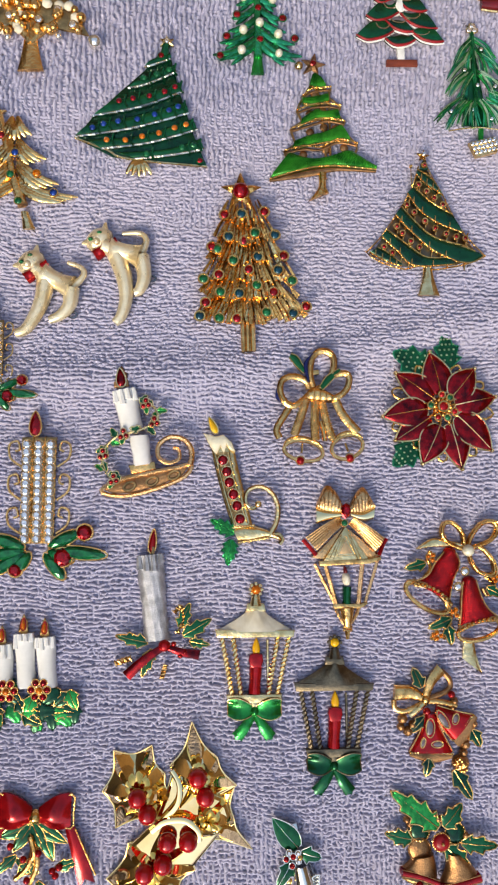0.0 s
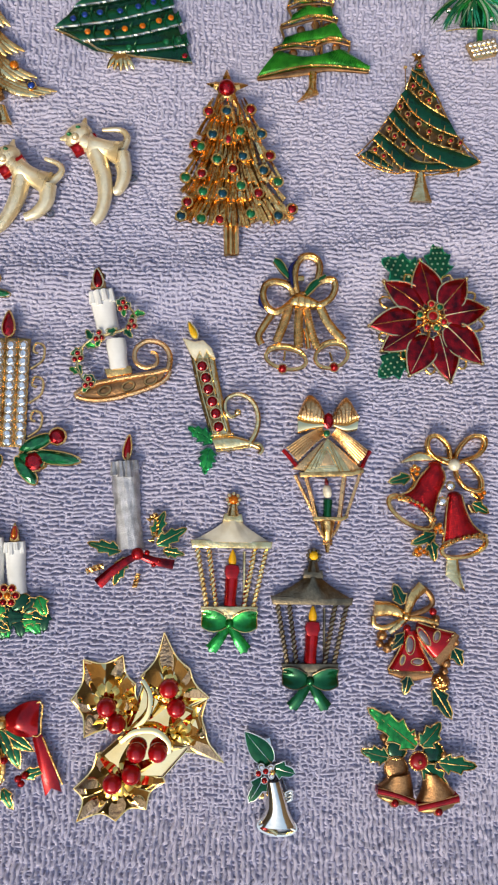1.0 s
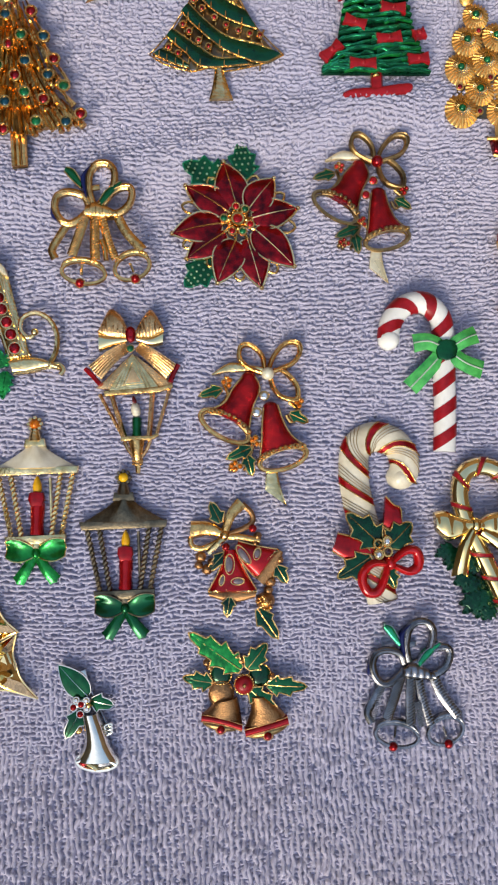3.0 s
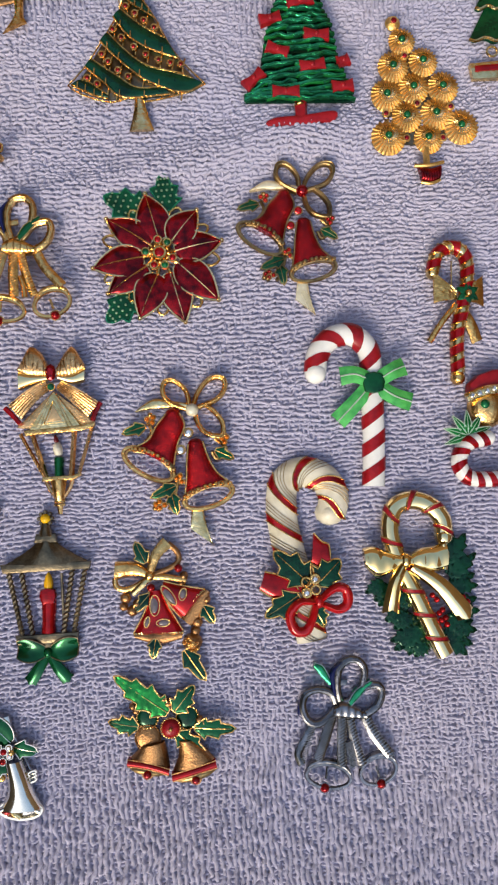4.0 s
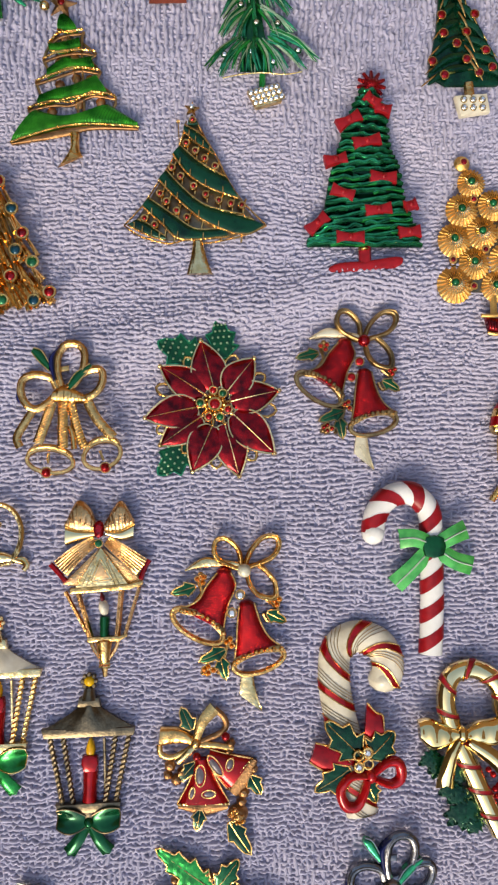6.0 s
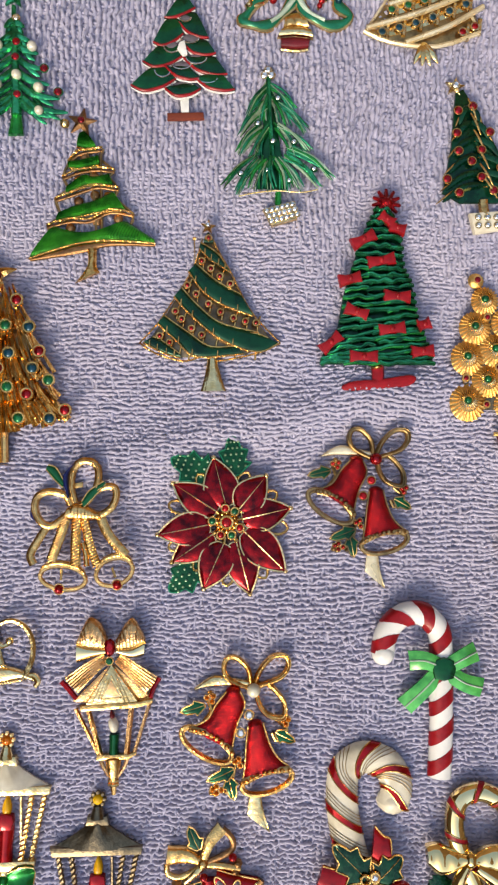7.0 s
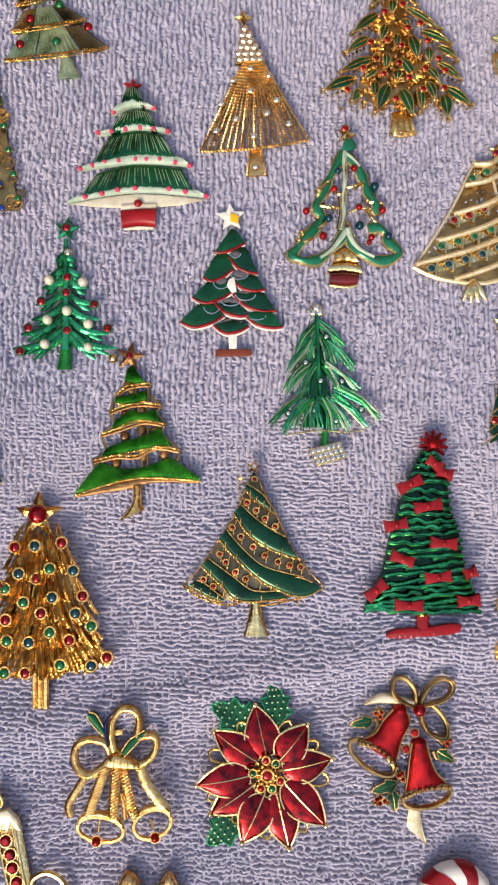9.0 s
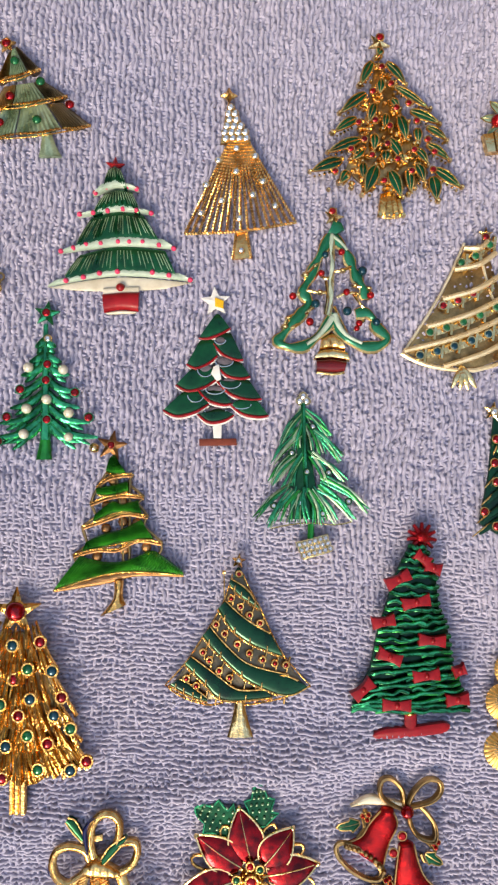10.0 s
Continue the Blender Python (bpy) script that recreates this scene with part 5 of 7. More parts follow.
def white_gold_tree():
    b = Brooch("branchy_tree_brooch", "pale gold openwork tree brooch with coloured cabochon stones", -162.1, 50.5, 2.83, 0.2135)
    for y, w, d in ((-80, 30, 20), (-40, 56, 26), (0, 78, 34), (36, 112, 22)):
        for s in (-1, 1):
            for j in range(4):
                sprig(b, 4 * s, y - 24 + 7 * j, s * (w - 10 * j), y + d - 9 - 3 * j + j * 7, 7, PALE if j % 2 else SATIN, 1.2 + 0.3 * j, 0.10 * s)
    b.put("spine", b.shape().tube([(-28, -116, 1.4), (-6, 0, 2.2), (14, 66, 1.8)], 9, False, 8, 0.9, 4, lambda v: 0.5 + 0.6 * v), SATIN)
    b.stones([(-22, -64), (-40, 30)], RUBY, r=7, z=3.2, cut=False)
    b.stones([(2, -32), (70, 44), (-70, 50)], BLUE_STONE, r=7, z=3.0, cut=False)
    b.stones([(-6, 10), (8, 60)], EMERALD_STONE, r=7, z=3.4, cut=False)
    b.stones([(40, 8)], AMBER_STONE, r=7, z=3.0, cut=False)
    b.star(-30, -112, 15, SATIN)
    flute(b, ((16, 76), (24, 108)), 7, PALE)


def beaded_tree():
    b = Brooch("beaded_tree_brooch", "gold tree brooch of beads, flowers and crystal drops", -157.4, 111.2, 3.70, 0.2188)
    rnd = random.Random(8)
    b.put("crown_plate", b.shape().slab([(-100, 18), (-60, -90), (40, -90), (98, 24), (40, 10), (-40, 12)], 0.3, 1.3, 0.4), ANTIQUE)
    for i in range(58):
        x, y = rnd.uniform(-95, 92), rnd.uniform(-80, 18)
        if abs(x) > 50 + (y + 80) * 0.5:
            continue
        if i % 3:
            b.put("gold_bead", b.shape().ball(x, y, 1.8 + rnd.uniform(0, 0.8), rnd.uniform(7, 11), 9, 6), SATIN)
        else:
            b.put("white_flower", b.shape().dome(x, y, 1.9, 10, 1.5, n=7), CREAM)
    b.stones([(-42, -10), (10, -2), (44, -22), (70, 8)], CRYSTAL, r=7, z=2.6)
    b.pearls([(108, 40, 13), (44, 28, 6), (-46, 30, 6)], CRYSTAL, "crystal_drop", z=2)
    for s in (-1, 0, 1):
        b.put("branch", b.shape().tube([(s * 40, 0, 1.2), (s * 10 - 4, 24, 1.4), (-6, 40, 1.4)], 7, False, 8, 0.8, 4), SATIN)
    flute(b, ((-6, 14), (-8, 90)), 10, SATIN, flare=1.3, label="smooth gold trunk")


def charm_tree():
    b = Brooch("charm_tree_brooch", "green enamel tree brooch with a dangling gold gift charm", 131.5, 44.7, 0.34, 0.2104)
    for k, (y0, y1, w0, w1) in enumerate(((-40, 22, 20, 54), (-90, -34, 10, 40))):
        tier(b, ((-w0, y0), (w0, y0)), ((-w1, y1), (w1, y1)), GREEN, 1 + 0.4 * k, 1.6, 6, 0.1, "green_tier", "", 3, 3, 4, rim=PALE, rimw=2.6)
    b.put("chain_link", b.shape().ring(-15, 44, 1.2, 9, 2.2), PALE)
    b.put("gift_charm", b.shape().slab([(-58, 68), (10, 62), (10, 94), (-54, 96)], 0.3, 2.4, 0.4), PALE)
    b.put("red_band", b.shape().slab([(-50, 74), (10, 69), (10, 79), (-50, 84)], 2.3, 2.9, 0.2), RED)


def gift_wreath():
    b = Brooch("wreath_brooch", "green enamel brooch with red bead and gold gift", 93.4, 224.1, 2.96, 0.2099)
    for i in range(7):
        b.leaf(0, 0, -120 + 40 * i, 52, 30, MINT, PALE, 1.2, 2)
    b.pearls([(-24, 0, 12), (-18, 62, 9)], RED, "red_bead", z=2.6)
    b.put("gold_gift", b.shape().slab([(-52, 24), (-10, 20), (-8, 54), (-46, 58)], 0.3, 3, 0.6), PALE)
    b.put("gift_ribbon", b.shape().tube([(-31, 22, 3), (-28, 56, 3)], 4, False, 6, 0.6, 1), SATIN)


for build in (striped_tree, red_bow_tree, spiral_tree, emerald_tree, scallop_tree, pearl_tree, pleated_tree, ray_tree, holly_tree, ribbon_tree, white_swirl_tree, garnet_tree, antique_tree, jewelled_tree, slanted_tree, gold_jewel_tree, flower_tree, white_gold_tree, beaded_tree, charm_tree, gift_wreath):
    build()

# ---- bells, candles, lanterns, canes and other brooches ----
def bell(b, x, y, turn, w, h, mat, rim=GOLD, z=1.2, mouth=0.3, beads=14, clapper=None, open_mouth=True, full=1.6, band=None, beadr=3.2):
    """A bell seen from the side: domed body, beaded rim, oval mouth; turn in degrees clockwise, (x, y) the middle of its rim."""
    c, s = math.cos(radians(turn)), math.sin(radians(turn))

    def rot(a, d):
        return x + a * c - d * s, y + a * s + d * c

    def half(t):
        return w / 2 * (0.40 + 0.22 * t + 0.38 * t ** 3.5) * (1 if t > 0.24 else math.sqrt(max(0.0, 1 - (1 - t / 0.24) ** 2)) * 0.96 + 0.04)

    def fn(u, t):
        q = 2 * u - 1
        p = rot(q * half(t), -h * (1 - t) + (1 - q * q) * w * mouth * 0.28 * t ** 4)
        return (*p, z + full * math.sqrt(max(0.0, 1 - q * q)) * (0.6 + 0.4 * t))

    body = b.put("bell", b.shape().patch(fn, 14, 16, 0.8, drop=0.4), mat)
    for u in (0, 1):
        b.put("bell_edge", b.shape().tube([fn(u, i / 14) for i in range(15)], 1.7, False, 6, 1, 1), rim, body)
    if open_mouth:
        b.put("bell_mouth", b.shape().ring(*rot(0, w * mouth * 0.35), z + 0.6, w * 0.54, 4.6, w * mouth * 0.6, n=26, turn=radians(turn)), rim, body)
    if beads:
        for i in range(beads):
            u = (i + 0.5) / beads
            p = fn(u, 0.97)
            b.put("rim_bead", b.shape().ball(p[0], p[1], p[2] + 0.35, beadr * 1.25, 8, 6), rim, body)
    if band:
        for t0, m in ((0.86, band),):
            def strip(u, v):
                q = fn(u, t0 + 0.12 * v)
                return (q[0], q[1], q[2] + 0.35)
            b.put("enamel_band", b.shape().patch(strip, 14, 4, 0.4), m, body)
    if clapper:
        p = rot(0, w * mouth * 0.75)
        b.put("clapper", b.shape().ball(p[0], p[1], z + 0.6, w * 0.085), clapper, body)
    return body


def berries(b, spots, mat=RUBY, r=5, z=2.4, bezel=GOLD):
    for x, y in spots:
        ob = b.put("berry", b.shape().dome(x, y, z, r, 1.3, n=10), mat)
        if bezel:
            b.put("berry_setting", b.shape().ring(x, y, z + 0.1, r * 1.02, 1.2, n=10), bezel, ob)


def flame(b, x, y, w, h, mat, rim=None, z=1.4, name="flame", turn=0.0, cut=False):
    pts = []
    for i in range(16):
        t = math.tau * i / 16
        r = math.sin(t / 2) ** 1.6
        px, py = w / 2 * math.sin(t) * (0.35 + 0.65 * r), -h / 2 * math.cos(t)
        c, s = math.cos(radians(turn)), math.sin(radians(turn))
        pts.append((x + px * c - py * s, y + px * s + py * c))
    g = b.shape()
    levels = ((1, 0.4), (1, z), (0.82, z + 0.5), (0.42, z + 0.85), (0.06, z + 0.95))
    g.rings([[g.at((x + (p[0] - x) * k, y + (p[1] - y) * k + h * 0.12 * (1 - k), q)) for p in pts] for k, q in levels])
    ob = b.put(name, g, mat, flat=cut)
    if rim:
        b.put("flame_rim", b.shape().tube([(*p, z) for p in pts], 1.6, True, 6, 1, 1), rim, ob)
    return ob


def candle(b, x0, y0, x1, y1, w, mat, z=0.8, h=2.4, name="candle", drip=True, rough=0.0):
    """A candle lying flat from foot (x1, y1) to top (x0, y0), with wax runs at the top."""
    d = Vector((x1 - x0, y1 - y0))
    n = Vector((-d.y, d.x)).normalized()
    rnd = random.Random(int(abs(x0 * 7 + y1 * 3)) + 1)

    def fn(s, v):
        q = 2 * v - 1
        k = w / 2 * (1 + 0.05 * math.sin(7 * s) + rough * 0.06 * math.sin(31 * s + 5 * q))
        c = Vector((x0, y0)) + d * s + n * q * k
        return (c.x, c.y, z + h * math.sqrt(max(0.0, 1 - q * q)) + rough * 0.2 * math.sin(23 * v + 9 * s))

    ob = b.put(name, b.shape().patch(fn, 12, 12, 0.6, drop=0.2), mat)
    if drip:
        for i in range(4):
            q = -0.85 + 0.55 * i
            a = Vector((x0, y0)) + n * q * w / 2
            e = a + d.normalized() * rnd.uniform(0.25, 0.8) * w
            zz = z + h * math.sqrt(1 - q * q) * 0.95
            b.put("wax_run", b.shape().tube([(a.x, a.y, zz + 0.2), (e.x, e.y, zz + 0.2)], w * 0.12, False, 7, 1, 2, lambda s: 0.8 + 0.5 * s), mat, ob)
    return ob


def cane(b, pts, w, base, stripe, z=1.0, stripes=14, share=0.45, slant=0.9, k=8, lines=None, h=1.0, rim=None, tip=True):
    """A candy cane: a round rod along pts with raised slanting stripes."""
    path = catmull([(p[0], p[1], 0) for p in pts], k)
    cum = [0.0]
    for i in range(1, len(path)):
        cum.append(cum[-1] + (path[i] - path[i - 1]).length)
    total = cum[-1]

    def spot(dist):
        dist = max(0.0, min(total, dist))
        i = max(1, next((j for j in range(1, len(cum)) if cum[j] >= dist - 1e-6), len(cum) - 1))
        f = (dist - cum[i - 1]) / max(1e-6, cum[i] - cum[i - 1])
        c = path[i - 1].lerp(path[i], f)
        a, e = path[max(0, i - 2)], path[min(len(path) - 1, i + 1)]
        d = (e - a).normalized()
        return c, Vector((-d.y, d.x, 0))

    def band(d0, d1, grow, thick):
        def fn(s, v):
            q = -math.cos(math.pi * v)
            c, n = spot(d0 + (d1 - d0) * s + slant * q * w / 2)
            r = w / 2 * (1 + grow)
            c = c + n * q * r
            return (c.x, c.y, z + h * w * b.u * (0.25 + 0.575 * math.sin(math.pi * v)) + 0.12 + thick)
        return fn

    rod = [(p.x, p.y, z + h * w * b.u * 0.25) for p in path]
    body = b.put("rod", b.shape().tube(rod, w / 2, False, 14, 1.15 * h, 1), base)
    if tip:
        b.put("rod_end", b.shape().ball(path[0].x, path[0].y, z + h * w * b.u * 0.25, w * 0.49, 14, 10), base, body)
    step = total / stripes
    for i in range(stripes):
        g = b.shape().patch(band((i + 0.2) * step, (i + 0.2 + share) * step, 0.03, 0.0), 5, 14, 0.5)
        b.put("stripe", g, stripe, body)
        if lines:
            for k2 in (0.72, 0.84, 0.96):
                fn = band((i + 0.2 + k2 * 0.9) * step, (i + 0.2 + k2 * 0.9) * step + 1, 0.02, 0.0)
                b.put("thin_line", b.shape().tube([fn(0, j / 12) for j in range(13)], 0.6, False, 5, 1, 1), lines, body)
        if rim:
            for e in (0.2, 0.2 + share):
                fn = band((i + e) * step, (i + e) * step + 1, 0.05, 0.05)
                b.put("stripe_rim", b.shape().tube([fn(0, j / 12) for j in range(13)], 1.1, False, 5, 1, 1), rim, body)
    return body


def poinsettia():
    b = Brooch("poinsettia_brooch", "red enamel poinsettia brooch with gold veins, dotted green leaves", 5.1, -37.8, -0.81, 0.1923, origin=(332, 540), lift=1.0)
    for x, y, a, ln, wd in ((304, 462, -66, 78, 72), (346, 458, -6, 70, 64), (288, 612, -133, 72, 70)):
        b.leaf(x, y, a, ln, wd, GREEN, EMERALD, 0.6, 3, 0.4, 0.1, vein=False, rimw=1.8)
        d = radians(a)
        for i in range(20):
            s, q = 0.22 + 0.62 * (i // 4) / 4, (i % 4 - 1.5 + 0.4 * (i // 4 % 2)) * 0.2 * wd * (1 - (i // 4) / 8)
            b.put("mint_dot", b.shape().dome(x + math.sin(d) * ln * s + math.cos(d) * q, y - math.cos(d) * ln * s + math.sin(d) * q, 1.3, 2.5, 0.5, n=6, m=2), MINT)
    for x, y, r in ((243, 514, 10), (243, 582, 9), (424, 548, 12), (408, 494, 10), (394, 624, 11), (335, 636, 11), (284, 614, 9), (288, 470, 11), (362, 466, 11)):
        d = math.atan2(y - 540, x - 332)
        c, s = math.cos(d), math.sin(d)
        b.wire("lace_point", [(x - 22 * c - r * s, y - 22 * s + r * c), (x + r * 0.2 * c - r * s, y + r * 0.2 * s + r * c), (x + r * 1.3 * c, y + r * 1.3 * s), (x + r * 0.2 * c + r * s, y + r * 0.2 * s - r * c), (x - 22 * c + r * s, y - 22 * s - r * c)], 2.6, GOLD, 0.9, k=2)
    petals = ((330, 512, 307, 428, 52), (353, 517, 400, 458, 48), (360, 534, 444, 514, 48), (364, 556, 436, 624, 52), (350, 574, 375, 664, 50), (328, 578, 294, 656, 50), (308, 562, 238, 611, 44), (302, 545, 212, 564, 48), (314, 522, 237, 474, 46))
    for i, (x0, y0, x1, y1, w) in enumerate(petals):
        a, ln = math.degrees(math.atan2(x1 - x0, y0 - y1)), math.hypot(x1 - x0, y1 - y0)
        b.leaf(x0, y0, a, ln, w * 1.3, WINE, PALE, 1.2 + 0.25 * (i % 2), 0, 1.5, 0.9, "petal", rimw=2.2, label="wine red enamel petal" if i == 0 else "")
        b.put("gold_tip", b.shape().dome(x1, y1, 1.2, 5, 1.2, n=6), PALE, flat=True)
        b.wire("petal_stem", [(332, 540), (x0, y0)], 3.4, GOLD, 1.6, k=1)
    for i in range(12):
        d = math.tau * i / 12
        b.put("gold_bead", b.shape().dome(332 + 16 * math.sin(d), 540 - 16 * math.cos(d), 2.2, 5.5, 1.4, n=7), GOLD)
    b.stones([(332, 540, 10)], RED, r=10, z=3.4, rim=3.4, cut=False)
    b.stones([(329, 516), (355, 549), (322, 562)], RED, r=6.5, z=3.0, rim=2, cut=False)
    b.stones([(307, 538), (346, 521), (341, 562)], EMERALD_STONE, r=6.5, z=3.0, rim=2, cut=False)


def bow_bells(name, label, where, metal, ribbon, second, clap, shade):
    b = Brooch(name, label, *where, origin=(205, 1250))
    loops = ([(184, 1212), (176, 1194), (150, 1186), (128, 1194), (122, 1216), (132, 1240), (150, 1248), (170, 1236), (184, 1222)],
             [(192, 1208), (186, 1180), (190, 1150), (204, 1134), (224, 1134), (236, 1150), (232, 1180), (216, 1204), (200, 1212)],
             [(206, 1216), (218, 1198), (240, 1182), (262, 1180), (268, 1194), (260, 1216), (240, 1230), (216, 1232)])
    for pts in loops:
        b.put("ribbon_loop", b.shape().strap([(x, y, 1.7 + 1.3 * math.sin(math.pi * i / 8)) for i, (x, y) in enumerate(pts)], 13, 1.6, 6, 0.6), metal)
        b.wire("loop_edge", [(203 + (x - 203) * 1.03, y) for x, y in pts], 1.6, metal, 2.2, rise=1.4)
    b.span("green_stripe", [(146, 1138), (160, 1144), (174, 1168)], [(142, 1146), (156, 1164), (172, 1180)], second, 2.2, 0.7, rim=metal, rimw=1.5)
    b.span("blue_stripe", [(196, 1136), (182, 1156), (184, 1198)], [(190, 1138), (172, 1160), (180, 1198)], ribbon, 2.6, 0.7)
    b.span("blue_stripe", [(124, 1200), (122, 1224), (150, 1246)], [(118, 1200), (114, 1232), (148, 1252)], ribbon, 2.0, 0.7)
    b.span("green_stripe", [(206, 1206), (220, 1186), (246, 1170)], [(210, 1216), (226, 1200), (250, 1174)], second, 2.8, 0.7, rim=metal, rimw=1.5)
    b.span("knot", [(180, 1216), (200, 1208), (238, 1226)], [(176, 1236), (204, 1240), (240, 1240)], metal, 2.2, 1.6, ribs=5, rib=0.2)
    tails = (([(176, 1236), (165, 1270), (150, 1310)], 15, metal), ([(238, 1234), (254, 1268), (284, 1304)], 15, metal), ([(142, 1250), (128, 1272), (114, 1298), (120, 1316)], 12, metal), ([(196, 1238), (194, 1280), (194, 1320)], 15, shade), ([(210, 1240), (218, 1280), (232, 1320)], 13, shade), ([(206, 1280), (212, 1300), (214, 1322)], 8, metal))
    for pts, w, m in tails:
        ob = b.put("ribbon_tail", b.shape().strap([(x, y, 2.0 + 0.4 * i) for i, (x, y) in enumerate(pts)], w * 1.2, 0.8, 6, 0.6), m)
        if m is shade or w > 14 and pts[0][0] < 180:
            for i in range(16):
                t = i / 15
                x, y = pts[0][0] + (pts[-1][0] - pts[0][0]) * t, pts[0][1] + (pts[-1][1] - pts[0][1]) * t
                b.put("flute", b.shape().tube([(x - 6, y + 3, 2.9 + 0.6 * t), (x + 6, y - 3, 2.9 + 0.6 * t)], 1.0, False, 5, 1, 1), m, ob)
    for x, y, rx, ry, tilt in ((170, 1342, 41, 21, 9), (262, 1334, 34, 24, -18)):
        b.put("bell_mouth", b.shape().ring(x, y, 1.5, rx, 4.2, ry, n=26, turn=radians(tilt)), metal)
        c, s = math.cos(radians(tilt)), math.sin(radians(tilt))
        arc = [(x + rx * math.cos(t) * c - ry * math.sin(t) * s, y + rx * math.cos(t) * s + ry * math.sin(t) * c) for t in [math.pi * (1 + k / 12) for k in range(13)]]
        b.span("bell_rim", [(p[0], p[1] - 10) for p in arc], arc, shade, 1.6, 0.8, nu=20, ribs=14, rib=0.12)
    for x0, y0, x1, y1, x, y in ((168, 1326, 166, 1346, 163, 1362), (258, 1326, 264, 1344, 267, 1357)):
        b.wire("clapper_arm", [(x0, y0), (x1, y1)], 2.4, metal, 1.4, k=1)
        b.stones([(x, y)], clap, r=9, z=1.4, h=1.8, bezel=metal, name="clapper", cut=False)
    b.put("pin_hinge", b.shape().slab([(190, 1172), (206, 1170), (206, 1180), (190, 1182)], 0.3, 1.2, 0.2), metal)


def red_bells(where, label, metal, pearl_mat):
    b = Brooch("red_bells_brooch", label, *where, origin=(780, 900))
    light = PALE if pearl_mat is PEARL else IVORY_GOLD
    for pts in ([(800, 818), (796, 792), (778, 774), (762, 776), (758, 794), (770, 810), (796, 822)], [(806, 818), (816, 794), (836, 774), (856, 774), (860, 790), (846, 808), (812, 820)], [(808, 824), (812, 846), (826, 864), (850, 868), (852, 846), (838, 826), (826, 816)]):
        b.put("ribbon_loop", b.shape().strap([(x, y, 1.9 + 1.0 * math.sin(math.pi * i / 6)) for i, (x, y) in enumerate(pts)], 8, 1.6, 6, 0.6), metal)
        b.wire("loop_edge", [(804 + (x - 804) * 1.05, 818 + (y - 818) * 1.05) for x, y in pts], 1.5, metal, 2.6, rise=1.0)
    b.span("ribbon_tail", [(800, 812), (770, 806), (740, 802), (710, 820)], [(798, 820), (770, 818), (738, 818), (712, 822)], light, 1.6, 0.6)
    b.span("ribbon_tail", [(796, 990), (806, 1000), (812, 1004)], [(790, 1018), (806, 1030), (824, 1044)], light, 1.2, 0.4, label="flat gold ribbon end")
    b.span("ribbon_tail", [(793, 988), (791, 1004), (790, 1018)], [(812, 988), (816, 1014), (825, 1046)], light, 1.3, 0.4)
    for pts in ([(764, 920), (772, 944), (748, 952), (730, 960)], [(772, 944), (766, 966), (756, 984)], [(838, 872), (856, 890), (840, 906), (832, 894)], [(730, 838), (736, 856), (724, 872)], [(766, 930), (784, 940), (790, 952)]):
        b.wire("branch", pts, 3.2, metal, 1.0)
    bells = (([(762, 826), (744, 846), (730, 868), (704, 880)], [(782, 826), (790, 848), (776, 880), (768, 916)], (728, 908, 46, 20, 32), [(704, 882), (724, 886), (748, 898), (768, 920)]),
             ([(794, 880), (790, 910), (788, 936), (784, 962)], [(818, 876), (826, 904), (838, 928), (856, 944)], (822, 966, 42, 19, -14), [(784, 966), (806, 954), (830, 948), (858, 948)]))
    for k, (left, right, (mx, my, rx, ry, tilt), rim) in enumerate(bells):
        z = 1.6 + 0.5 * k
        body = b.span("bell", left, right, GLITTER_RED, z, 2.0, rim=metal, rimw=1.7, nu=18, nv=12)
        cx, cy = (left[0][0] + right[0][0]) / 2, (left[0][1] + right[0][1]) / 2
        b.put("bell_crown", b.shape().dome(cx, cy + 1, z - 0.4, 12.5, 2.2, 9, n=16), GLITTER_RED, body)
        c, s = math.cos(radians(tilt)), math.sin(radians(tilt))
        b.put("bell_mouth", b.shape().ring(mx, my, z, rx, 3.6, ry, n=30, turn=radians(tilt)), metal, body)
        b.put("bell_lip", b.shape().ring(mx, my + 1, z - 0.7, rx * 0.9, 2.0, ry * 0.8, n=30, turn=radians(tilt)), metal, body)
        low = catmull([(p[0], p[1], 0) for p in rim], 6)
        b.put("bell_band", b.shape().strap([(p.x, p.y, z + 0.9 + 0.8 * math.sin(math.pi * i / (len(low) - 1))) for i, p in enumerate(low)], 10, 0.8, 1, 0.3), ANTIQUE, body)
        for i in range(9):
            p = low[i * (len(low) - 1) // 8]
            b.put("rim_bead", b.shape().ball(p.x, p.y, z + 1.4 + 0.8 * math.sin(math.pi * i / 8), 4.4, 9, 6), metal, body)
    for x, y, a, ln, wd in ((726, 846, -104, 40, 26), (838, 892, 118, 34, 26), (770, 946, -112, 46, 28), (762, 958, 168, 36, 28)):
        b.leaf(x, y, a, ln, wd, GREEN, metal, 1.8, 2, rimw=1.5)
    berries(b, [(730, 834), (740, 832), (738, 840), (850, 874), (858, 872), (854, 880), (772, 934), (778, 930), (780, 940), (736, 974), (742, 970), (742, 980), (750, 976)], AMBER_STONE if pearl_mat is PEARL else RED, 4.0)
    for x, y in ((735, 828), (855, 868), (740, 982), (734, 980)):
        b.put("gold_bud", b.shape().dome(x, y, 1.6, 5, 1.6, n=7), metal)
    b.put("centre_bead", b.shape().ball(804, 824, 3.2, 11), pearl_mat)
    b.stones([(796, 861), (782, 888)], CRYSTAL if pearl_mat is PEARL else RED, r=7, z=3.4, bezel=metal)


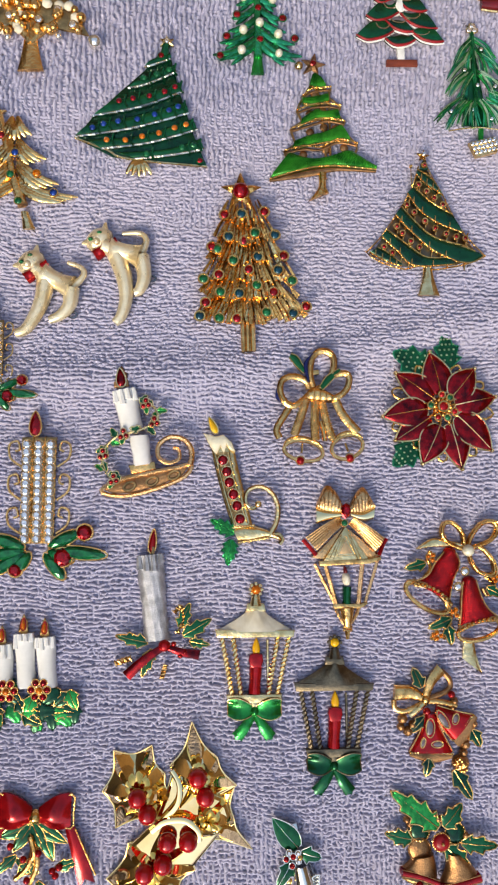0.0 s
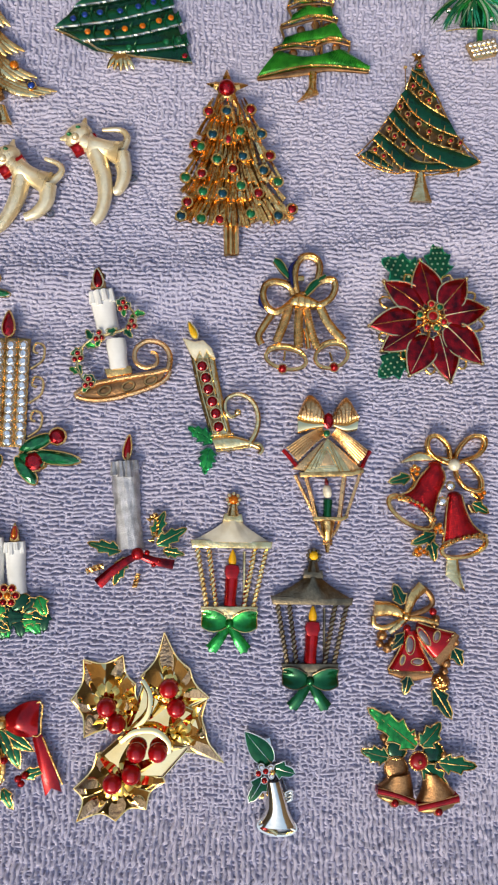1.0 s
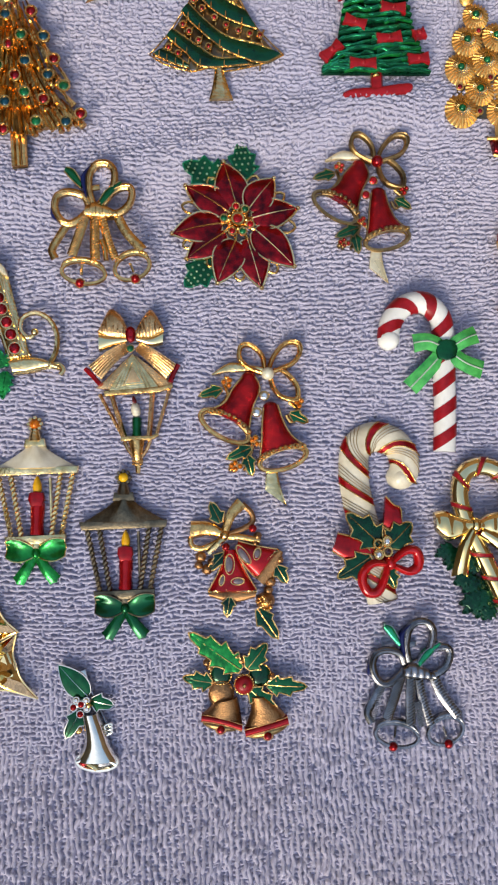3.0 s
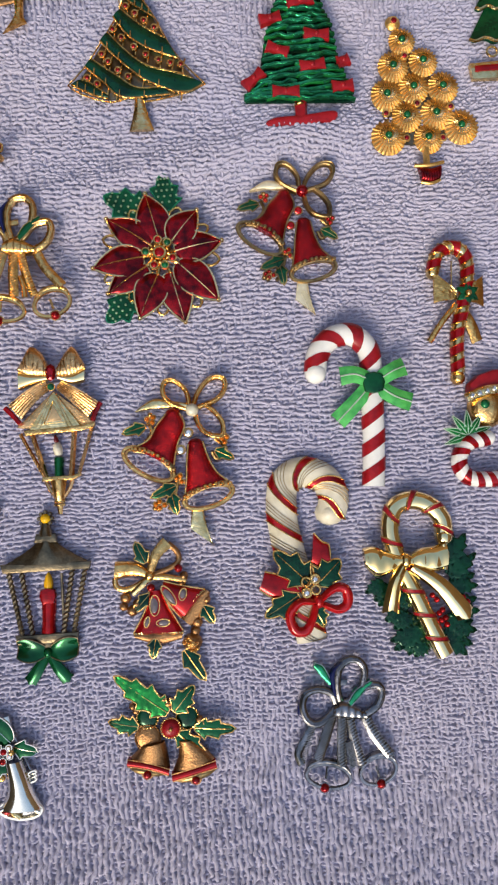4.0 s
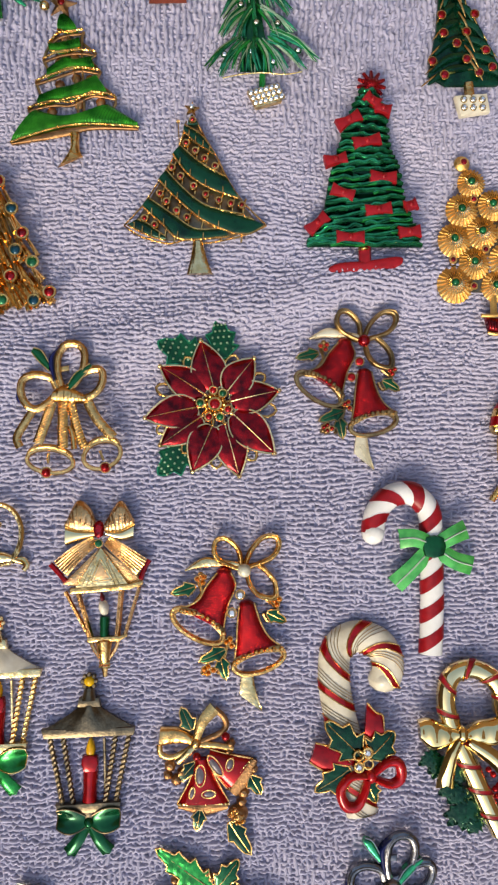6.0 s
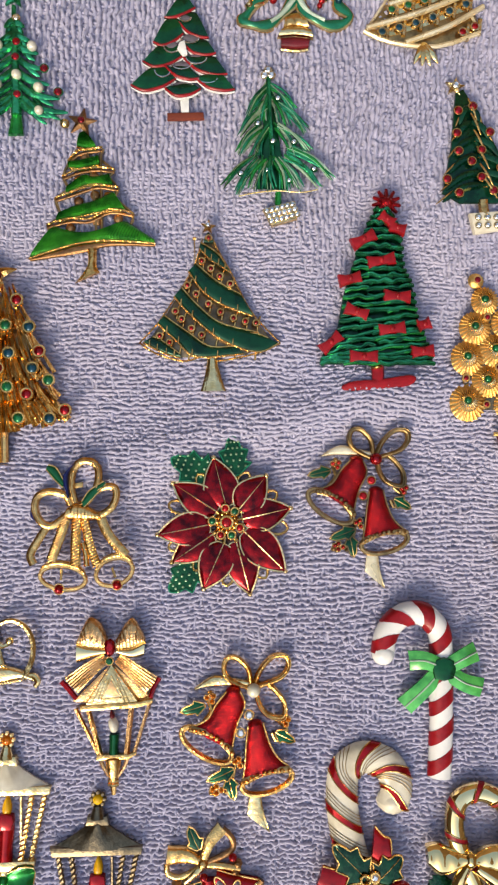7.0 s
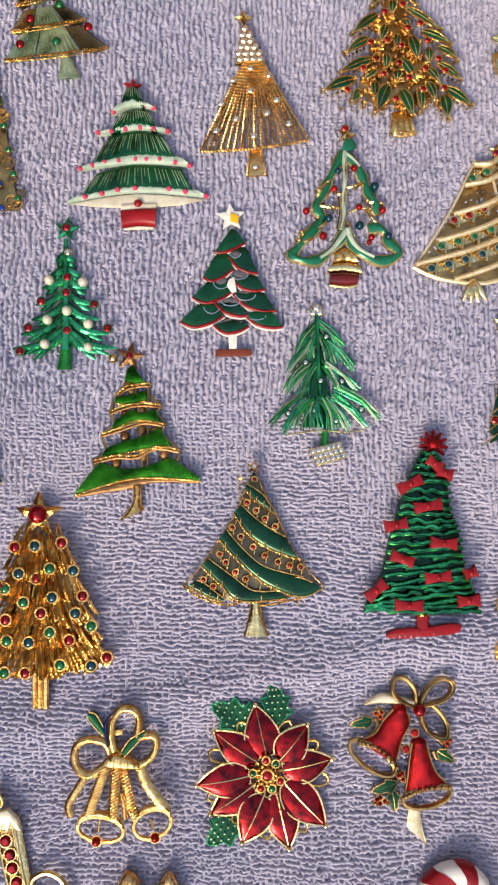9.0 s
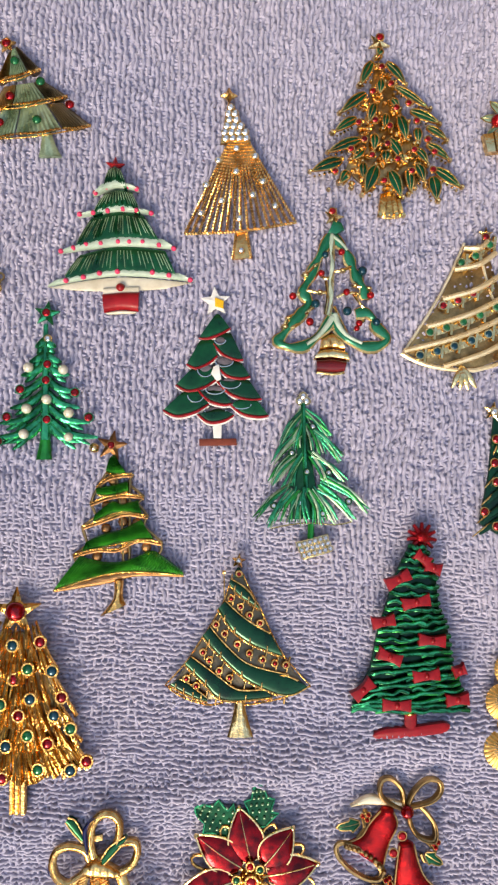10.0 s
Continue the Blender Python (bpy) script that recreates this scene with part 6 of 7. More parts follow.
def bow_lantern():
    b = Brooch("bow_lantern_brooch", "satin gold lantern brooch under a ribbon bow, green candle", -32.8, -99.8, -1.08, 0.1847, origin=(135, 870))
    b.put("roof_side", b.shape().slab([(132, 788), (94, 856), (68, 852), (84, 836)], 0.5, 1.6, 0.3), BOW_GOLD)
    b.put("roof_side", b.shape().slab([(138, 788), (210, 842), (206, 850), (182, 850)], 0.5, 1.6, 0.3), BOW_GOLD)
    b.put("roof", b.shape().slab([(135, 786), (184, 850), (90, 860)], 0.6, 2.6, 0.4), PALE)
    b.wire("roof_ornament", [(135, 804), (158, 843), (118, 847)], 1.6, PALE, 2.8, True, k=1)
    b.put("roof_panel", b.shape().slab([(135, 812), (151, 840), (123, 843)], 2.4, 2.9, 0.2), BOW_GOLD)
    for x in (104, 112, 162, 170):
        b.wire("roof_groove", [(135 + (x - 135) * 0.25, 802), (x, 853)], 1.0, PALE, 2.6, k=1)
    b.put("eave", b.shape().slab([(82, 858), (186, 850), (210, 844), (210, 852), (186, 860), (84, 868)], 1.0, 3.0, 0.4), SATIN)
    for x0, y0, x1, y1, w in ((74, 864, 118, 944, 3.6), (96, 866, 121, 944, 4.6), (172, 860, 166, 944, 5.2), (205, 850, 180, 938, 3.6)):
        b.put("post", b.shape().tube([(x0, y0, 1.6), (x1, y1, 1.6)], w, False, 5, 1, 1), BOW_GOLD, flat=True)
    b.put("lower_ring", b.shape().slab([(114, 943), (170, 941), (184, 936), (184, 942), (170, 950), (114, 952)], 0.8, 2.6, 0.4), SATIN)
    b.put("finial", b.shape().tube([(143, 951, 1.6), (144, 972, 2.0), (145, 988, 1.6)], 15, False, 8, 0.7, 3, lambda s: 1.0 - 0.55 * s), SATIN)
    for pts in ([(120, 952), (128, 968), (140, 984)], [(168, 950), (162, 966), (150, 984)]):
        b.wire("finial_strut", pts, 3.6, BOW_GOLD, 1.2)
    for y in (988, 994):
        b.wire("finial_ring", [(136, y), (145, y + 1), (154, y)], 2.8, SATIN, 1.6, rise=0.5)
    b.wire("finial_tip", [(145, 996), (146, 1012)], 6, SATIN, 1.4, k=1, taper=lambda s: 1 - 0.4 * s)
    candle(b, 143, 908, 143, 942, 17, GREEN, 0.8, 1.8, drip=False)
    b.put("candle_top", b.shape().dome(141, 893, 0.8, 9, 2.2, 15, n=14, turn=-0.2), CREAM)
    flame(b, 138, 874, 11, 17, MAROON, turn=-12)
    for up, low, under in (([(128, 744), (114, 716), (92, 705), (74, 742)], [(127, 760), (108, 760), (90, 758), (72, 750)], ([(73, 748), (95, 755), (126, 757)], [(74, 784), (100, 774), (126, 768)])),
                           ([(141, 744), (156, 716), (172, 705), (193, 738)], [(142, 760), (160, 760), (176, 756), (194, 746)], ([(194, 742), (170, 756), (144, 757)], [(192, 770), (170, 774), (145, 766)]))):
        b.span("bow_loop", up, low, BOW_GOLD, 2.6, 1.6, nu=30, ribs=9, rib=0.14, drop=1.6)
        b.span("bow_fold", *under, BRIGHT, 2.6, 1.4, drop=1.6)
    for pts in ([(126, 774, 3.0), (96, 796, 3.6), (66, 824, 2.4)], [(146, 774, 3.0), (176, 796, 3.6), (208, 822, 2.4)]):
        b.put("bow_tail", b.shape().strap(pts, 34, 0.8, 6, 0.6, lambda v: 0.55 + 0.5 * v, ribs=7, rib=0.10), BOW_GOLD)
    for pts in ([(48, 816), (60, 828), (76, 846)], [(221, 808), (213, 822), (206, 842)]):
        b.wire("red_tail_end", pts, 4.6, RED, 2.4)
    b.put("red_stone", b.shape().gem(133, 754, 4.2, 10, 1.4, 16), RUBY, flat=True)
    b.stones([(132, 779)], EMERALD_STONE, r=6.5, z=3.2, bezel=SATIN)


def foil_bow(b, x, y, reach, mat, rim):
    """A broad shiny ribbon bow: two puffed loops, two forked tails, a knot."""
    for s in (-1, 1):
        def loop(u, v, s=s):
            return (x + s * (3 + reach * u), y - 8 - 6 * u + (v - 0.5) * (10 + 26 * math.sin(math.pi * (0.06 + 0.72 * u))), 1.8 + 1.5 * math.sin(math.pi * (0.1 + 0.8 * u)) + 1.1 * math.cos(math.tau * v) * u)
        ob = b.put("bow_loop", b.shape().patch(loop, 10, 10, 1.0), mat)
        b.put("ribbon_edge", b.shape().tube([loop(i / 10, 0) for i in range(11)] + [loop(1, i / 6) for i in range(1, 7)] + [loop(i / 10, 1) for i in range(9, -1, -1)], 1.2, False, 6, 1, 1), rim, ob)
        b.put("bow_tail", b.shape().strap([(x + s * 3, y, 1.8), (x + s * 16, y + 20, 2.4), (x + s * 32, y + 42, 1.2)], 19, 0.6, 5, 0.7, lambda v: 0.7 + 0.45 * v, ends=-7), mat)
    b.put("bow_knot", b.shape().dome(x, y - 6, 1.8, 8, 2.0, 10), mat)


def lantern(name, label, where, metal, bow_mat, candle_mat):
    b = Brooch(name, label, *where)

    def roof(s, v):
        q = 2 * s - 1
        w = 14 + 54 * v ** 1.25
        return (q * w, -82 + 36 * v, 1.2 + 2.4 * (1 - abs(q) ** 1.5) * (0.6 + 0.4 * v) + (0.5 if abs(q) < 0.36 else 0))

    b.put("roof", b.shape().patch(roof, 12, 8, 1, drop=0.4), CREAM if metal is PALE else metal)
    b.put("eave", b.shape().slab([(-72, -48), (70, -48), (68, -36), (-68, -34)], 0.8, 2.8, 0.5), metal)
    b.put("cap", b.shape().slab([(-15, -94), (15, -94), (18, -80), (-18, -80)], 0.6, 2.8, 0.4), metal)
    b.put("neck", b.shape().tube([(0, -108, 1.6), (0, -90, 1.8)], 10, False, 10, 0.9, 1, lambda s: 0.7 + 0.5 * s), metal)
    for i in range(8):
        a = math.tau * i / 8
        b.put("finial_bead", b.shape().ball(10 * math.sin(a), -118 - 10 * math.cos(a), 1.6, 4, 7, 5), metal)
    b.put("finial", b.shape().dome(0, -118, 1.6, 8.5, 1.6), AMBER_STONE if metal is PALE else YELLOW)
    for x0, x1 in ((-60, -40), (-40, -24), (40, 24), (60, 40)):
        b.put("rope_post", b.shape().rope([(x0, -36, 1.6), (x1, 64, 1.6)], 5.4, pitch=3.0), metal)
    b.put("floor_plate", b.shape().slab([(-50, 64), (48, 62), (46, 76), (-46, 78)], 0.6, 2.8, 0.4), metal)
    candle(b, 2, 10, 0, 62, 22, candle_mat, 0.8, 2.4, drip=False)
    b.put("candle_collar", b.shape().slab([(-10, -6), (13, -6), (11, 16), (-8, 16)], 0.8, 3.2, 0.8, smooth=2), candle_mat)
    flame(b, 2, -18, 18, 30, YELLOW, None, 1.8)
    b.put("back_pin", b.shape().tube([(22, -30, 0.5), (24, 60, 0.5)], 2.4, False, 6, 1, 1), metal)
    b.put("stem", b.shape().tube([(0, 76, 1.4), (0, 92, 1.4)], 8, False, 8, 0.8, 1), metal)
    foil_bow(b, 0, 98, 44, bow_mat, metal)


def ruby_candle():
    b = Brooch("ruby_candle_brooch", "pale gold candlestick brooch with a column of rubies", -72.3, -70.6, 2.44, 0.2054, origin=(390, 700))
    b.span("column", [(336, 620), (350, 690), (372, 770)], [(378, 620), (392, 690), (410, 768)], PALE, 0.8, 0.9, label="pale gold column")
    b.span("column_front", [(346, 634), (360, 700), (380, 764)], [(368, 632), (380, 696), (398, 762)], ANTIQUE, 1.5, 0.5)
    for pts in ([(343, 634), (358, 700), (377, 768)], [(371, 632), (384, 696), (402, 764)]):
        b.wire("column_edge", pts, 2.4, PALE, 2.0)
    b.stones([(358, 648), (365, 669), (369, 689), (376, 711), (382, 732), (387, 756)], RUBY, r=9.4, z=2.0, h=1.4, bezel=PALE, rim=1.6)
    b.put("wax_top", b.shape().slab([(323, 597), (345, 604), (360, 601), (376, 616), (382, 634), (372, 630), (366, 620), (360, 638), (354, 622), (347, 638), (340, 630), (333, 618)], 0.5, 2.8, 0.5), IVORY_GOLD, label="dripping pale gold wax")
    flame(b, 341, 583, 17, 34, YELLOW, PALE, 1.6, turn=-24)
    b.span("foot", [(372, 772), (400, 768), (428, 774), (452, 784)], [(384, 798), (410, 799), (440, 792), (462, 800)], PALE, 0.8, 1.6)
    b.put("bead_rope", b.shape().rope([(372, 772, 2.0), (414, 768, 2.2)], 2.8), PALE)
    b.put("bead_rope", b.shape().rope([(382, 799, 2.0), (440, 792, 2.2)], 2.8), PALE)
    b.wire("handle_scroll", [(440, 788), (454, 764), (457, 735), (446, 710), (424, 698), (402, 706), (398, 726), (410, 738), (423, 730)], 4.6, PALE, 1.4, taper=lambda s: 1.1 - 0.35 * s, rise=0.8)
    b.put("scroll_bead", b.shape().ball(421, 730, 2, 6.5), PALE)
    b.wire("foot_scroll", [(440, 790), (456, 786), (464, 796), (458, 804)], 4, PALE, 1.4)
    b.leaf(376, 782, math.degrees(math.atan2(-44, 27)), 50, 32, LEAFY, EMERALD, 1.6, 4, veins=6)
    b.leaf(370, 794, -170, 46, 34, LEAFY, EMERALD, 1.6, 4, veins=6)


def wreath_candle():
    b = Brooch("chamberstick_brooch", "white candle brooch in an antique dish with holly garland", -110.7, -53.8, 2.88, 0.2043, origin=(205, 610))
    candle(b, 178, 514, 192, 592, 42, WHITE, 0.8, 3.0)
    candle(b, 204, 600, 210, 654, 34, WHITE, 0.8, 2.6, drip=False)
    b.put("flame_setting", b.shape().slab([(160, 500), (166, 480), (174, 468), (184, 482), (188, 508), (160, 510)], 0.4, 1.8, 0.4), COPPER)
    flame(b, 173, 491, 23, 36, WINE, PALE, 2.0, turn=-6)
    pts = [(208, 540, 2), (230, 545, 2), (240, 566, 2.4), (222, 584, 3.2), (192, 594, 3.8), (164, 602, 3.0), (144, 620, 2.2), (138, 646, 2.0), (148, 672, 2.0), (166, 682, 2.0)]
    b.put("garland_stem", b.shape().tube(pts, 2.4, False, 7, 1, 4), PALE)
    for i, p in enumerate(catmull(pts, 2)):
        b.leaf(p.x, p.y, 40 + 137 * i, 20, 17, LEAFY if i % 2 else GREEN, PALE, p.z, 2, 0.5, 0.2, vein=False, rimw=1.1)
        if i % 4 == 1:
            berries(b, [(p.x + 5, p.y + 3), (p.x - 5, p.y + 5), (p.x, p.y - 6)], RUBY, 5, p.z + 0.8, PALE)
    b.put("socket", b.shape().slab([(184, 654), (232, 648), (234, 662), (190, 670)], 0.6, 2.4, 0.5), SATIN)
    b.put("dish", b.shape().slab([(138, 697), (170, 682), (225, 670), (292, 658), (282, 674), (240, 692), (190, 704), (156, 705)], 0.2, 0.9, 0.3), COPPER)
    b.wire("dish_rim", [(134, 698), (165, 680), (222, 668), (272, 660), (299, 655), (286, 677), (240, 696), (190, 708), (154, 708)], 4.2, BOW_GOLD, 1.3, closed=True, k=3)
    for x, y in ((185, 692), (226, 684), (266, 674)):
        b.put("dish_boss", b.shape().ring(x, y, 1.3, 11, 2.6, 7, turn=-0.4), ANTIQUE)
    b.wire("handle_scroll", [(297, 657), (300, 630), (286, 609), (260, 604), (240, 618), (239, 640), (256, 651), (276, 645), (276, 628), (266, 624)], 4.6, BOW_GOLD, 1.4, taper=lambda s: 1.2 - 0.5 * s)


def rhinestone_candle(where, cols, rows, wide, size=1.0):
    b = Brooch("rhinestone_candle_brooch", "gold candle brooch paved with clear rhinestones, green stone leaves", where[0], where[1], where[2], where[3] * size)
    w = wide
    b.put("back_plate", b.shape().slab([(-w, -98), (w - 2, -98), (w - 4, 94), (-w + 1, 94)], 0.4, 1.3, 0.3), ANTIQUE)
    b.stones([(-w + (2 * w) * (i + 0.5) / cols - 1, -92 + 184 * (j + 0.5) / rows) for j in range(rows) for i in range(cols)], CRYSTAL, r=min(8.4, w / cols * 0.95), z=1.4, h=1.4, rim=1.0)
    for i in range(1, cols):
        b.put("gold_divider", b.shape().rope([(-w + 2 * w * i / cols - 1, -98, 1.6), (-w + 2 * w * i / cols - 1, 94, 1.6)], 1.6), GOLD)
    flame(b, -8, -122, 28, 46, RUBY, GOLD, 2.0, cut=True)
    for s in (-1, 1):
        for k in range(3):
            y = -72 + 60 * k
            b.put("side_scroll", b.shape().tube([(s * w, y + 28, 1), (s * (w + 20), y + 12, 1), (s * (w + 22), y - 12, 1), (s * (w + 8), y - 18, 1), (s * (w + 4), y - 4, 1), (s * (w + 12), y, 1)], 2.2, False, 6, 1, 5), SATIN)
    for a, ln in ((-100, 74), (-122, 86), (-72, 78), (112, 60), (96, 116), (64, 74), (142, 70), (-142, 56)):
        d = radians(a)
        x, y = 62 * 0.2 * math.sin(d), 104
        ob = b.put("green_stone_leaf", b.shape().gem(x + ln * 0.55 * math.sin(d), y - ln * 0.55 * math.cos(d), 1.0, 11, 2.2, ln * 0.42, 8, d), EMERALD_STONE, flat=True)
        b.put("leaf_setting", b.shape().ring(x + ln * 0.55 * math.sin(d), y - ln * 0.55 * math.cos(d), 1.1, 12, 1.6, ln * 0.43, 18, d), GOLD, ob)
    b.stones([(84, 74, 14), (46, 118, 17), (-36, 140, 12)], RUBY, z=1.8, h=2.0, rim=2.2)


def grey_candle():
    b = Brooch("grey_candle_brooch", "silvery grey candle brooch with holly and red bow", -101.0, -114.8, 0.45, 0.2068)
    candle(b, -22, -92, -6, 58, 46, SILVER_PAINT, 0.8, 3.0, rough=1.0)
    flame(b, -17, -116, 18, 44, RED, GOLD, 1.8, turn=6)
    b.put("wick", b.shape().tube([(-16, -94, 2.6), (-16, -106, 2.2)], 3, False, 6, 1, 1), ANTIQUE)
    for x, y, a, ln, wd in ((-22, 62, -78, 58, 28), (-14, 74, -160, 50, 26), (40, 50, 60, 58, 32), (34, 36, 22, 46, 28), (52, 60, 100, 36, 22)):
        b.leaf(x, y, a, ln, wd, GREEN, GOLD, 1.6, 3)
    b.put("ribbon", b.shape().strap([(8, 68, 3), (-26, 90, 3), (-58, 120, 1.6)], 16, 0.7, 5, 0.5, lambda v: 0.7 + 0.5 * v), WINE)
    b.put("ribbon", b.shape().strap([(8, 68, 3), (40, 78, 3), (70, 84, 1.6)], 14, 0.7, 5, 0.5, lambda v: 0.7 + 0.5 * v), WINE)
    b.put("knot", b.shape().ball(8, 66, 3.2, 11), RED)
    berries(b, [(36, 84), (44, 78), (24, 64)], RED, 5, 2.4, None)
    b.put("gold_cone", b.shape().rope([(24, 10, 1.8), (36, 0, 2.0), (40, 22, 2.0), (30, 46, 2)], 6, k=4, pitch=2.4), SATIN)
    b.put("gold_cone", b.shape().rope([(-78, 98, 1.6), (-50, 88, 2)], 7, pitch=2.2), SATIN)
    b.put("gold_cone", b.shape().rope([(10, 100, 1.8), (4, 124, 1.4)], 6, pitch=2.2), SATIN)


def three_candles():
    b = Brooch("three_candles_brooch", "three white candles brooch on holly with red berry flowers", -149.8, -140.2, 0.10, 0.1999)
    for x, y, h in ((-40, -58, 90), (-2, -78, 96), (36, -72, 90)):
        candle(b, x, y, x + 8, y + h, 34, WHITE, 0.8, 2.6)
        b.put("flame_setting", b.shape().slab([(x - 10, y - 2), (x - 2, y - 34), (x + 8, y - 2)], 0.4, 1.8, 0.4, smooth=2), GOLD)
        flame(b, x - 1, y - 16, 11, 22, AMBER_STONE, RED, 1.8)
    rnd = random.Random(5)
    for i in range(36):
        x = -74 + 168 * (i / 35)
        b.leaf(x + rnd.uniform(-6, 6), 44 + rnd.uniform(-30, 22), rnd.uniform(80, 280), 38, 34, DEEP if i % 3 else LEAFY, GOLD if i % 2 else None, 1.2 + rnd.uniform(0, 1.2), 2)
    for x, y in ((-26, 22), (32, 20)):
        for k in range(6):
            a = math.tau * k / 6
            berries(b, [(x + 14 * math.cos(a), y + 14 * math.sin(a))], RUBY, 6.5, 3.2)
        berries(b, [(x, y)], AMBER_STONE, 6.5, 3.6)


def copper_bells():
    b = Brooch("cutout_bells_brooch", "gold bow brooch with red cutout bells and holly", 1.1, -155.3, 1.24, 0.2027, origin=(735, 1130))
    b.span("bow_loop", [(722, 1088), (698, 1070), (664, 1067)], [(716, 1097), (690, 1093), (661, 1096)], SATIN, 1.8, 1.2, ribs=4, rib=0.1)
    b.put("bow_ribbon", b.shape().strap([(662, 1094, 1.6), (664, 1108, 1.8), (680, 1114, 2.2), (702, 1106, 2.4), (722, 1094, 2.4)], 9, 0.8, 5, 0.5), SATIN)
    b.put("bow_ribbon", b.shape().strap([(720, 1090, 2.4), (732, 1060, 2.8), (752, 1040, 2.0)], 20, 0.8, 6, 0.6, lambda v: 0.6 + 0.5 * v), SATIN)
    b.put("bow_ribbon", b.shape().strap([(752, 1042, 1.8), (768, 1060, 1.6), (764, 1078, 1.8), (724, 1094, 2.2)], 9, 0.8, 5, 0.5), COPPER)
    b.put("bow_ribbon", b.shape().strap([(722, 1096, 2.6), (706, 1108, 3.0), (690, 1122, 2.4)], 10, 0.8, 5, 0.5), PALE)
    b.put("bow_ribbon", b.shape().strap([(724, 1096, 2.4), (750, 1098, 2.6), (780, 1106, 1.8)], 10, 0.8, 5, 0.5), SATIN)
    b.put("knot", b.shape().dome(720, 1093, 2.2, 9, 1.8), SATIN)
    bells = (([(718, 1118), (709, 1150), (688, 1186)], [(738, 1118), (750, 1150), (770, 1188)], [(688, 1187), (725, 1185), (770, 1191)], [(690, 1195), (728, 1208), (766, 1201)], ((726, 1142, 8, 17, 0.05), (738, 1171, 11, 6, 0.0), (712, 1168, 4, 9, 0.3))),
             ([(742, 1104), (774, 1114), (808, 1122)], [(738, 1126), (754, 1150), (769, 1168)], [(810, 1122), (790, 1138), (769, 1168)], [(818, 1128), (806, 1160), (784, 1182)], ((750, 1127, 7, 19, -0.6), (773, 1127, 6, 10, 0.3))))
    for k, (left, right, rim, mouth, holes) in enumerate(bells):
        z = 1.6 + 0.3 * k
        ob = b.span("bell", left, right, RED, z, 2.0, rim=SATIN, rimw=1.4, nu=16, nv=12)
        b.span("bell_mouth", rim, mouth, COPPER, z - 0.4, 0.9, under=ob)
        b.put("bell_rim", b.shape().rope([(x, y, z + (1.6 if i == 1 else 0.6)) for i, (x, y) in enumerate(rim)], 2.6, k=6), PALE, ob)
        for x, y, rx, ry, a in holes:
            # dark dome over the hole, its inner shade put into the colour
            b.put("cutout", b.shape().dome(x, y, z + 1.5, rx, 0.7, ry, n=14, turn=a), GREYISH, ob)
            b.put("cutout_rim", b.shape().ring(x, y, z + 1.8, rx, 1.5, ry, turn=a), SATIN, ob)
    for x0, y0, x1, y1, w in ((714, 1072, 698, 1036, 32), (718, 1124, 690, 1152, 28), (806, 1150, 822, 1180, 32), (724, 1198, 717, 1230, 28), (770, 1220, 803, 1273, 38)):
        b.leaf(x0, y0, math.degrees(math.atan2(x1 - x0, y0 - y1)), math.hypot(x1 - x0, y1 - y0), w, DEEP, SATIN, 1.8, 2, rimw=1.4)
    berries(b, [(768, 1084), (721, 1113)], RED, 7, 3, None)
    b.put("gold_cone", b.shape().dome(784, 1208, 1.0, 17, 3.0, 15), COPPER)
    rnd = random.Random(9)
    for i in range(22):
        a, q = rnd.uniform(0, math.tau), rnd.uniform(0, 15)
        b.put("cone_scale", b.shape().dome(784 + q * math.cos(a), 1208 + q * math.sin(a), 2.2 + 1.6 * (1 - q / 15), 4, 1.2, n=6), SATIN, flat=True)
    for x, y, r in ((678, 1128, 10), (674, 1142, 8), (688, 1150, 10), (696, 1138, 8), (776, 1098, 8), (772, 1110, 7), (794, 1176, 10), (790, 1190, 9), (812, 1140, 7)):
        b.put("gold_sprig", b.shape().dome(x, y, 0.9, r, 1.9, n=7), COPPER, flat=True)


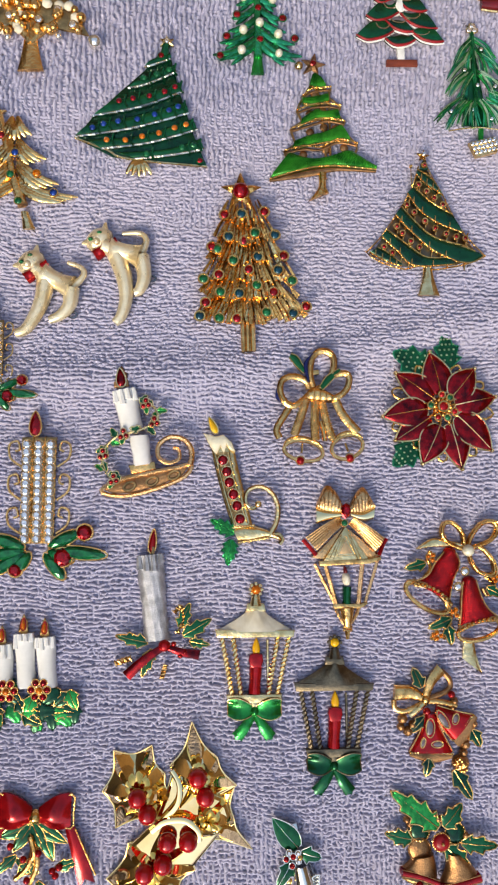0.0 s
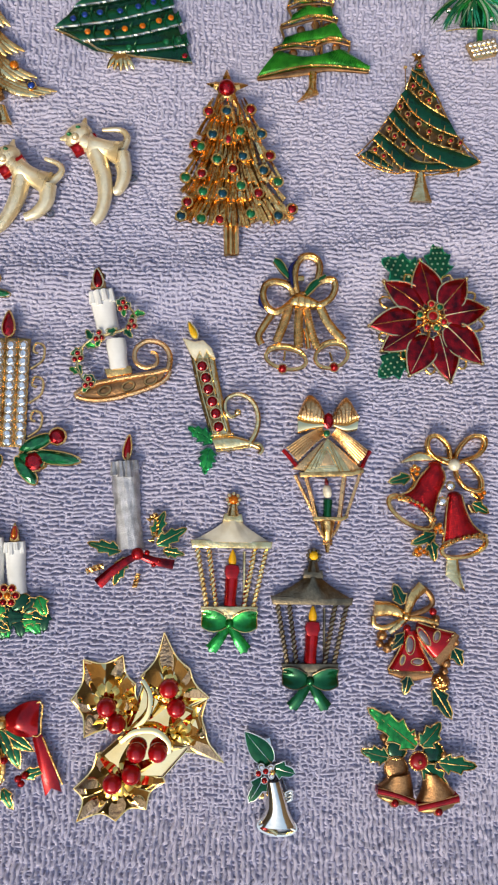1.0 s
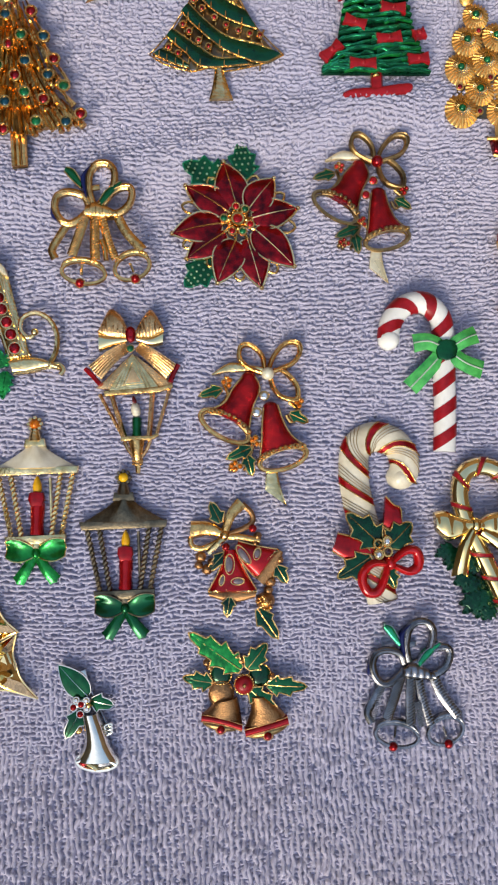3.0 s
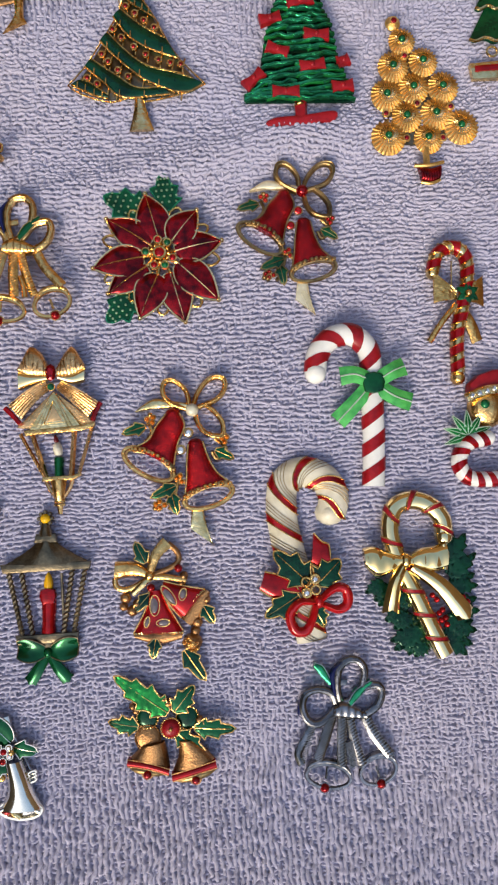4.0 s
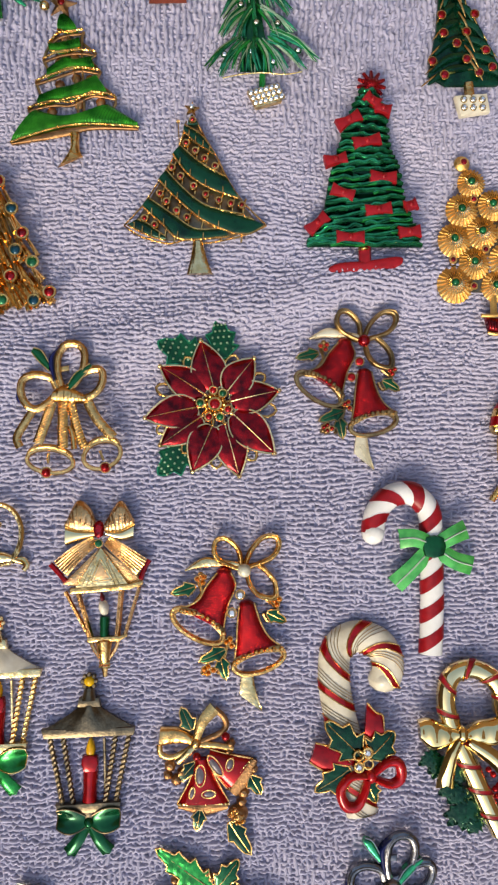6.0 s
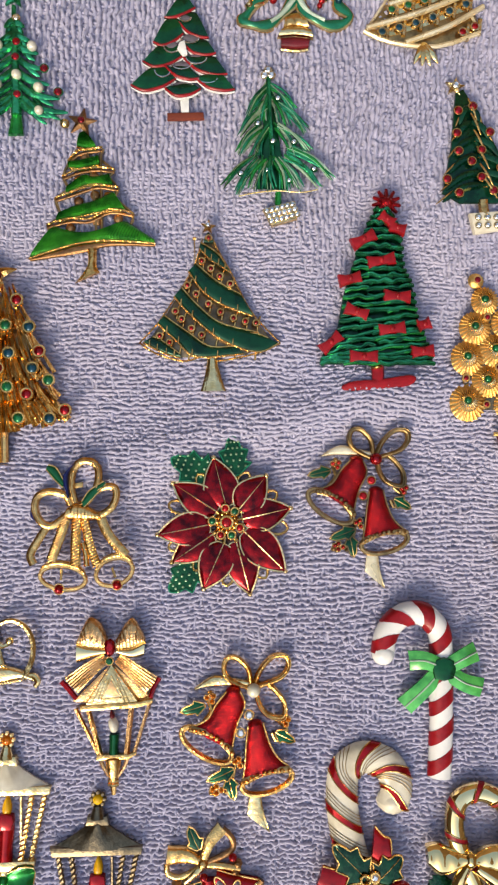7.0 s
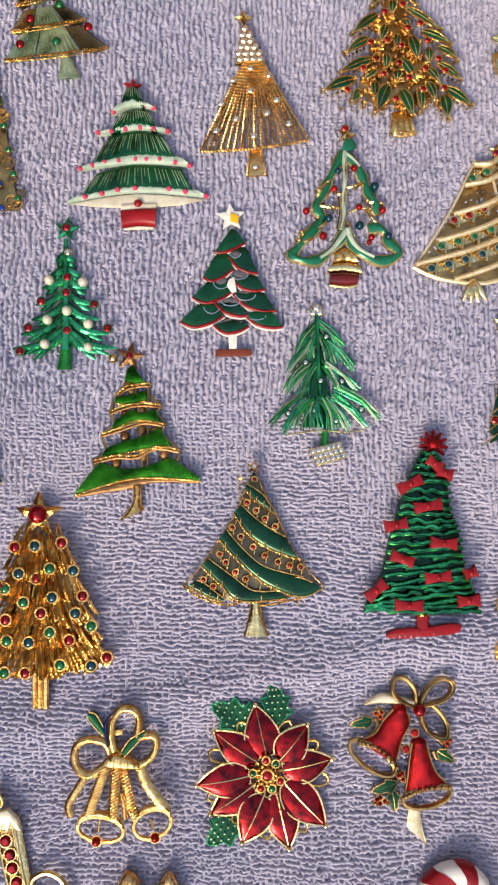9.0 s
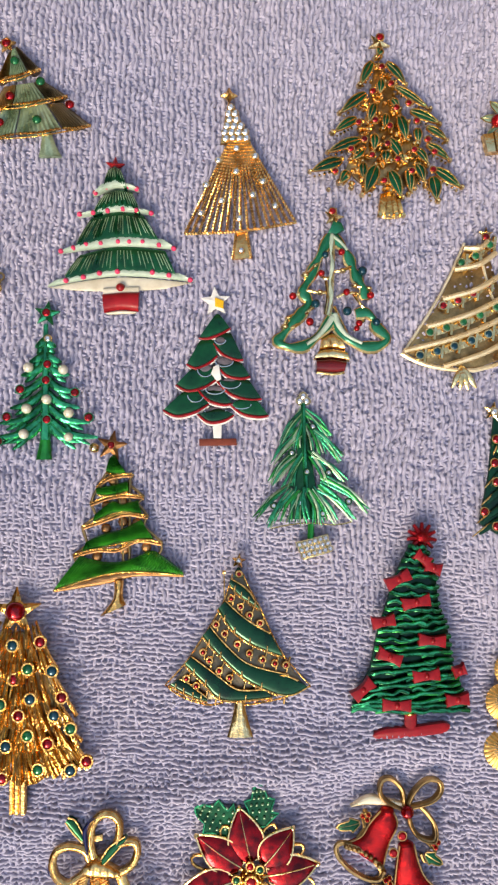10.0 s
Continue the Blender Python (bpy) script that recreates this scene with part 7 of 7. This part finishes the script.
def gold_holly():
    b = Brooch("gold_holly_brooch", "large polished gold holly leaves brooch with red balls", -92.2, -188.5, 1.84, 0.1933, origin=(265, 1290))

    def folded(cx, cy, tips, z):
        """A holly leaf: hollowed edges between sharp tips, rounded hollows between the folds raised towards the tips."""
        n = len(tips)

        def fn(s, v):
            k = s * n
            i, f = int(k) % n, k - int(k)
            a, c = tips[i], tips[(i + 1) % n]
            pull = 0.15 * math.sin(math.pi * f)
            x, y = a[0] + (c[0] - a[0]) * f, a[1] + (c[1] - a[1]) * f
            x, y = x + (cx - x) * pull, y + (cy - y) * pull
            fold = abs(2 * f - 1) ** 1.3
            return (cx + (x - cx) * v, cy + (y - cy) * v, z + 1.6 * (1 - v) + 2.4 * fold * math.sin(math.pi * min(1, v * 0.92 + 0.08)) ** 0.7 + 1.3 * math.sin(math.pi * v) ** 2 - 0.9 * (1 - fold) * v ** 2)

        leaf_ob = b.put("gold_leaf", b.shape().patch(fn, n * 14, 12, 0.8), BRIGHT)
        edge = [fn(i / (n * 14), 1) for i in range(n * 14 + 1)]
        b.put("leaf_edge", b.shape().tube(edge, 1.5, False, 6, 1, 1), BRIGHT, leaf_ob)

    folded(215, 1378, [(170, 1336), (130, 1397), (136, 1455), (206, 1455), (260, 1436), (293, 1389), (305, 1330), (232, 1302)], 0.9)
    folded(188, 1245, [(143, 1170), (214, 1163), (238, 1215), (258, 1262), (228, 1300), (147, 1308), (122, 1242)], 1.1)
    folded(316, 1300, [(262, 1284), (300, 1262), (368, 1242), (366, 1300), (400, 1356), (300, 1336)], 1.4)
    folded(302, 1225, [(289, 1122), (336, 1188), (372, 1240), (318, 1274), (258, 1282), (268, 1232), (247, 1200)], 1.9)
    b.put("leaf_base", b.shape().slab([(250, 1206), (300, 1240), (350, 1262), (362, 1300), (330, 1336), (290, 1380), (215, 1378), (176, 1336), (218, 1300), (240, 1250)], 0.4, 2.2, 0.6, dome=0.8), BRIGHT)
    b.put("centre_loop", b.shape().tube([(214, 1310, 4), (240, 1292, 5), (276, 1290, 5.4), (298, 1310, 5), (300, 1330, 4)], 7, False, 8, 0.8, 5), BRIGHT)
    b.put("centre_loop", b.shape().tube([(236, 1290, 4), (262, 1262, 5), (266, 1228, 5), (252, 1204, 4)], 6, False, 8, 0.8, 5), BRIGHT)
    for x, y in ((189, 1248), (207, 1277), (299, 1217), (313, 1251), (243, 1327), (281, 1328), (235, 1365), (202, 1380)):
        b.put("red_ball", b.shape().ball(x, y, 5.8, 17.5, 18, 12), GLOSS_RED, label="glossy red ball")


def red_bow_bells():
    b = Brooch("red_bow_brooch", "red enamel bow brooch with holly and hanging bells", -143.3, -196.4, -0.71, 0.1962)
    for s in (-1, 1):
        b.put("bow_loop", b.shape().patch(lambda u, v, s=s: (s * (6 + 58 * u), -46 - 8 * u + (v - 0.5) * (16 + 46 * math.sin(math.pi * (0.05 + 0.6 * u))), 2 + 2.4 * math.sin(math.pi * (0.1 + 0.8 * u)) * (0.4 + math.sin(math.pi * v))), 10, 10, 1), RED)
        b.put("loop_edge", b.shape().tube([(s * 10, -50, 2.4), (s * 64, -82, 2.4), (s * 68, -48, 2.2), (s * 64, -22, 2.4), (s * 10, -38, 2.4)], 1.8, False, 6, 1, 3), GOLD)
        b.put("bow_tail", b.shape().strap([(s * 62, -22, 1.6), (s * 78, 16, 2.4), (s * 94, 66, 1.4)], 24, 0.7, 6, 0.5, lambda v: 0.7 + 0.5 * v, ends=12), RED)
        b.put("tail_edge", b.shape().tube([(s * 72, -20, 1.6), (s * 90, 14, 2.2), (s * 112, 60, 1.4)], 1.8, False, 6, 1, 4), GOLD)
    b.put("knot", b.shape().dome(0, -42, 2, 13, 2.6), GOLD)
    for x, y, a, ln in ((-4, -28, 150, 60), (6, -26, 120, 62), (-6, -26, -146, 56), (-10, -24, -110, 58), (16, -14, 158, 54), (40, 48, 70, 56), (10, 56, -60, 50), (-24, 60, 40, 50), (-30, 26, -130, 50), (10, 70, 150, 40)):
        b.leaf(x, y, a, ln, 26, GREEN, GOLD, 1.6, 0 if y < 0 else 2)
    berries(b, [(-16, 30), (10, 20), (36, 50), (48, 44), (42, 58), (-40, 8), (-8, 66)], RED, 6.5, 2.8, None)
    for pts in ([(0, 0, 2), (-6, 40, 2.2), (-30, 66, 1.8)], [(0, 0, 2), (8, 40, 2.2), (-4, 74, 1.8)], [(-6, -10, 3), (2, 16, 3), (0, 30, 2.6)]):
        b.put("gold_stem", b.shape().tube(pts, 5, False, 7, 1, 5), GOLD)


def silver_bell():
    b = Brooch("silver_bell_brooch", "polished silver bell brooch with green leaves and pin", -49.1, -207.9, 1.34, 0.1945, origin=(480, 1395))
    b.span("bell", [(468, 1384), (472, 1416), (470, 1440), (456, 1462)], [(498, 1384), (508, 1416), (516, 1442), (528, 1466)], SILVER, 1.4, 3.2, nv=14)
    b.put("bell_mouth", b.shape().ring(492, 1466, 1.6, 35, 3.4, 15, n=26, turn=0.12), SILVER)
    # darker pewter dome fills the mouth: the bell's inner shade as colour
    b.put("bell_hollow", b.shape().dome(492, 1468, 0.8, 32, 0.7, 13, n=20, turn=0.12), PEWTER)
    b.span("bell_lip", [(458, 1458), (490, 1450), (526, 1466)], [(460, 1466), (490, 1459), (524, 1474)], SILVER, 2.4, 1.0)
    b.put("clapper", b.shape().ball(471, 1464, 2.4, 7), RED)
    b.wire("clapper_arm", [(474, 1466), (492, 1478)], 4, PALE, 2.0, k=1)
    for x0, y0, x1, y1, w in ((480, 1354, 432, 1299, 44), (486, 1362, 525, 1374, 38), (468, 1378, 440, 1424, 38)):
        b.leaf(x0, y0, math.degrees(math.atan2(x1 - x0, y0 - y1)), math.hypot(x1 - x0, y1 - y0), w, GREEN, SILVER, 1.8, 0 if w > 40 else 2)
    berries(b, [(457, 1370), (470, 1366), (468, 1382)], RED, 6, 3.2, SILVER)
    b.stones([(479, 1360), (480, 1374), (462, 1358)], CRYSTAL, r=5, z=3.2, bezel=SILVER)
    b.put("gold_bead", b.shape().ball(483, 1368, 3.4, 5), GOLD)
    b.put("gold_bead", b.shape().ball(463, 1412, 1.6, 6), GOLD)
    b.wire("pin", [(474, 1322), (494, 1366), (514, 1414)], 2.2, PEWTER, 0.9, k=1)
    b.put("pin_hinge", b.shape().slab([(458, 1314), (478, 1310), (482, 1328), (462, 1332)], 0.3, 2.0, 0.4), SILVER)
    for i in range(3):
        b.put("pin_coil", b.shape().ring(513, 1408 + 6 * i, 1.4, 7, 2, 3, turn=-0.3), SILVER)


def holly_bells():
    b = Brooch("holly_bells_brooch", "worn copper-gold bells brooch with red bands and holly", 4.1, -198.8, -2.21, 0.1810, origin=(345, 1405))
    bells = (([(284, 1436), (276, 1448), (264, 1458)], [(328, 1428), (334, 1450), (338, 1474)], [(262, 1456), (300, 1463), (338, 1475)], [(261, 1468), (298, 1474), (337, 1486)], (298, 1480, 35, 10, 10), (298, 1484)),
             ([(352, 1426), (354, 1454), (344, 1482)], [(382, 1426), (404, 1444), (420, 1462)], [(342, 1484), (380, 1474), (422, 1461)], [(344, 1496), (382, 1486), (425, 1474)], (386, 1490, 39, 11, -15), (386, 1496)))
    for k, (left, right, up, low, (mx, my, rx, ry, tilt), (px, py)) in enumerate(bells):
        ob = b.span("bell", left, right, COPPER, 1.2 + 0.3 * k, 2.6, nv=12)
        b.put("bell_mouth", b.shape().dome(mx, my, 0.9, rx, 2.6, ry, n=22, turn=radians(tilt)), ANTIQUE, ob)
        b.span("enamel_band", up, low, RED, 3.3 + 0.3 * k, 0.9, under=ob, rim=COPPER, rimw=1.6)
        b.put("clapper", b.shape().ball(px, py, 3.0, 8), RED, ob)
        b.put("clapper_ring", b.shape().ring(px, py, 2.2, 9.5, 1.8), COPPER, ob)
    for x, y, r, m in ((297, 1384, 20, DEEP), (370, 1386, 21, DEEP), (298, 1420, 23, COPPER)):
        b.put("disc", b.shape().dome(x, y, 1.8, r, 0.8, n=18), m)
        b.put("disc_rope", b.shape().rope([(x + r * math.cos(i * 0.35), y + r * math.sin(i * 0.35), 2.2) for i in range(18)], 2.3, True), SATIN if m is DEEP else COPPER)
    for x0, y0, x1, y1, w, m, v in ((334, 1376, 234, 1308, 62, LEAFY, 8), (280, 1400, 226, 1390, 42, GREEN, 5), (346, 1374, 382, 1328, 50, GREEN, 5), (384, 1404, 460, 1408, 46, GREEN, 6), (350, 1412, 404, 1452, 46, GREEN, 5)):
        b.leaf(x0, y0, math.degrees(math.atan2(x1 - x0, y0 - y1)), math.hypot(x1 - x0, y1 - y0), w, m, SATIN, 2.2, 4 if w > 60 else 3, veins=v, rimw=1.7)
    b.put("red_button", b.shape().dome(340, 1402, 2.8, 18, 2.0, n=18), MATTE_RED)
    b.put("button_rim", b.shape().rope([(340 + 18 * math.cos(i * 0.35), 1402 + 18 * math.sin(i * 0.35), 3.2) for i in range(18)], 2.2, True), SATIN)
    b.put("button_bead", b.shape().ball(340, 1402, 4.9, 4, 8, 6), SATIN)
    for x, y in ((270, 1364), (276, 1372), (326, 1352), (334, 1360), (392, 1390), (400, 1396)):
        b.put("gold_bud", b.shape().dome(x, y, 1.4, 8, 1.6, n=7), COPPER, flat=True)


def small_cane():
    b = Brooch("small_cane_brooch", "small gold and red candy cane brooch with gold bow", 108.4, -61.2, -1.36, 0.2023)
    cane(b, [(-38, -72), (-28, -106), (0, -118), (22, -100), (24, -60), (14, -10), (2, 40), (2, 106)], 24, PALE, RED, 1.0, 11, 0.62, 0.5, rim=GOLD)
    b.put("cane_foot", b.shape().ball(2, 114, 1.6, 13), SATIN)
    for s in (-1, 1):
        b.put("bow_loop", b.shape().patch(lambda u, v, s=s: (6 + s * (4 + 40 * u), -30 - (8 * u if s > 0 else 14 * u) + (v - 0.5) * (14 + 40 * u), 3 + 1.6 * math.sin(math.pi * (0.2 + 0.7 * u)) + 0.2 * math.sin(21 * v + 9 * u)), 8, 10, 0.9), GOLD)
        b.put("bow_tail", b.shape().strap([(2, -14, 3), (s * 24, 16, 3), (s * (46 if s < 0 else 40), 50, 1.6)], 20 if s > 0 else 10, 0.7, 5, 0.5), GOLD)
    for i in range(6):
        b.leaf(20, -32, 60 * i, 22, 14, GREEN, None, 4.4, 0)
    b.put("flower_centre", b.shape().ball(20, -32, 5.4, 6), SATIN)
    b.put("pin", b.shape().tube([(0, -96, 0.6), (-2, -30, 0.6)], 1.4, False, 6, 1, 1), SATIN)


def big_white_cane():
    b = Brooch("candy_cane_brooch", "white candy cane brooch with red stripes, green bow", 71.8, -92.7, -1.89, 0.1966)
    cane(b, [(-76, -56), (-70, -92), (-44, -120), (-10, -124), (16, -102), (24, -66), (24, -20), (26, 60), (24, 144)], 40, WHITE, MATTE_RED, 0.8, 8, 0.48, 0.75, h=0.7)
    for s, pts in ((-1, [(22, -38, 5), (-8, -50, 6), (-34, -48, 4.6)]), (1, [(28, -38, 5), (56, -56, 6), (80, -66, 4.6)]), (-1, [(20, -34, 5), (-8, -2, 4.4), (-38, 30, 2.8)]), (1, [(28, -34, 5), (60, -14, 4.4), (94, -4, 2.8)])):
        ob = b.put("bow_ribbon", b.shape().strap(pts, 30, 0.8, 6, 0.6, lambda v: 0.85 + 0.25 * v), LIME)
        b.put("ribbon_vein", b.shape().tube([(p[0], p[1], p[2] + 0.7) for p in pts], 1.4, False, 5, 1, 5), WHITEGREEN, ob)
    b.put("knot", b.shape().slab([(8, -52), (40, -52), (40, -22), (8, -20)], 4.4, 6.6, 0.8, smooth=2), GREEN)


def big_cream_cane():
    b = Brooch("cream_cane_brooch", "cream candy cane brooch with red ribbon and holly", 52.4, -145.5, -2.09, 0.1888, origin=(595, 1100))
    cane(b, [(634, 1020), (640, 985), (622, 952), (582, 940), (550, 960), (544, 1005), (552, 1060), (574, 1140), (598, 1242)], 56, CREAM, RED, 0.8, 8, 0.24, -0.95, lines=ANTIQUE, h=0.46, rim=GOLD, tip=False)
    b.put("rod_end", b.shape().dome(634, 1014, 0.6, 28, 4.6, 24), CREAM)
    b.span("red_ribbon", [(600, 1050), (616, 1066), (628, 1072), (630, 1098)], [(596, 1104), (606, 1110), (618, 1106), (632, 1100)], RED, 4.6, 0.9, rim=GOLD, rimw=1.8, drop=3.6)
    b.span("red_ribbon", [(512, 1118), (530, 1122), (552, 1128), (572, 1150)], [(502, 1150), (522, 1162), (544, 1170), (574, 1154)], RED, 4.6, 0.9, rim=GOLD, rimw=1.8, drop=3.6)
    for x0, y0, x1, y1, w in ((590, 1138, 528, 1082, 66), (606, 1140, 648, 1098, 64), (572, 1160, 512, 1198, 52), (600, 1180, 618, 1216, 40)):
        b.leaf(x0, y0, math.degrees(math.atan2(x1 - x0, y0 - y1)), math.hypot(x1 - x0, y1 - y0), w, DEEP, GOLD, 5.0, 3, veins=4, rimw=1.8)
    for pts in ([(602, 1172, 6), (574, 1172, 6.4), (556, 1194, 6), (566, 1222, 5.6), (586, 1222, 5.6), (598, 1196, 6), (602, 1176, 6.2)], [(612, 1168, 6), (636, 1148, 6.4), (656, 1150, 6.2), (660, 1176, 5.6), (642, 1186, 5.6), (616, 1176, 6)]):
        b.put("bow_loop", b.shape().strap(pts, 15, 1.4, 6, 1.2, lambda v: 0.7 + 0.5 * math.sin(math.pi * v)), GLOSS_RED)
    b.put("bow_knot", b.shape().dome(608, 1171, 5.4, 11, 2.2, 13), GLOSS_RED)
    for x, y in ((585, 1136), (602, 1150), (586, 1155), (601, 1131)):
        b.put("gold_ring", b.shape().ring(x, y, 6.2, 8, 2.4), GOLD)
    b.stones([(601, 1131), (586, 1155)], CRYSTAL, r=6.5, z=6.0, bezel=PALE)


def gold_cane():
    b = Brooch("gold_cane_brooch", "polished gold candy cane brooch with bow and wreath", 91.8, -150.8, -2.41, 0.1919, origin=(800, 1120))
    rnd = random.Random(12)
    for x0, y0, x1, y1, w in ((846, 1110, 868, 1052, 44), (850, 1130, 892, 1078, 40), (846, 1150, 900, 1136, 40), (854, 1190, 906, 1180, 40), (838, 1232, 890, 1262, 44), (842, 1226, 896, 1222, 40), (852, 1240, 866, 1264, 34), (730, 1140, 702, 1168, 34), (740, 1150, 716, 1184, 36), (766, 1190, 736, 1214, 44), (790, 1230, 742, 1256, 44), (800, 1244, 786, 1274, 40), (780, 1200, 752, 1232, 40), (766, 1160, 756, 1196, 36), (796, 1220, 764, 1268, 40), (846, 1200, 884, 1238, 40)):
        for k in range(2):
            b.leaf(x0 + rnd.uniform(-4, 4), y0 + rnd.uniform(-4, 4), math.degrees(math.atan2(x1 - x0, y0 - y1)) + 22 * (k - 0.5), math.hypot(x1 - x0, y1 - y0), w, DEEP, None, 1.0 + 0.7 * k, 4, veins=5)
    cane(b, [(836, 1060), (834, 1030), (812, 1004), (776, 994), (746, 1010), (738, 1050), (752, 1100), (782, 1160), (810, 1218), (836, 1268)], 34, BRIGHT, MATTE_RED, 2.0, 9, 0.2, -0.6, h=0.7, rim=PALE)
    b.span("bow_loop", [(756, 1092), (732, 1086), (706, 1076), (686, 1080)], [(756, 1108), (738, 1122), (712, 1130), (690, 1112)], BRIGHT, 5.2, 2.2, nu=24, ribs=3, rib=0.15, drop=4)
    b.span("bow_loop", [(768, 1092), (790, 1080), (814, 1076), (836, 1070)], [(768, 1110), (792, 1118), (816, 1122), (838, 1116)], BRIGHT, 5.2, 2.2, nu=24, ribs=3, rib=0.15, drop=4)
    b.span("bow_fold", [(836, 1070), (842, 1092), (838, 1118)], [(826, 1074), (830, 1092), (828, 1116)], BRIGHT, 5.6, 1.0, drop=4)
    b.put("bow_tail", b.shape().strap([(756, 1110, 6.2), (742, 1144, 6.0), (738, 1188, 3.6)], 28, 0.8, 6, 1.6, lambda v: 0.6 + 0.5 * v, ends=8), BRIGHT)
    b.put("bow_tail", b.shape().strap([(772, 1112, 6.2), (826, 1146, 6.2), (878, 1204, 3.8)], 34, 0.8, 6, 1.6, lambda v: 0.6 + 0.5 * v, ends=-10), BRIGHT)
    b.put("bow_knot", b.shape().dome(762, 1101, 5.6, 12, 2.6, 15), BRIGHT)
    berries(b, [(814, 1164), (822, 1172), (826, 1196), (832, 1190), (838, 1204), (830, 1208), (840, 1216), (870, 1168), (878, 1176)], RED, 5.5, 3.2, None)


def scarf_brooch():
    b = Brooch("hat_ornament_brooch", "gold ornament brooch in red hat with candy wreath", 116.1, -101.1, -2.00, 0.2012)
    b.put("gold_ball", b.shape().dome(10, -30, 0.4, 36, 4.5, n=20, m=5), SATIN)
    b.put("green_stone", b.shape().dome(0, -34, 4.0, 9, 1.4), EMERALD_STONE)
    b.put("hat", b.shape().slab([(-28, -56), (-10, -86), (40, -96), (44, -58)], 0.4, 4.6, 1.2, smooth=2), MATTE_RED)
    b.put("hat_band", b.shape().tube([(-32, -44, 3.6), (0, -58, 4.8), (44, -62, 4)], 9, False, 9, 0.9, 4), PALE)
    b.stones([(-26 + 13 * i, -48 - 4 * i) for i in range(5)], CRYSTAL, r=5, z=5.8, bezel=PALE)
    cane(b, [(6, 24), (-30, 34), (-46, 64), (-30, 92), (10, 96), (44, 92)], 28, WHITE, RED, 0.8, 8, 0.5, 0.4)
    for i in range(6):
        b.leaf(-30, 20, -110 + 36 * i, 44, 14, LEAFY, WHITEGREEN, 3, 0)


poinsettia()
bow_bells("bow_bells_brooch", "gold ribbon brooch with open bells and red clappers", (-42.8, -39.1, 1.41, 0.1830), SATIN, BLUE, GREEN, RED, GOLD)
bow_bells("grey_bow_bells_brooch", "grey pewter ribbon brooch with open bells, green stripes", (62.7, -201.4, -2.68, 0.1856), PEWTER, BLUE, EMERALD, RED, PEWTER)
red_bells((9.6, -108.5, 1.48, 0.2077), "gold brooch with two sparkling red bells and pearl", GOLD, PEARL)
red_bells((50.6, -31.3, -1.40, 0.1970), "antique gold brooch with two sparkling red bells, ribbon", ANTIQUE, RUBY)
bow_lantern()
lantern("silver_lantern_brooch", "pale gold lantern brooch with red candle, green bow", (-65.9, -132.9, 0.20, 0.2089), PALE, LEAFY, RED)
lantern("bronze_lantern_brooch", "dark bronze lantern brooch with red candle, green bow", (-36.3, -152.1, -0.07, 0.2104), BRONZE, GREEN, RED)
ruby_candle()
wreath_candle()
rhinestone_candle((-147.3, -73.1, 1.06, 0.2053), 3, 13, 32)
rhinestone_candle((-166.5, -22.3, 1.79, 0.2073), 3, 9, 32, 0.65)
grey_candle()
three_candles()
copper_bells()
gold_holly()
red_bow_bells()
silver_bell()
holly_bells()
small_cane()
big_white_cane()
big_cream_cane()
gold_cane()
scarf_brooch()


def cat(where, front, hind, tail, spine, head, pin):
    """A smooth gold cat with lifted tail, one mesh, with a red neck bow."""
    b = Brooch("cat_brooch", "smooth pale gold cat brooch with red neck bow", *where, category="cat brooch", group="pair of cats")
    g = b.shape()
    hx, hy = head

    def limb(pts, r, taper, z=2.4, flat=0.9):
        g.tube([(x, y, z) for x, y in pts], r, False, 10, flat, 5, taper)

    limb(spine, 22, lambda s: 1.0 - 0.3 * math.sin(math.pi * s), 2.8)
    limb(front, 14.5, lambda s: 1.15 - 0.6 * s)
    limb(hind, 13, lambda s: 1.2 - 0.65 * s)
    limb(tail, 6.5, lambda s: 1.1 - 0.55 * s, 2.2)
    limb([spine[0], (hx + 8, hy + 14)], 14, lambda s: 1.0, 3.0)
    g.dome(hx, hy, 1.4, 26, 3.6, 20, n=16, m=5, turn=-0.6)
    g.tube([(hx + 8, hy - 8, 2.6), (hx + 12, hy - 30, 2.4)], 10, False, 8, 0.6, 1, lambda s: 1 - 0.8 * s)
    g.tube([(hx - 16, hy + 6, 2.6), (hx - 30, hy + 8, 2.4)], 8, False, 8, 0.6, 1, lambda s: 1 - 0.7 * s)
    g.ball(hx - 3, hy + 8, 4.2, 7, 10, 8)
    b.put("cat", g, IVORY_GOLD)
    b.span("neck_bow", [(hx - 14, hy + 24), (hx + 8, hy + 12), (hx + 28, hy - 2)], [(hx - 2, hy + 40), (hx + 18, hy + 26), (hx + 36, hy + 14)], RED, 3.4, 1.6, nu=18, ribs=4, rib=0.25, drop=1.6)
    for x, y in ((hx + 2, hy - 8), (hx - 13, hy + 4)):
        b.put("green_stone", b.shape().dome(x, y, 4.2, 5, 1.2, 3.4), EMERALD_STONE)
    b.put("pin_catch", b.shape().ring(*pin, 1.0, 7, 2.2, 5), PEWTER)


cat((-145.9, 3.9, 2.33, 0.2150), [(-10, -14), (-16, 20), (-30, 52), (-46, 74), (-62, 80)], [(34, 0), (32, 28), (16, 48), (-4, 57)], [(38, -4), (56, -24), (52, -38), (28, -48)], [(-14, -26), (6, -16), (34, -2)], (-37, -50), (36, 46))
cat((-122.8, 11.4, 2.14, 0.2176), [(4, -34), (18, 8), (22, 46), (14, 78), (2, 92)], [(48, -28), (54, 6), (46, 32), (36, 38)], [(50, -34), (58, -58), (46, -71), (16, -70)], [(-4, -40), (18, -36), (46, -28)], (-25, -60), (67, 10))
